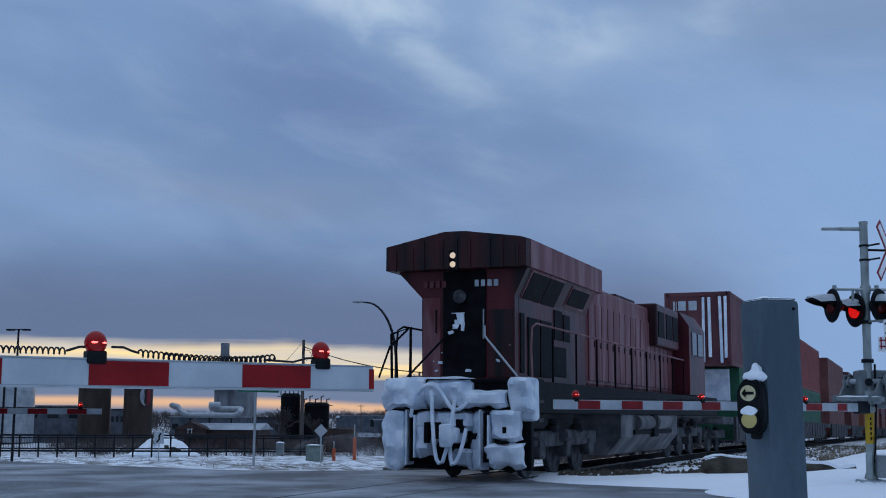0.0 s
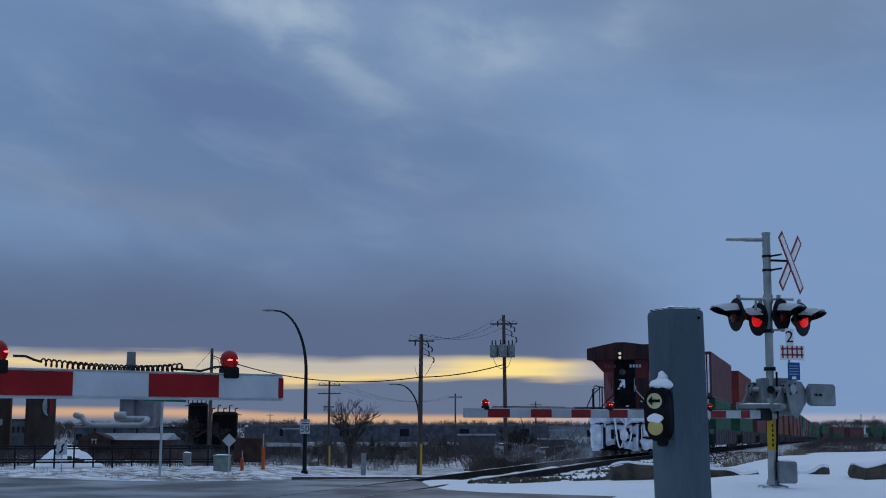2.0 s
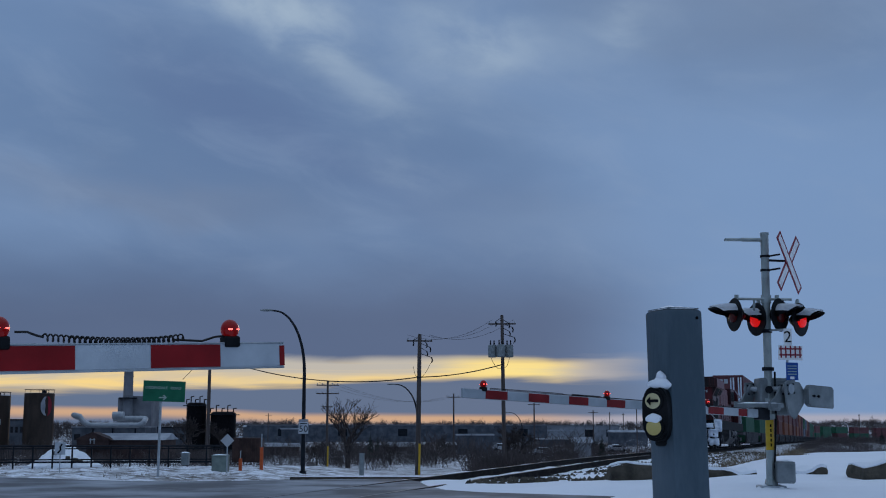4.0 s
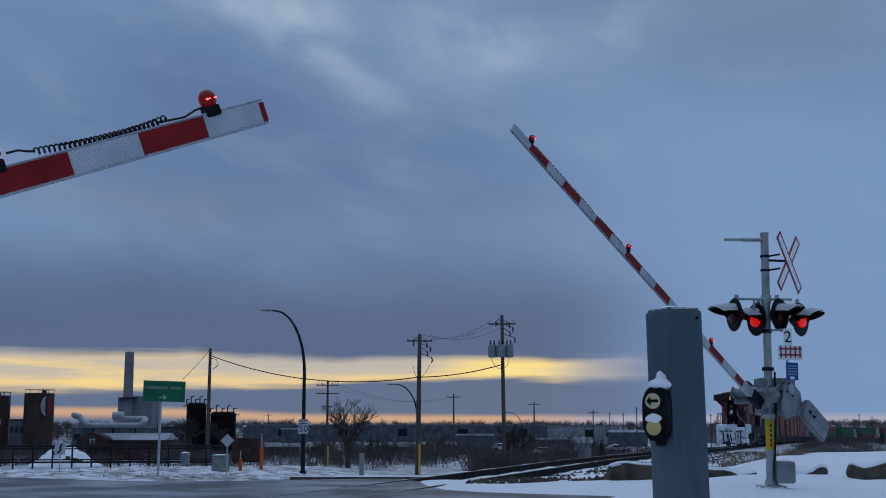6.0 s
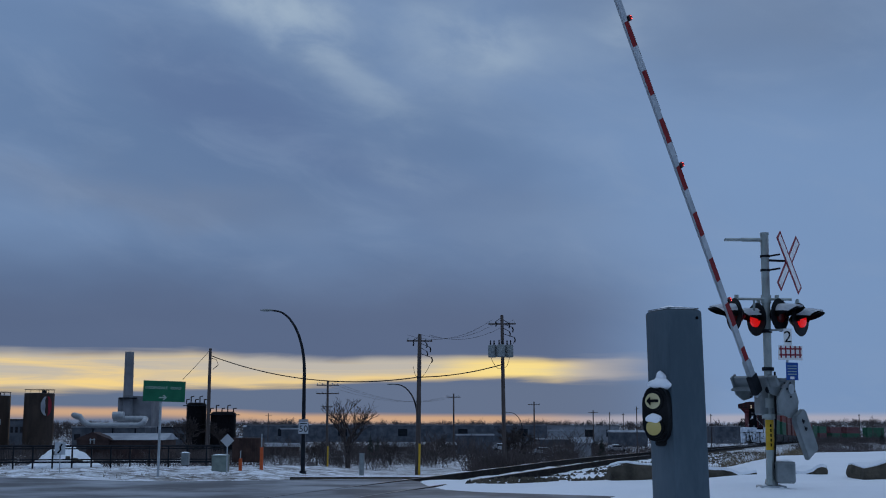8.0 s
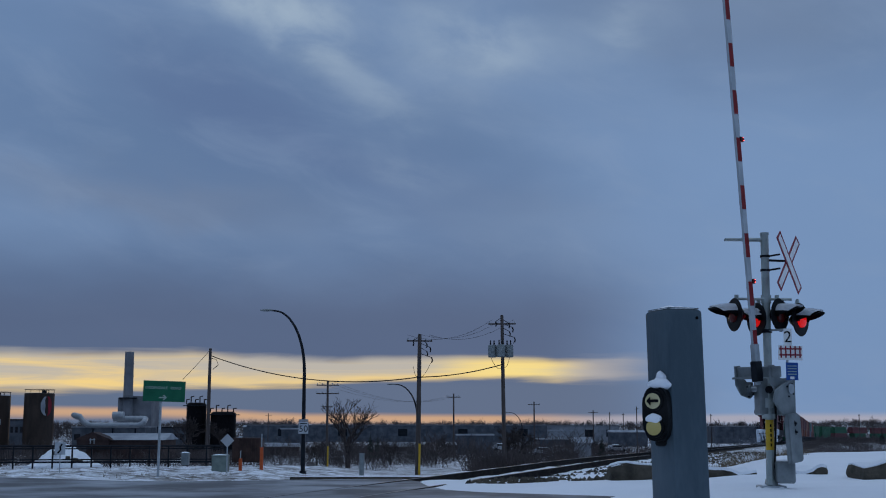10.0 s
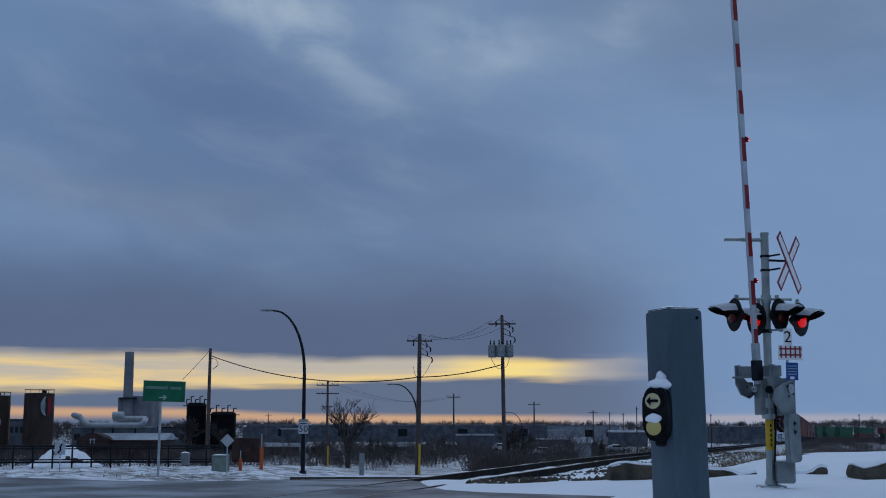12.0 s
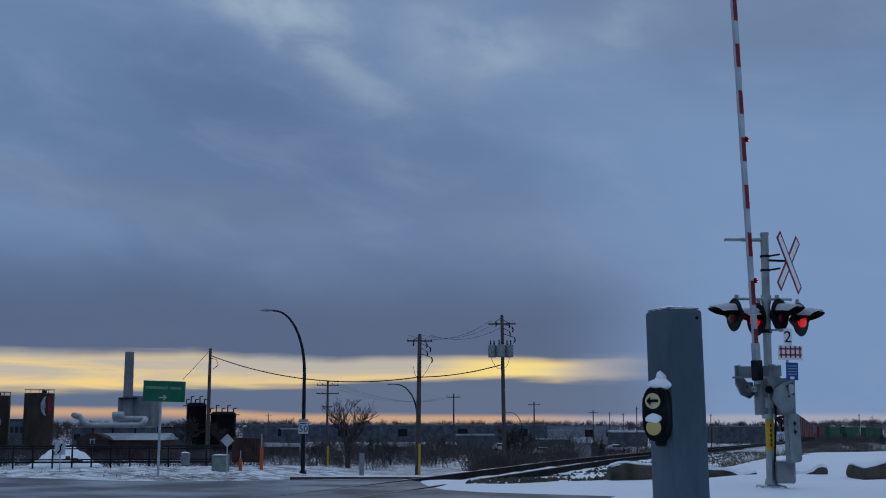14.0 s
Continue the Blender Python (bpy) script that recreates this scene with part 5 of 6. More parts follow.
def pole_gear(p, h):
    """Cut-outs, braces and drooping leads near the top."""
    for sx, dz in ((-0.55, 0.55), (0.55, 0.7), (0.85, 1.05), (0.6, 1.4), (1.0, 1.9)):
        part("cutout", tube(bmesh.new(), [(sx, -0.1, h - dz), (sx + 0.08, -0.1, h - dz - 0.2), (sx + 0.02, -0.1, h - dz - 0.42)], 0.055, 7), DARKPOLE, p)
        part("brace", rod(bmesh.new(), (0, -0.05, h - dz + 0.35), (sx, -0.1, h - dz), 0.025, n=6), DARKPOLE, p)
    part("lead", sag_wire((1.0, -0.1, h - 2.2), (0.1, -0.1, h - 3.6), 0.2, 0.018), DARKPOLE, p)
    part("lead", sag_wire((-0.5, -0.1, h - 2.6), (-0.1, -0.1, h - 3.4), 0.35, 0.018), DARKPOLE, p)


def transformers(p, h):
    pole_gear(p, h)
    for x, y in ((-0.85, -0.1), (0.55, 0.1), (-0.15, -0.5)):
        t = part("transformer", lathe(bmesh.new(), [(0.30, 0), (0.36, 0.05), (0.36, 0.95), (0.30, 1.04), (0.1, 1.06)], 18, pose(x, y, h - 3.55)), BOXGREY, p, "grey can transformer", smooth=True)
        for dx in (-0.15, 0.15):
            part("bushing", lathe(bmesh.new(), [(0.05, 0), (0.07, 0.1), (0.04, 0.2), (0.06, 0.3), (0.02, 0.4)], 8, pose(x + dx, y, h - 2.5)), DARKPOLE, t)
    part("hanger", bbox(-1.1, 0.9, -0.08, 0.0, h - 2.9, h - 2.8), DARKPOLE, p)
    part("lead", sag_wire((-1.0, -0.1, h - 3.5), (0.0, -0.1, h - 4.3), 0.5, 0.02), DARKPOLE, p)
    part("lead", sag_wire((0.6, -0.1, h - 3.5), (0.0, -0.1, h - 4.3), 0.4, 0.02), DARKPOLE, p)


def down_guy(p, h):
    part("guard", rod(bmesh.new(), (0.12, -0.2, 0.3), (0.12, -0.2, 2.9), 0.09, n=8), TAPE, p, "yellow cable guard")


P2 = utility_pole(5.10, 102.00, -1.46, 10.45, -0.6, ((0.75, 1.15, 0),), "weathered wooden power pole with three grey transformers", transformers)
P1 = utility_pole(-2.06, 100.00, -2.22, 8.68, 0.7, ((0.55, 1.05, 0),), "weathered wooden power pole with cut-outs", lambda p, h: (pole_gear(p, h), down_guy(p, h)), 0.2)
P0 = utility_pole(-21.07, 110.00, -1.08, 8.15, 0.2, (), "bare wooden utility pole with a cable bracket", lambda p, h: part("cable_loop", tube(bmesh.new(), [(0.1, -0.2, h - 0.9), (0.6, -0.2, h - 1.0), (0.8, -0.2, h - 1.5), (0.3, -0.2, h - 1.9)], 0.03, 6), DARKPOLE, p))
utility_pole(-13.11, 139.00, -3.57, 6.25, 0, ((0.45, 1.25, 0), (1.4, 1.3, 0), (2.9, 0.6, 0)), "wooden power pole with stacked crossarms", down_guy, 0.15)
for x, y, z, top in ((1.83, 210.00, -2.69, 6.69), (17.84, 240.00, -3.79, 5.93), (36.74, 300.00, -5.73, 5.05), (52.12, 330.00, -4.18, 6.34),
                     (57.08, 420.00, -5.65, 5.82), (61.71, 420.00, -5.65, 5.63), (91.70, 420.00, -2.79, 5.24), (169.66, 500.00, -2.42, 6.01), (181.94, 520.00, -2.57, 5.49), (-56.97, 400.00, -3.51, 5.23)):
    utility_pole(x, y, z, top, 0, ((0.6, 1.15, 0),) if x < 45 else ((0.6, 0.5, 0),), "distant wooden power pole", None, 0.16)


def wires():
    a, b, c = (-20.92, 109.8, 7.48), (-2.03, 99.8, 5.16), (5.02, 101.8, 6.32)
    w = thing("overhead_cable", Matrix(), "thick sagging cable between power poles", "cable")
    part("cable", sag_wire(a, b, 1.15, 0.045, 24), RUBBER, w)
    part("cable", sag_wire(b, c, 0.25, 0.045, 12), RUBBER, w)
    w2 = thing("overhead_wire", Matrix(), "thin power wires between poles", "cable")
    for dx, dz in ((-0.9, 0.6), (0.0, 0.9), (0.9, 0.6)):
        part("wire", sag_wire((b[0] + dx, 100, 8.45 + dz * 0.3), (c[0] + dx, 102, 9.87 + dz * 0.3), 0.9, 0.012, 12), RUBBER, w2)
        part("wire", sag_wire((-13.18 + dx, 139, 5.93 + dz * 0.3), (1.84 + dx, 210, 6.40), 1.6, 0.012, 14), RUBBER, w2)
    g = thing("guy_wire", Matrix(), "thin guy wire running down from a pole", "cable")
    part("wire", sag_wire((-21.16, 110, 7.89), (-22.17, 104, 5.13), 0.05, 0.02, 4), RUBBER, g)


wires()


def street_lamp(x, y, z0, ztop, reach, label, r=0.10):
    z0 = min(z0, height(x, y))
    s = thing("street_lamp", pose(x, y, z0 - 0.2), label, "street lamp", "street lamps")
    h = ztop - z0 + 0.2
    pts, rs = [], []
    for k in range(6):
        pts.append((0, 0, h * 0.62 * k / 5))
        rs.append(r * (1 - 0.05 * k))
    for k in range(1, 13):
        a = k / 12 * math.pi / 2
        pts.append((-reach * 0.72 * (1 - math.cos(a)), 0, h * 0.62 + h * 0.375 * math.sin(a)))
        rs.append(r * (0.75 - 0.03 * k))
    pts.append((-reach * 0.80, 0, h * 0.997))
    rs.append(r * 0.38)
    part("curved_pole", tube(bmesh.new(), pts, rs, 10), DARKPOLE, s, "dark curved steel pole", smooth=True)
    bm = bmesh.new()
    bmesh.ops.create_uvsphere(bm, u_segments=14, v_segments=8, radius=1, matrix=Matrix.Translation((-reach * 0.9, 0, h * 0.998)) @ Matrix.Diagonal((reach * 0.16, 0.15, 0.075, 1)))
    part("lamp_head", bm, BOXGREY, s, "flat grey lamp head", smooth=True)
    part("pole_base", rod(bmesh.new(), (0, 0, 0), (0, 0, 0.35), r * 1.8, r * 1.5, 12), DARKPOLE, s)
    return s


street_lamp(-8.18, 72.00, -1.36, 8.04, 2.55, "tall dark street lamp with a curved arm", 0.13)
street_lamp(-2.82, 134.00, -3.27, 5.76, 3.2, "dark street lamp with a curved arm beside a power pole", 0.14)
street_lamp(14.88, 230.00, -3.58, 3.74, 3.2, "distant curved street lamp", 0.12)


def speed_sign():
    s = thing("speed_limit_sign", pose(-8.15, 71.7, 1.12), "white speed limit sign reading 50 on a lamp pole", "road sign")
    s.scale = (0.86, 0.86, 0.86)
    part("plate", bbox(-0.33, 0.33, -0.015, 0.0, -0.42, 0.38, 0.01), WHITE, s, "white sign plate")
    part("small_word", bbox(-0.24, 0.24, -0.02, -0.0152, 0.24, 0.30), BLACK, s)
    lettering("digits", "50", 0.62, pose(0, -0.019, -0.10, 90), BLACK, s, "black numerals")
    part("upper_plate", bbox(-0.33, 0.33, -0.015, 0.0, 0.40, 0.56, 0.01), PALEWALL, s)


speed_sign()


def street_name_sign():
    s = thing("street_name_sign", pose(-7.17, 31, -0.05, 0, 0.3, 0), "green street name sign with pale letters and arrow", "road sign")
    zc = 2.08 + 0.05
    part("sign_post", rod(bmesh.new(), (0, 0.05, 0), (0, 0.05, zc + 0.2), 0.033, n=10), GALV, s, "galvanized post")
    pl = part("plate", bbox(-0.50, 0.57, -0.012, 0.0, zc - 0.25, zc + 0.27, 0.005, pose(0, 0, 0, 0, 1.5, 0)), SIGNGREEN, s, "green reflective plate")
    for word, dx in (("OGDENDALE", -0.105), ("ROAD", 0.39)):
        lettering("word", word, 0.095, pose(dx, -0.016, zc + 0.092 - dx * 0.026, 90, 0, 0) @ pose(0, 0, 0, 0, 0, -1.5), SIGNTEXT, pl, "pale letters")
    bm = bmesh.new()
    prism(bm, [(-0.03, -0.135), (0.10, -0.135), (0.06, -0.085), (0.10, -0.085), (0.17, -0.15), (0.10, -0.215), (0.06, -0.215), (0.10, -0.165), (-0.03, -0.165)], "y", -0.017, -0.0125)
    for v in bm.verts:
        v.co.z += zc
    part("arrow", bm, SIGNTEXT, s, "pale arrow")


street_name_sign()


def diamond_sign(x, y, z, zb):
    s = thing("diamond_sign", pose(x, y, zb), "pale back of a diamond-shaped warning sign", "road sign")
    part("plate", bbox(-0.26, 0.26, -0.01, 0.0, -0.26, 0.26, 0.004, pose(0, 0, z - zb, 0, 45, 0)), DUCT, s, "unpainted metal plate")
    part("sign_post", bbox(-0.03, 0.03, 0.0, 0.05, 0, z - zb + 0.3), GALV, s)


diamond_sign(-11.57, 66, 0.44, -1.29)


def curve_sign(x, y, zb):
    s = thing("curve_warning_sign", pose(x, y, zb), "small pale road sign with a bent black arrow", "road sign")
    h = 0.35 - zb
    part("sign_post", rod(bmesh.new(), (0, 0.03, 0), (0, 0.03, h + 0.2), 0.022, n=8), GALV, s)
    part("plate", bbox(-0.21, 0.21, -0.01, 0, h - 0.24, h + 0.24, 0.004), WHITE, s, "pale plate")
    part("arrow", tube(bmesh.new(), [(-0.08, -0.02, h - 0.18), (0.03, -0.02, h - 0.05), (0.0, -0.02, h + 0.05), (0.08, -0.02, h + 0.17)], 0.035, 6), BLACK, s, "black bent arrow")


curve_sign(-14.93, 48, -0.82)


def cabinet(name, x, y, zb, w, d, h, material, label, snow=True):
    c = thing(name, pose(x, y, zb), label, "utility cabinet")
    part("body", bbox(-w / 2, w / 2, -d / 2, d / 2, 0, h, 0.03), material, c)
    part("lid", bbox(-w / 2 - 0.03, w / 2 + 0.03, -d / 2 - 0.03, d / 2 + 0.03, h, h + 0.05, 0.015), material, c)
    part("door", bbox(-w / 2 + 0.06, w / 2 - 0.06, -d / 2 - 0.015, -d / 2 + 0.005, 0.08, h - 0.06, 0.008), material, c)
    if snow:
        part("snow", snowcap(bmesh.new(), -w / 2, w / 2, -d / 2, d / 2, h + 0.05, 0.06, x, 6), SNOW, c, smooth=True)
    return c


cabinet("transformer_cabinet", -12.45, 69, -1.37, 0.86, 0.8, 0.92, UTILGREEN, "grey-green transformer cabinet with snow on top")
cabinet("utility_cabinet", -12.54, 60, -0.68, 0.36, 0.3, 0.55, BOXGREY, "small grey utility cabinet on a post")
cabinet("relay_cabinet", -4.08, 62, -1.75, 0.24, 0.2, 1.55, BOXGREY, "narrow grey trackside cabinet beside the road", False)
b = thing("storage_bin", pose(-12.67, 80, -1.10), "dark rusty slatted steel bin", "bin")
part("body", bbox(-0.9, 0.9, -0.8, 0.8, 0, 1.55, 0.04), RUSTWOOD, b)
for k in range(7):
    part("rib", bbox(-0.85 + k * 0.28, -0.78 + k * 0.28, -0.86, -0.79, 0.05, 1.5), RUSTWOOD, b)
for x, zt in ((-10.31, 0.77), (-12.55, -0.36), (-11.50, -0.18)):
    mk = thing("marker_post", pose(x, 70, -1.44), "orange plastic marker post in the snow", "marker post", "marker posts")
    part("tube", rod(bmesh.new(), (0, 0, 0), (0, 0, (zt - -1.44) * 0.66), 0.10, n=10), ORANGE, mk)
    part("tip", rod(bmesh.new(), (0, 0, (zt - -1.44) * 0.66), (0, 0, zt - -1.44), 0.03, n=8), GALV, mk)


def build_fence():
    f = thing("pedestrian_fence", Matrix(), "dark steel railing fence along the path", "fence")
    pts = [(-43.07, 84.0), (-30.67, 85.0), (-15.55, 88.0)]
    n = 21
    line_pts = []
    for k in range(n + 1):
        t = k / n
        x = pts[0][0] + (pts[2][0] - pts[0][0]) * t
        y = pts[0][1] + (pts[2][1] - pts[0][1]) * t
        line_pts.append((x, y, -1.25))
    for x, y, z in line_pts[::1]:
        part("post", bbox(x - 0.05, x + 0.05, y - 0.05, y + 0.05, z - 0.5, z + 1.08), DARKPOLE, f)
    for dz, r in ((1.06, 0.075), (0.88, 0.045), (0.12, 0.05)):
        part("rail", tube(bmesh.new(), [(x, y, z + dz) for x, y, z in line_pts], r, 6), DARKPOLE, f)
    me = None
    for (a, b2) in zip(line_pts, line_pts[1:]):
        if a[0] > -31:
            continue
        for k in range(1, 12):
            if me is None:
                ob = part("picket", bbox(-0.011, 0.011, -0.011, 0.011, 0.12, 0.88), DARKPOLE, f)
                me = ob.data
            else:
                ob = new("picket", me)
                ob.parent = f
            ob.location = Vector(a).lerp(Vector(b2), k / 12)
    part("footing", tube(bmesh.new(), [(x, y - 0.1, z - 0.05) for x, y, z in line_pts], 0.09, 4), DARKPOLE, f, "dark kerb rail")


build_fence()


# ---- the plant, tanks and buildings ----
def build_plant():
    st = thing("chimney_stack", pose(-90.1, 350, -6), "tall pale concrete chimney stack of a plant", "chimney")
    part("shaft", lathe(bmesh.new(), [(1.65, 0), (1.35, 9.86 + 6), (1.25, 22.29 + 6), (1.05, 22.29 + 6)], 28), CONCRETE, st, smooth=True)
    for z in (9.86, 15.01, 18.72):
        part("band", lathe(bmesh.new(), [(1.34, z + 6), (1.42, z + 6.15), (1.34, z + 6.3)], 28), CONCRETE, st)
    part("catwalk", lathe(bmesh.new(), [(1.6, 8.90 + 6), (2.6, 8.90 + 6), (2.6, 9.22 + 6), (1.6, 9.22 + 6)], 20), DARKPOLE, st)
    pb = thing("plant_building", pose(-87.75, 354, -6), "pale grey process building beside a chimney stack", "building")
    part("wall", bbox(-3.2, 4.2, -3, 8, 0, 9.70 + 6, 0.1), CONCRETE, pb)
    part("wing", bbox(-5.2, -1.2, -4, -2.9, 0, 9.22 + 6, 0.1), CONCRETE, pb)
    for k in range(3):
        part("opening", bbox(-2.6 + 0.1 * k, -1.4, -4.06, -3.98, 5.0 + k * 1.8, 5.8 + k * 1.8), DARKPOLE, pb)
    d = thing("process_duct", Matrix(), "large pale insulated duct outside the plant", "duct")
    pts = [(-99.94, 335, 3.63), (-99.33, 330, 4.08), (-97.82, 330, 3.78), (-96.60, 330, 2.12), (-94.78, 330, 1.37),
           (-81.87, 330, 1.37), (-80.50, 330, 2.12), (-80.50, 332, 3.03), (-81.72, 336, 3.18), (-90.22, 336, 3.18)]
    part("duct", tube(bmesh.new(), pts, 0.75, 12), DUCT, d, smooth=True)
    part("drum", rod(bmesh.new(), (-89.92, 334, 4.08), (-86.88, 334, 4.08), 1.0, n=14), DUCT, d, smooth=True)
    for px in (-94.02, -88.70, -82.63):
        part("support", bbox(px - 0.2, px + 0.2, 329.8, 330.2, -7, 0.92), DARKPOLE, d)
    for x0, x1, zt, y in ((-103.85, -83.52, 0.75, 345), (-122.69, -114.55, 2.77, 340), (-87.65, -75.23, 0.56, 360), (-165.78, -127.67, 3.74, 345)):
        pb = thing("plant_building", pose((x0 + x1) / 2, y, -8), "long low grey industrial building", "building", "plant buildings")
        w = (x1 - x0) / 2
        part("wall", bbox(-w, w, -1, 12, 0, zt + 8), SIDING, pb)
        part("roof", bbox(-w - 0.2, w + 0.2, -1.2, 12.2, zt + 8, zt + 8.3), PALEWALL if y == 345 else DARKPOLE, pb)
        for k in range(6):
            part("window", bbox(-w + 0.6 + k * w * 0.33, -w + 0.6 + k * w * 0.33 + w * 0.17, -1.05, -0.98, zt + 4.6, zt + 6.2), GLASS, pb)
    for cx, w, top, mark in ((-104.2, 3.75, 9.55, True), (-116.0, 4.2, 8.95, False)):
        tk = thing("storage_tank", pose(cx, 316, -6), "tall dark brown storage silo" + (" with a round red and white emblem" if mark else ""), "silo", "silos")
        part("shell", lathe(bmesh.new(), [(w, 0), (w, top + 6 - 0.1), (w - 0.2, top + 6)], 32), TANKBROWN, tk, smooth=True)
        part("hatch", rod(bmesh.new(), (1.2, 0, top + 6), (1.2, 0, top + 6.8), 0.6, n=12), DARKPOLE, tk)
        part("rail", tube(bmesh.new(), [(w * math.cos(k * 0.3), w * math.sin(k * 0.3), top + 6.9) for k in range(22)], 0.06, 5), DARKPOLE, tk)
        for k in range(10):
            part("rail_post", rod(bmesh.new(), (w * math.cos(k * 0.63), w * math.sin(k * 0.63), top + 6), (w * math.cos(k * 0.63), w * math.sin(k * 0.63), top + 6.9), 0.05, n=5), DARKPOLE, tk)
        if mark:
            for sgn, material in ((1, SIGNRED), (-1, PALEWALL)):
                bm = bmesh.new()
                ring = []
                for k in range(15):
                    a = radians(-80 + 165 * k / 14) if sgn > 0 else radians(100 + 165 * k / 14)
                    t = 0.25 + 0.95 * math.sin(k / 14 * math.pi)
                    ring.append((a, t))
                outer = [(1.55 * math.cos(a), 2.5 * math.sin(a)) for a, t in ring]
                inner = [((1.55 - t) * math.cos(a), (2.5 - t) * math.sin(a)) for a, t in ring]
                vs = []
                for (u, v), (u2, v2) in zip(outer, inner):
                    row = []
                    for uu, vv in ((u, v), (u2, v2)):
                        px = 3.1 + uu
                        ang = px / w
                        row.append([bm.verts.new(((w + dd) * math.sin(ang), -(w + dd) * math.cos(ang), top + 6 - 3.3 + vv)) for dd in (0.02, 0.09)])
                    vs.append(row)
                for p, q in zip(vs, vs[1:]):
                    bm.faces.new((p[0][1], p[1][1], q[1][1], q[0][1]))
                    bm.faces.new((p[0][0], p[0][1], q[0][1], q[0][0]))
                    bm.faces.new((p[1][0], p[1][1], q[1][1], q[1][0]))
                part("emblem", bm, material, tk, "curved emblem shape")
    for x, top, w in ((-50.28, 5.90, 2.0), (-44.77, 4.09, 2.6)):
        tk = thing("storage_tank", pose(x, 250, -6), "black upright process tank with pipework on top", "tank", "black tanks")
        part("shell", lathe(bmesh.new(), [(w, 0), (w, top + 5.6), (w * 0.8, top + 6)], 24), BLACK, tk, smooth=True)
        for k in range(5):
            part("pipe", tube(bmesh.new(), [(-w + k * w * 0.45, -0.3, top + 5.7), (-w + k * w * 0.45, -0.3, top + 6.6 + 0.6 * (k % 2)), (-w + k * w * 0.45 + 0.6, -0.3, top + 6.7 + 0.6 * (k % 2))], 0.13, 6), BLACK, tk)
        part("platform", bbox(-w - 0.3, w + 0.3, -w - 0.3, w, top + 5.3, top + 5.45), DARKPOLE, tk)


build_plant()


def house(x, y, zb, w, d, wall_h, roof_h, wall_m, label, snow_m=None, windows=3, turn=0.0):
    h = thing("house", pose(x, y, zb, 0, 0, turn), label, "house", "distant buildings")
    part("wall", bbox(-w / 2, w / 2, -d / 2, d / 2, -2, wall_h), wall_m, h)
    bm = bmesh.new()
    if roof_h > 0.4:
        prism(bm, [(-d / 2 - 0.4, wall_h), (d / 2 + 0.4, wall_h), (0, wall_h + roof_h)], "x", -w / 2 - 0.4, w / 2 + 0.4)
    else:
        box(bm, -w / 2 - 0.3, w / 2 + 0.3, -d / 2 - 0.3, d / 2 + 0.3, wall_h, wall_h + 0.35)
    part("roof", bm, snow_m or OLDSNOW, h, "snow-covered roof")
    for k in range(windows):
        cx = -w / 2 + w * (k + 0.5) / windows
        win = part("window", bbox(cx - 0.5, cx + 0.5, -d / 2 - 0.08, -d / 2 + 0.05, wall_h * 0.35, wall_h * 0.75), GLASS, h)
        part("frame", bbox(cx - 0.58, cx + 0.58, -d / 2 - 0.05, -d / 2 + 0.02, wall_h * 0.30, wall_h * 0.80), PALEWALL, win)
    return h


house(-48.01, 190, -1.89, 11.5, 9, 1.0, 1.0, BRICK, "low dark red shed with a snowy roof", windows=0)
hut = thing("gable_hut", pose(-52.56, 186, -1.99), "dark red hut with a white cross-braced gable", "shed")
part("wall", bbox(-2.4, 2.4, -1.5, 1.5, 0, 1.2), BRICK, hut)
prism_bm = bmesh.new()
prism(prism_bm, [(-2.9, 1.15), (2.9, 1.15), (0, 2.3)], "y", -1.7, 1.7)
part("gable", prism_bm, BRICK, hut)
for k in (-0.28, 0.28):
    part("brace", bbox(k - 0.05, k + 0.05, -1.78, -1.70, 0.55, 1.35), WHITE, hut)
part("brace", bbox(-0.45, 0.45, -1.79, -1.71, 1.1, 1.2), WHITE, hut)


def snow_pile():
    q = thing("snow_pile", pose(-37.50, 122, -2.4), "big heap of ploughed snow behind the fence", "snow pile")
    bm = bmesh.new()
    bmesh.ops.create_grid(bm, x_segments=30, y_segments=18, size=0.5, matrix=Matrix.Diagonal((6.4, 4.6, 1, 1)))
    for v in bm.verts:
        u, w = v.co.x / 3.2, v.co.y / 2.3
        top = max(0.0, 1 - abs(u) ** 1.5) * max(0.0, 1 - abs(w) ** 1.8)
        v.co.z = 2.2 * top * (0.9 + 0.35 * noise.noise((u * 2.2, w * 2.0, 4.0))) + 0.18 * noise.noise((u * 6, w * 5, 1.0)) - 0.25
    bmesh.ops.solidify(bm, geom=bm.faces[:], thickness=0.3)
    part("heap", bm, SNOW, q, "lumpy grey-white snow", smooth=True)
    for k, (x, y, z) in enumerate(((1.6, -1.9, 0.35), (2.1, -1.7, 0.25), (-0.4, -1.6, 1.0), (0.9, -1.8, 0.5))):
        part("dirt_clod", rough_up(bbox(x - 0.22, x + 0.22, y - 0.2, y + 0.2, z - 0.16, z + 0.16, 0.05), 0.12, 3, k), STONE, q, "dark frozen clod")


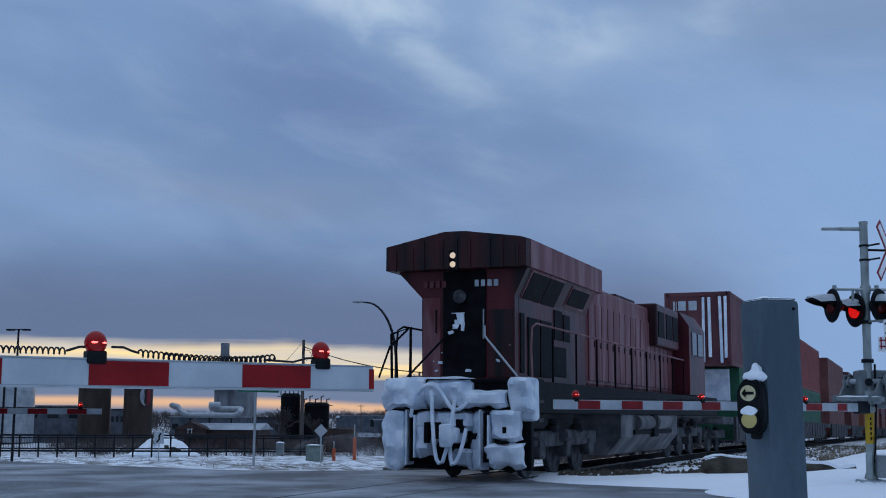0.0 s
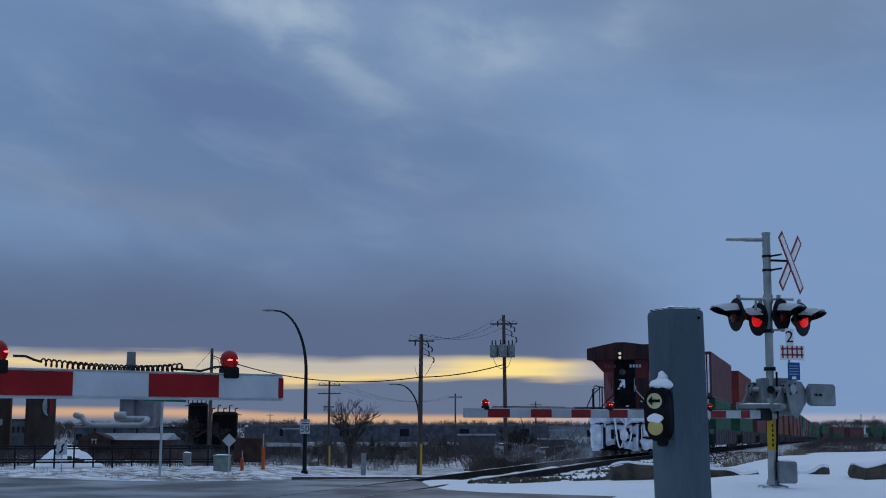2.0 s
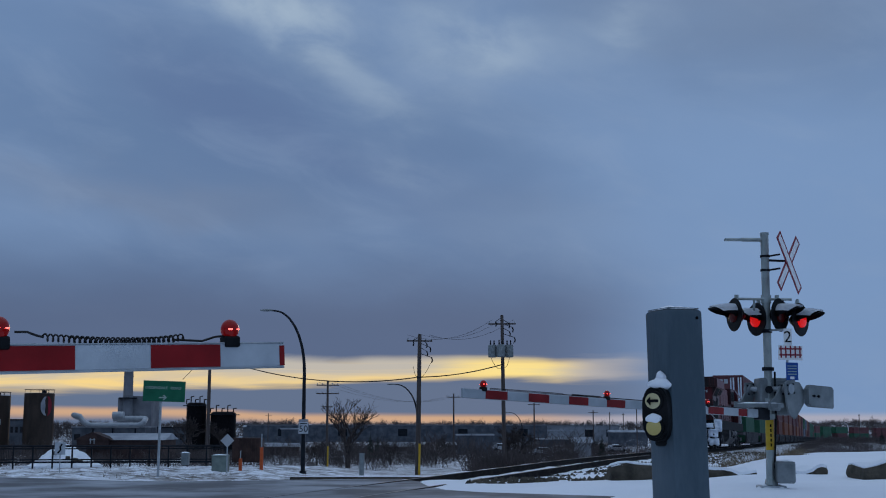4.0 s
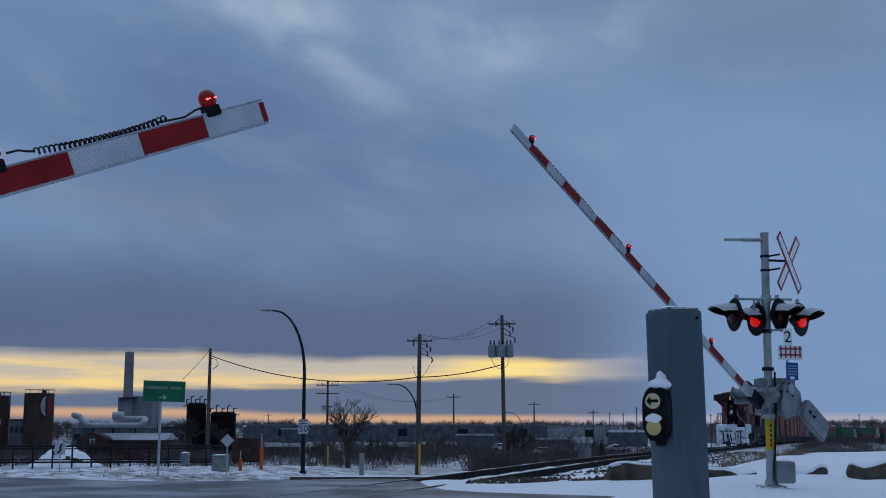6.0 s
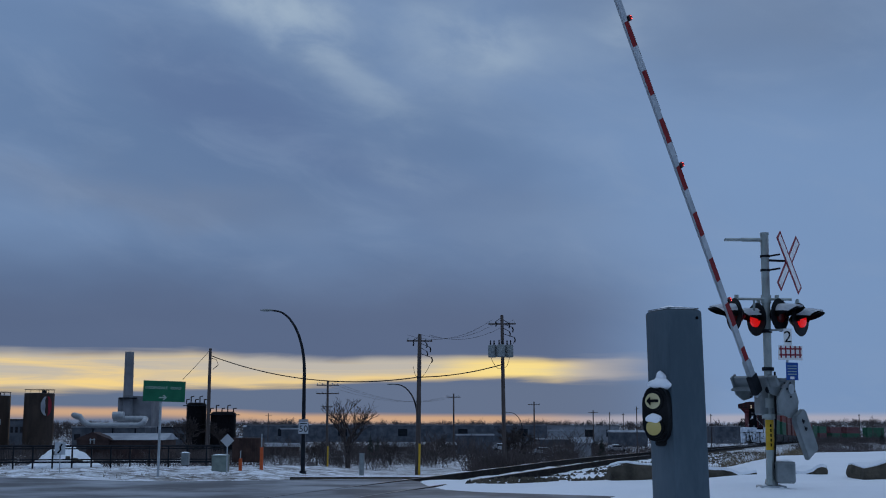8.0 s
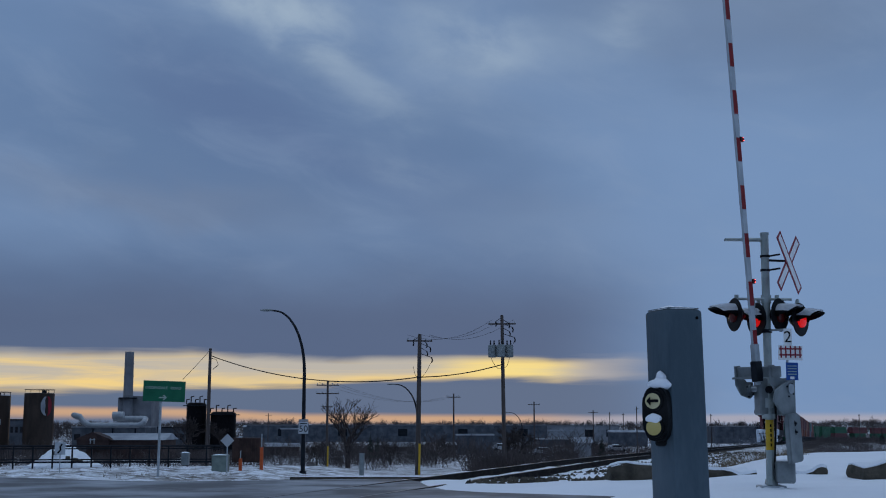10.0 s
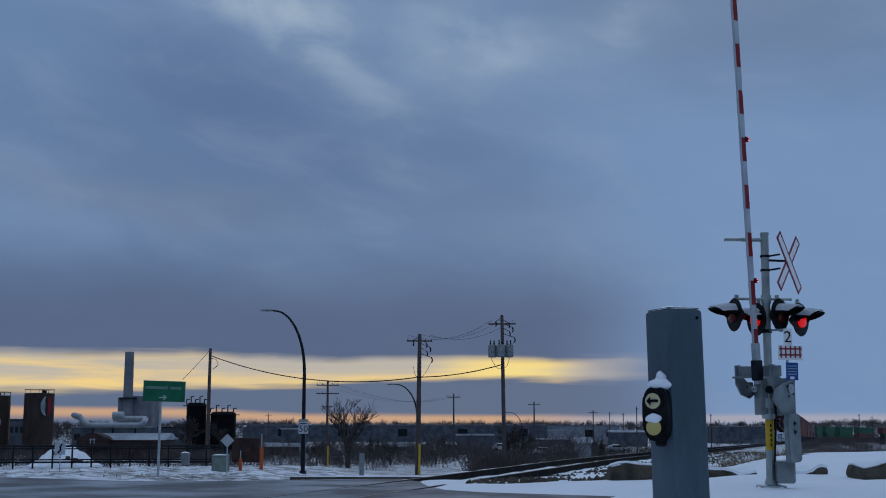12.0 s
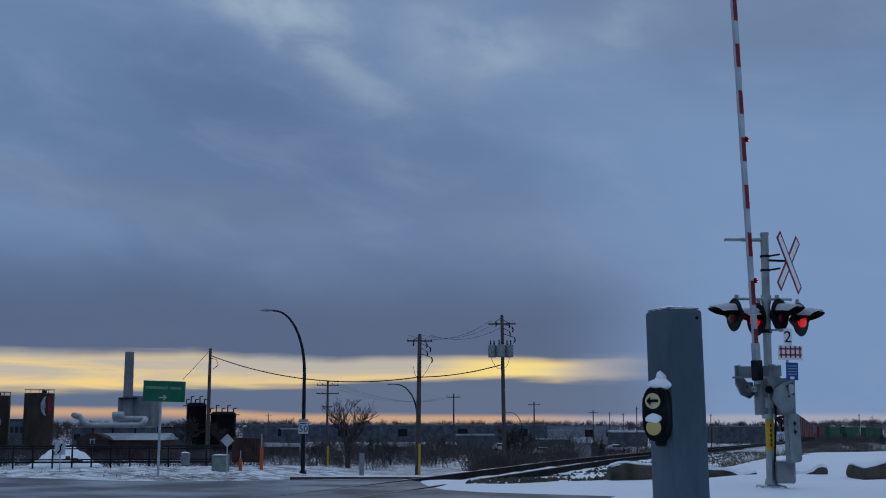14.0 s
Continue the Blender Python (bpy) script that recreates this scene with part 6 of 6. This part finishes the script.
snow_pile()
rnd = random.Random(11)
for x, y, w, z, wh, rh, m, lab in (
        (-40.10, 330, 9, -1.93, 2.2, 0.2, SIDING, "low grey building with a snowy flat roof"),
        (7.73, 300, 14, -3.69, 2.6, 0.3, SIDING, "grey flat-roofed building beside a street"),
        (35.82, 430, 30, -3.47, 3.0, 0.3, PALEWALL, "long pale warehouse with a flat snowy roof"),
        (60.06, 500, 34, -2.87, 3.4, 0.3, PALEWALL, "long pale warehouse with dark doors"),
        (21.51, 190, 2.9, -3.61, 2.3, 0.8, PALEWALL, "small white shed beside the line"),
        (29.60, 320, 16, -4.30, 2.0, 0.3, SIDING, "low grey building behind parked cars"),
        (63.02, 420, 20, -3.75, 2.8, 0.8, SIDING, "grey house with a snowy roof"),
        (121.10, 520, 40, -2.80, 3.6, 0.2, CONCRETE, "long grey wall-like warehouse"),
        (22.17, 560, 40, -3.11, 3.4, 0.3, SIDING, "wide grey warehouse with a snowy roof"),
        (-16.50, 560, 30, -2.86, 3.0, 1.2, PALEWALL, "pale house row with snowy roofs"),
        (-69.37, 480, 26, -2.27, 3.0, 0.8, SIDING, "grey house row with snowy roofs")):
    house(x, y, z, w * 0.62, 8, wh, rh, m, lab, windows=0)
for k in range(12):
    y = rnd.uniform(320, 620)
    x = rnd.uniform(-0.16, 0.16) * y
    if off_line(x, y) > -14:
        continue
    w = rnd.uniform(5, 12)
    house(x, y, height(x, y), w, rnd.uniform(6, 9), rnd.uniform(1.5, 2.7), rnd.choice((0.9, 1.3, 1.8)), rnd.choice((SIDING, SIDING, BRICK, CONCRETE)),
          "distant house in the snow under bare trees", rnd.choice((OLDSNOW, OLDSNOW, SIDING)), windows=0, turn=rnd.uniform(-20, 20))


def long_wall(x0, x1, y, z0, z1, wall_m, label, doors):
    """A long flat-roofed depot with wall panels, a parapet and dark doors."""
    d = thing("depot", pose((x0 + x1) / 2, y, z0), label, "building", "depots")
    w, h = (x1 - x0) / 2, z1 - z0
    part("wall", bbox(-w, w, 0, 14, -3, h), wall_m, d)
    part("parapet", bbox(-w - 0.2, w + 0.2, -0.2, 14.2, h, h + 0.3), CONCRETE, d)
    for k in range(int(w / 3)):
        x = -w + 6 * k + 3
        part("panel", bbox(x - 2.9, x + 2.9, -0.12, 0.02, -1, h - 0.3), wall_m, d)
    for k in range(doors):
        x = -w + 2 * w * (k + 0.6) / doors
        part("door", bbox(x - 1.6, x + 1.6, -0.2, -0.1, -1, h * 0.55), DARKPOLE, d, "dark loading door")


long_wall(-68.0, 36.0, 425, -1.3, 1.35, SIDING, "long low grey depot across the snowy field", 5)
long_wall(32.0, 62.0, 432, -1.6, 1.1, PALEWALL, "long pale depot with dark doors", 4)
long_wall(92.0, 122.0, 415, -1.7, 0.9, SIDING, "low grey depot beyond the line", 0)


def parked_car(x, y, z, turn, scale_len):
    c = thing("parked_car", pose(x, y, z, 0, 0, turn), "pale parked car dusted with snow", "car", "parked cars")
    bm = bmesh.new()
    prism(bm, [(-2.2, 0.35), (2.2, 0.35), (2.25, 0.85), (1.3, 0.98), (0.8, 1.45), (-1.2, 1.48), (-1.9, 1.0), (-2.25, 0.9)], "y", -0.85, 0.85)
    part("body", bm, CARPAINT, c)
    part("side_window", bbox(-1.3, 0.85, -0.88, -0.84, 1.02, 1.36, 0.02), GLASS, c)
    part("roof_snow", snowcap(bmesh.new(), -1.2, 0.8, -0.8, 0.8, 1.46, 0.12, x, 6), SNOW, c, smooth=True)
    for sx in (-1.4, 1.4):
        for sy in (-0.8, 0.8):
            part("wheel", rod(bmesh.new(), (sx, sy - 0.1, 0.32), (sx, sy + 0.1, 0.32), 0.32, n=14), RUBBER, c)


for x, y, z in ((18.84, 230, -4.21), (22.76, 240, -4.12), (36.62, 260, -4.21), (12.68, 262, -3.98)):
    parked_car(x, y, z, rnd.uniform(-25, 25), 1)


# ---- trees and brush ----
def twigs(verts, faces, rng, cx, cy, cz, rx, rz, n, size, slim=0.06):
    """Thin crossing slivers that fill a ragged crown."""
    for _ in range(n):
        while True:
            a, b, c = rng.uniform(-1, 1), rng.uniform(-1, 1), rng.uniform(-1, 1)
            if a * a + b * b + c * c < 1:
                break
        p = Vector((cx + a * rx, cy + b * rx, cz + c * rz))
        d = Vector((a * 0.8 + rng.uniform(-0.6, 0.6), b + rng.uniform(-0.6, 0.6), 0.7 + rng.uniform(-0.3, 0.7))).normalized()
        s = size * rng.uniform(0.5, 1.3)
        w = Vector((rng.uniform(-1, 1), rng.uniform(-1, 1), rng.uniform(-0.4, 0.4))).normalized() * s * slim
        i = len(verts)
        verts += [p - d * s - w, p - d * s + w, p + d * s, p - d * s * 0.8 + d.cross(w)]
        faces += [(i, i + 1, i + 2), (i + 1, i + 3, i + 2), (i + 3, i, i + 2)]


def stuff_mesh(name, verts, faces, material, label, category):
    me = bpy.data.meshes.new(name)
    me.from_pydata([tuple(v) for v in verts], [], faces)
    me.materials.append(material)
    return tagged(new(name, me), label, category, kind="stuff")


def bare_tree(x, y, z, h, seed, label, spread=0.55, trunk=0.05):
    rng = random.Random(seed)
    t = thing("bare_tree", pose(x, y, z), label, "tree", "bare trees")
    bm, bt = bmesh.new(), bmesh.new()

    def grow(p, d, length, r, depth):
        pts = [p]
        for k in range(3):
            d = (d + Vector((rng.uniform(-1, 1), rng.uniform(-1, 1), rng.uniform(-0.3, 0.6))) * 0.16).normalized()
            pts.append(pts[-1] + d * length / 3)
        tube(bm if depth < 3 else bt, pts if depth < 4 else pts[::3], [r, r * 0.9, r * 0.8, r * 0.68][:: 1 if depth < 4 else 3], 6 if depth < 2 else 3)
        if depth >= 6:
            return
        for _ in range(3 if depth < 5 else 2):
            nd = (d + Vector((rng.uniform(-1, 1), rng.uniform(-1, 1), rng.uniform(-0.35, 0.6))) * spread * 1.2).normalized()
            grow(pts[rng.choice((1, 2, 3, 3))], nd, length * rng.uniform(0.62, 0.84), max(0.021, r * 0.6), depth + 1)

    grow(Vector((0, 0, -0.3)), Vector((0.05, 0, 1)), h * 0.24, h * trunk, 0)
    part("trunk", bm, BARK, t, "dark trunk and limbs", smooth=True)
    part("crown", bt, BARK, t, "bare crown of fine twigs")


bare_tree(-10.77, 140.00, -3.85, 12.6, 3, "bare spreading winter tree with a fine twiggy crown", 0.75, 0.026)
bare_tree(6.22, 120.00, -1.94, 5.6, 8, "bare multi-stemmed tree beside a power pole", 0.85, 0.028)
bare_tree(7.50, 122.00, -1.99, 5.0, 9, "bare multi-stemmed tree in the brush", 0.9, 0.028)
bare_tree(-35.01, 170.00, -2.79, 8.6, 12, "bare tree beside black tanks", 0.85, 0.028)
bare_tree(-30.57, 170.00, -2.79, 8.2, 13, "bare bushy tree beside black tanks", 0.9, 0.028)
bare_tree(-1.15, 180.00, -4.33, 6.4, 15, "bare bushy tree in the brush", 0.9, 0.028)
bare_tree(-17.44, 170.00, -4.33, 5.2, 17, "bare bushy tree in the brush", 0.9, 0.028)
bare_tree(-7.54, 175.00, -4.49, 5.4, 19, "bare bushy tree in the brush", 0.9, 0.028)


def spruce(x, y, z, h, seed):
    rng = random.Random(seed)
    t = thing("spruce", pose(x, y, z), "dark green spruce tree", "tree", "spruces")
    part("trunk", rod(bmesh.new(), (0, 0, -0.5), (0, 0, h), h * 0.03, 0.02, 7), BARK, t)
    bm = bmesh.new()
    for k in range(170):
        u = rng.random() ** 0.8
        zz, rr = h * (0.06 + 0.92 * u), h * 0.27 * (1 - u) * rng.uniform(0.65, 1.15) + 0.05
        a = rng.uniform(0, math.tau)
        tip = Vector((math.cos(a) * rr, math.sin(a) * rr, zz - rr * 0.35))
        root = Vector((0, 0, zz))
        w = Vector((-math.sin(a), math.cos(a), 0)) * rr * 0.28
        v = [bm.verts.new(q) for q in (root, root.lerp(tip, 0.6) + w, tip, root.lerp(tip, 0.6) - w, root.lerp(tip, 0.5) + Vector((0, 0, -rr * 0.25)))]
        bm.faces.new((v[0], v[1], v[2])), bm.faces.new((v[0], v[2], v[3])), bm.faces.new((v[1], v[4], v[2])), bm.faces.new((v[4], v[3], v[2]))
    part("crown", bm, NEEDLE, t, "drooping dark needles")


for x, y, z, h in ((27.16, 210.00, -3.93, 3.6), (95.01, 420.00, -1.84, 4.2), (53.57, 150.00, -1.57, 2.4), (-11.24, 190.00, -3.78, 4.0), (-10.37, 195.00, -3.91, 3.4), (143.45, 480.00, -2.27, 4.6), (101.64, 420.00, 0.07, 3.2), (46.22, 500.00, -1.28, 4.2), (-65.31, 500.00, -1.28, 4.0)):
    spruce(x, y, z, h, int(x * 10))


def build_brush():
    rng = random.Random(21)
    v, f = [], []
    for _ in range(240):                          # low thicket across the dip beyond the line
        y = rng.uniform(128, 300)
        x = rng.uniform(-0.175, 0.13) * y
        if off_line(x, y) > -7:
            continue
        if noise.noise((x * 0.05, y * 0.03, 6.0)) < rng.uniform(-0.3, 0.25):
            continue
        h = rng.uniform(0.7, 2.4) if rng.random() < 0.8 else rng.uniform(2.4, 4.2)
        twigs(v, f, rng, x, y, height(x, y) + h * 0.55, h * rng.uniform(0.6, 1.1), h * 0.6, 230, h * 0.24, 0.045)
    for _ in range(110):                           # denser growth behind the fence and by the tanks
        y = rng.uniform(140, 240)
        x = rng.uniform(-0.40, -0.17) * y
        h = rng.uniform(0.9, 2.4)
        twigs(v, f, rng, x, y, height(x, y) + h * 0.5, h, h * 0.5, 110, h * 0.3)
    for _ in range(60):
        y = rng.uniform(100, 130)
        x = rng.uniform(0.02, 0.075) * y
        h = rng.uniform(0.8, 2.1)
        twigs(v, f, rng, x, y, height(x, y) + h * 0.5, h * 0.7, h * 0.6, 120, h * 0.3)
    for _ in range(420):                          # scattered trees between the houses
        y = rng.uniform(240, 470)
        x = rng.uniform(-0.40, 0.20) * y
        if off_line(x, y) > -9:
            continue
        h = rng.uniform(1.2, 4.2)
        twigs(v, f, rng, x, y, height(x, y) + h * 0.5, h * rng.uniform(0.5, 0.9), h * 0.55, 60, h * 0.28, 0.07)
    stuff_mesh("brush", v, f, TWIG, "leafless dark brush in the snow", "brush")
    v, f = [], []
    for _ in range(420):                          # brown bank on the outer side of the bend
        y = rng.uniform(60, 240)
        x = rng.uniform(0.285, 0.385) * y
        if off_line(x, y) < 4:
            continue
        h = rng.uniform(0.3, 0.9) * (0.5 + y / 240)
        twigs(v, f, rng, x, y, height(x, y) + h * 0.3, h * 1.4, h * 0.5, 110, h * 0.26)
    stuff_mesh("bank_brush", v, f, TWIG, "brown winter brush on a bank", "brush")
    v, f = [], []
    for _ in range(3600):                         # far woods along the horizon
        y = rng.uniform(650, 1500)
        x = rng.uniform(-0.44, 0.44) * y
        if rng.random() < 0.3:
            y, x = rng.uniform(420, 700), rng.uniform(-0.42, 0.42) * y
            h = rng.uniform(1.5, 4.5)
        else:
            h = rng.uniform(4, 9.0) * (0.75 + 0.5 * noise.noise((x * 0.02, y * 0.002, 0)))
        twigs(v, f, rng, x, y, height(x, y) + h * 0.5, h * rng.uniform(0.45, 0.8), h * 0.55, 34, h * 0.30, 0.11)
    stuff_mesh("far_woods", v, f, TWIG, "distant leafless woods along the horizon", "woods")
    v, f = [], []
    for _ in range(520):                          # tufts of dry grass beside the line
        y = rng.uniform(34, 90)
        u = rng.uniform(3.0, 7.5)
        x = T0.x + (y - T0.y) * SLOPE + u / math.cos(HEAD)
        z = height(x, y)
        for _ in range(9):
            p = Vector((x + rng.uniform(-0.2, 0.2), y + rng.uniform(-0.2, 0.2), z - 0.02))
            d = Vector((rng.uniform(-0.12, 0.12), rng.uniform(-0.12, 0.12), rng.uniform(0.15, 0.42)))
            i = len(v)
            v += [p, p + Vector((0.012, 0.0, 0)), p + Vector((0.0, 0.012, 0)), p + d]
            f += [(i, i + 1, i + 3), (i + 1, i + 2, i + 3), (i + 2, i, i + 3)]
    for _ in range(120):                          # and over the verge beyond the road
        y = rng.uniform(36, 84)
        x = rng.uniform(-0.40, -0.14) * y
        z = height(x, y)
        for _ in range(6):
            p = Vector((x + rng.uniform(-0.2, 0.2), y + rng.uniform(-0.2, 0.2), z - 0.02))
            d = Vector((rng.uniform(-0.1, 0.1), rng.uniform(-0.1, 0.1), rng.uniform(0.08, 0.22)))
            i = len(v)
            v += [p, p + Vector((0.012, 0.0, 0)), p + Vector((0.0, 0.012, 0)), p + d]
            f += [(i, i + 1, i + 3), (i + 1, i + 2, i + 3), (i + 2, i, i + 3)]
    stuff_mesh("dry_grass", v, f, GRASS, "tufts of dry yellow grass poking through snow", "grass")


build_brush()


def build_stones():
    """Loose ballast stones showing through the snow beside the rails."""
    rng = random.Random(33)
    v, f = [], []
    for _ in range(2600):
        y = 26 + 60 * rng.random() ** 1.7
        u = 1.2 + abs(rng.gauss(1.2, 0.9))
        if noise.noise((y * 0.5, u * 1.2, 3.0)) < -0.12:
            continue
        x = T0.x + (y - T0.y) * SLOPE + u / math.cos(HEAD)
        z = max(height(x, y), grade(y) - 0.24)
        r = rng.uniform(0.03, 0.085)
        i = len(v)
        v += [Vector((x + r * rng.uniform(0.7, 1.2) * a, y + r * rng.uniform(0.7, 1.2) * b, z + r * c * rng.uniform(0.6, 1.0))) for a, b, c in ((1, 0, 0), (0, 1, 0), (-1, 0, 0), (0, -1, 0), (0.1, 0.1, 1.1))]
        f += [(i, i + 1, i + 4), (i + 1, i + 2, i + 4), (i + 2, i + 3, i + 4), (i + 3, i, i + 4)]
    stuff_mesh("ballast_stones", v, f, STONE, "dark loose stones in thin snow beside the rails", "gravel")


build_stones()


def timber_edge(x0, x1, y):
    t = thing("timber_edge", pose(0, y, -0.20), "low dark timber edging with snow on top beside the rails", "timber")
    n = 1
    for k in range(n):
        a, b2 = x0 + (x1 - x0) * k / n + 0.02, x0 + (x1 - x0) * (k + 1) / n - 0.02
        part("timber", bbox(a, b2, -0.12, 0.12, -0.3, 0.075, 0.02), TIE, t)
        part("snow", snowcap(bmesh.new(), a, b2, -0.12, 0.12, 0.075, 0.03, k, 14), SNOW, t, "snow strip", smooth=True)


timber_edge(-4.1, 0.3, 33.0)


# ---- boulders on the snowy verge ----
def boulder(x, y, z, w, d, h, seed):
    t = thing("boulder", pose(x, y, z, 0, 0, 0), "dark landscaping boulder capped with snow", "boulder", "boulders")
    bm = bmesh.new()
    bmesh.ops.create_cube(bm, size=1, matrix=Matrix.Translation((0, 0, h * 0.42)) @ Matrix.Diagonal((w, d, h * 1.05, 1)))
    bmesh.ops.subdivide_edges(bm, edges=bm.edges[:], cuts=5, use_grid_fill=True)
    for v in bm.verts:
        v.co.x *= 1 - 0.10 * max(0, v.co.z / h - 0.5)
        v.co += noise.noise_vector(v.co * 2.2 + Vector((seed, 0, 0))) * 0.10 + noise.noise_vector(v.co * 7 + Vector((seed, 0, 0))) * 0.025
    cap = bm.copy()
    part("rock", bm, STONE, t, "rough brown-grey stone")
    bmesh.ops.delete(cap, geom=[f for f in cap.faces if f.normal.z < 0.35], context="FACES")
    bmesh.ops.delete(cap, geom=[v for v in cap.verts if not v.link_faces], context="VERTS")
    for v in cap.verts:
        v.co.z += 0.03 + 0.03 * noise.noise((v.co.x * 3, v.co.y * 3, seed))
    bmesh.ops.solidify(cap, geom=cap.faces[:], thickness=0.06)
    part("snow", cap, SNOW, t, "snow cap", smooth=True)


boulder(3.90, 25.40, 0.11, 0.92, 0.7, 0.33, 1)
boulder(5.76, 25.00, 0.10, 1.0, 0.7, 0.26, 2)
boulder(7.36, 25.00, 0.14, 0.74, 0.6, 0.24, 3)
boulder(8.47, 23.40, 0.06, 1.3, 0.8, 0.46, 4)


# ---- the crossing's other gate, beyond the line on the left ----
def third_gate():
    x, y, z = -9.34, 25.9, 1.30
    g = thing("crossing_gate_arm", pose(x - 5.92, y - 2.15, z, 0, 0, 20), "lowered red and white crossing gate arm across the road", "gate arm", "gate arms")
    gate_bar(g, 6.3, 7, 0.125, 0.045, STRIPE * 0.78)
    arm_lamp(g, 6.3 - 0.45, 0.065, 0.055)
    part("lamp_cable", tube(bmesh.new(), [(0.4, 0, 0.075), (5.8, 0, 0.075)], 0.009), RUBBER, g)
    part("root_beam", bbox(-0.2, 0.4, -0.04, 0.04, -0.07, 0.07, 0.01), GALV, g)
    m = thing("crossing_signal", pose(x - 6.2, y - 2.15, -0.2), "crossing signal mast beside the road", "crossing signal")
    part("mast", rod(bmesh.new(), (0, 0, 0), (0, 0, 4.4), 0.068, n=16), ALU, m, smooth=True)
    part("mechanism_case", bbox(-0.2, 0.3, 0.08, 0.4, 1.3, 1.9, 0.04), BOXGREY, m)


def twin_lamp():
    s = thing("street_lamp", pose(-26.15, 60, -1.6), "dark street lamp with two flat heads", "street lamp", "street lamps")
    part("pole", rod(bmesh.new(), (0, 0, 0), (0, 0, 7.15), 0.075, 0.05, 12), DARKPOLE, s, smooth=True)
    part("cross_arm", rod(bmesh.new(), (-0.5, 0, 7.12), (0.5, 0, 7.12), 0.035, n=8), DARKPOLE, s)
    for sx in (-1, 1):
        part("lamp_head", bbox(sx * 0.42 - 0.2, sx * 0.42 + 0.2, -0.12, 0.12, 7.06, 7.15, 0.02), DARKPOLE, s, "flat lamp head")


def pale_tank():
    t = thing("storage_tank", pose(-140.2, 318, -6), "wide pale metal storage tank of a plant", "tank")
    part("shell", lathe(bmesh.new(), [(6.6, 0), (6.6, 17.6), (5.8, 18.2), (0.6, 18.9)], 36), DUCT, t, smooth=True)
    for z in (4.5, 9.0, 13.5):
        part("hoop", lathe(bmesh.new(), [(6.58, z), (6.68, z + 0.1), (6.58, z + 0.2)], 36), DUCT, t)
    part("ladder", bbox(1.2, 1.7, -6.75, -6.5, 0, 17.8), DARKPOLE, t)


twin_lamp()
pale_tank()
third_gate()
third_gate()


# ---- what moves ----
def motions():
    for ob, s, up in MOVERS:
        walk(ob, [(t, on_line(s + SPEED * t) @ pose(0, 0, up)) for t in range(15)])
    far = [(0, -0.15), (3.2, -0.15), (3.8, 0.6), (4.6, 10.2), (5.3, 21.6), (5.5, 24.9), (6.0, 32.9), (6.5, 40.4), (7.0, 47.1), (7.5, 53.7), (8.0, 59.8),
           (8.8, 69.3), (9.6, 79.6), (10.2, 85.6), (10.6, 86.2), (14.0, 86.2)]
    walk(far_gate, [(t, arm_matrix(FAR_P, FAR_AZ, el, 0.75)) for t, el in far])
    near = [(0, 0.34), (3.2, 0.34), (3.7, 1.0), (4.5, 7.8), (5.3, 15.5), (5.5, 17.5), (6.0, 22.4), (6.5, 27.4), (7.0, 32.0), (7.5, 36.9), (8.2, 43.6),
            (9.2, 54.0), (10.2, 66.0), (11.2, 79.0), (11.8, 85.0), (12.2, 86.0), (14.0, 86.0)]
    walk(near_gate, [(t, arm_matrix(NEAR_P, NEAR_AZ, el, 0.0)) for t, el in near])


motions()
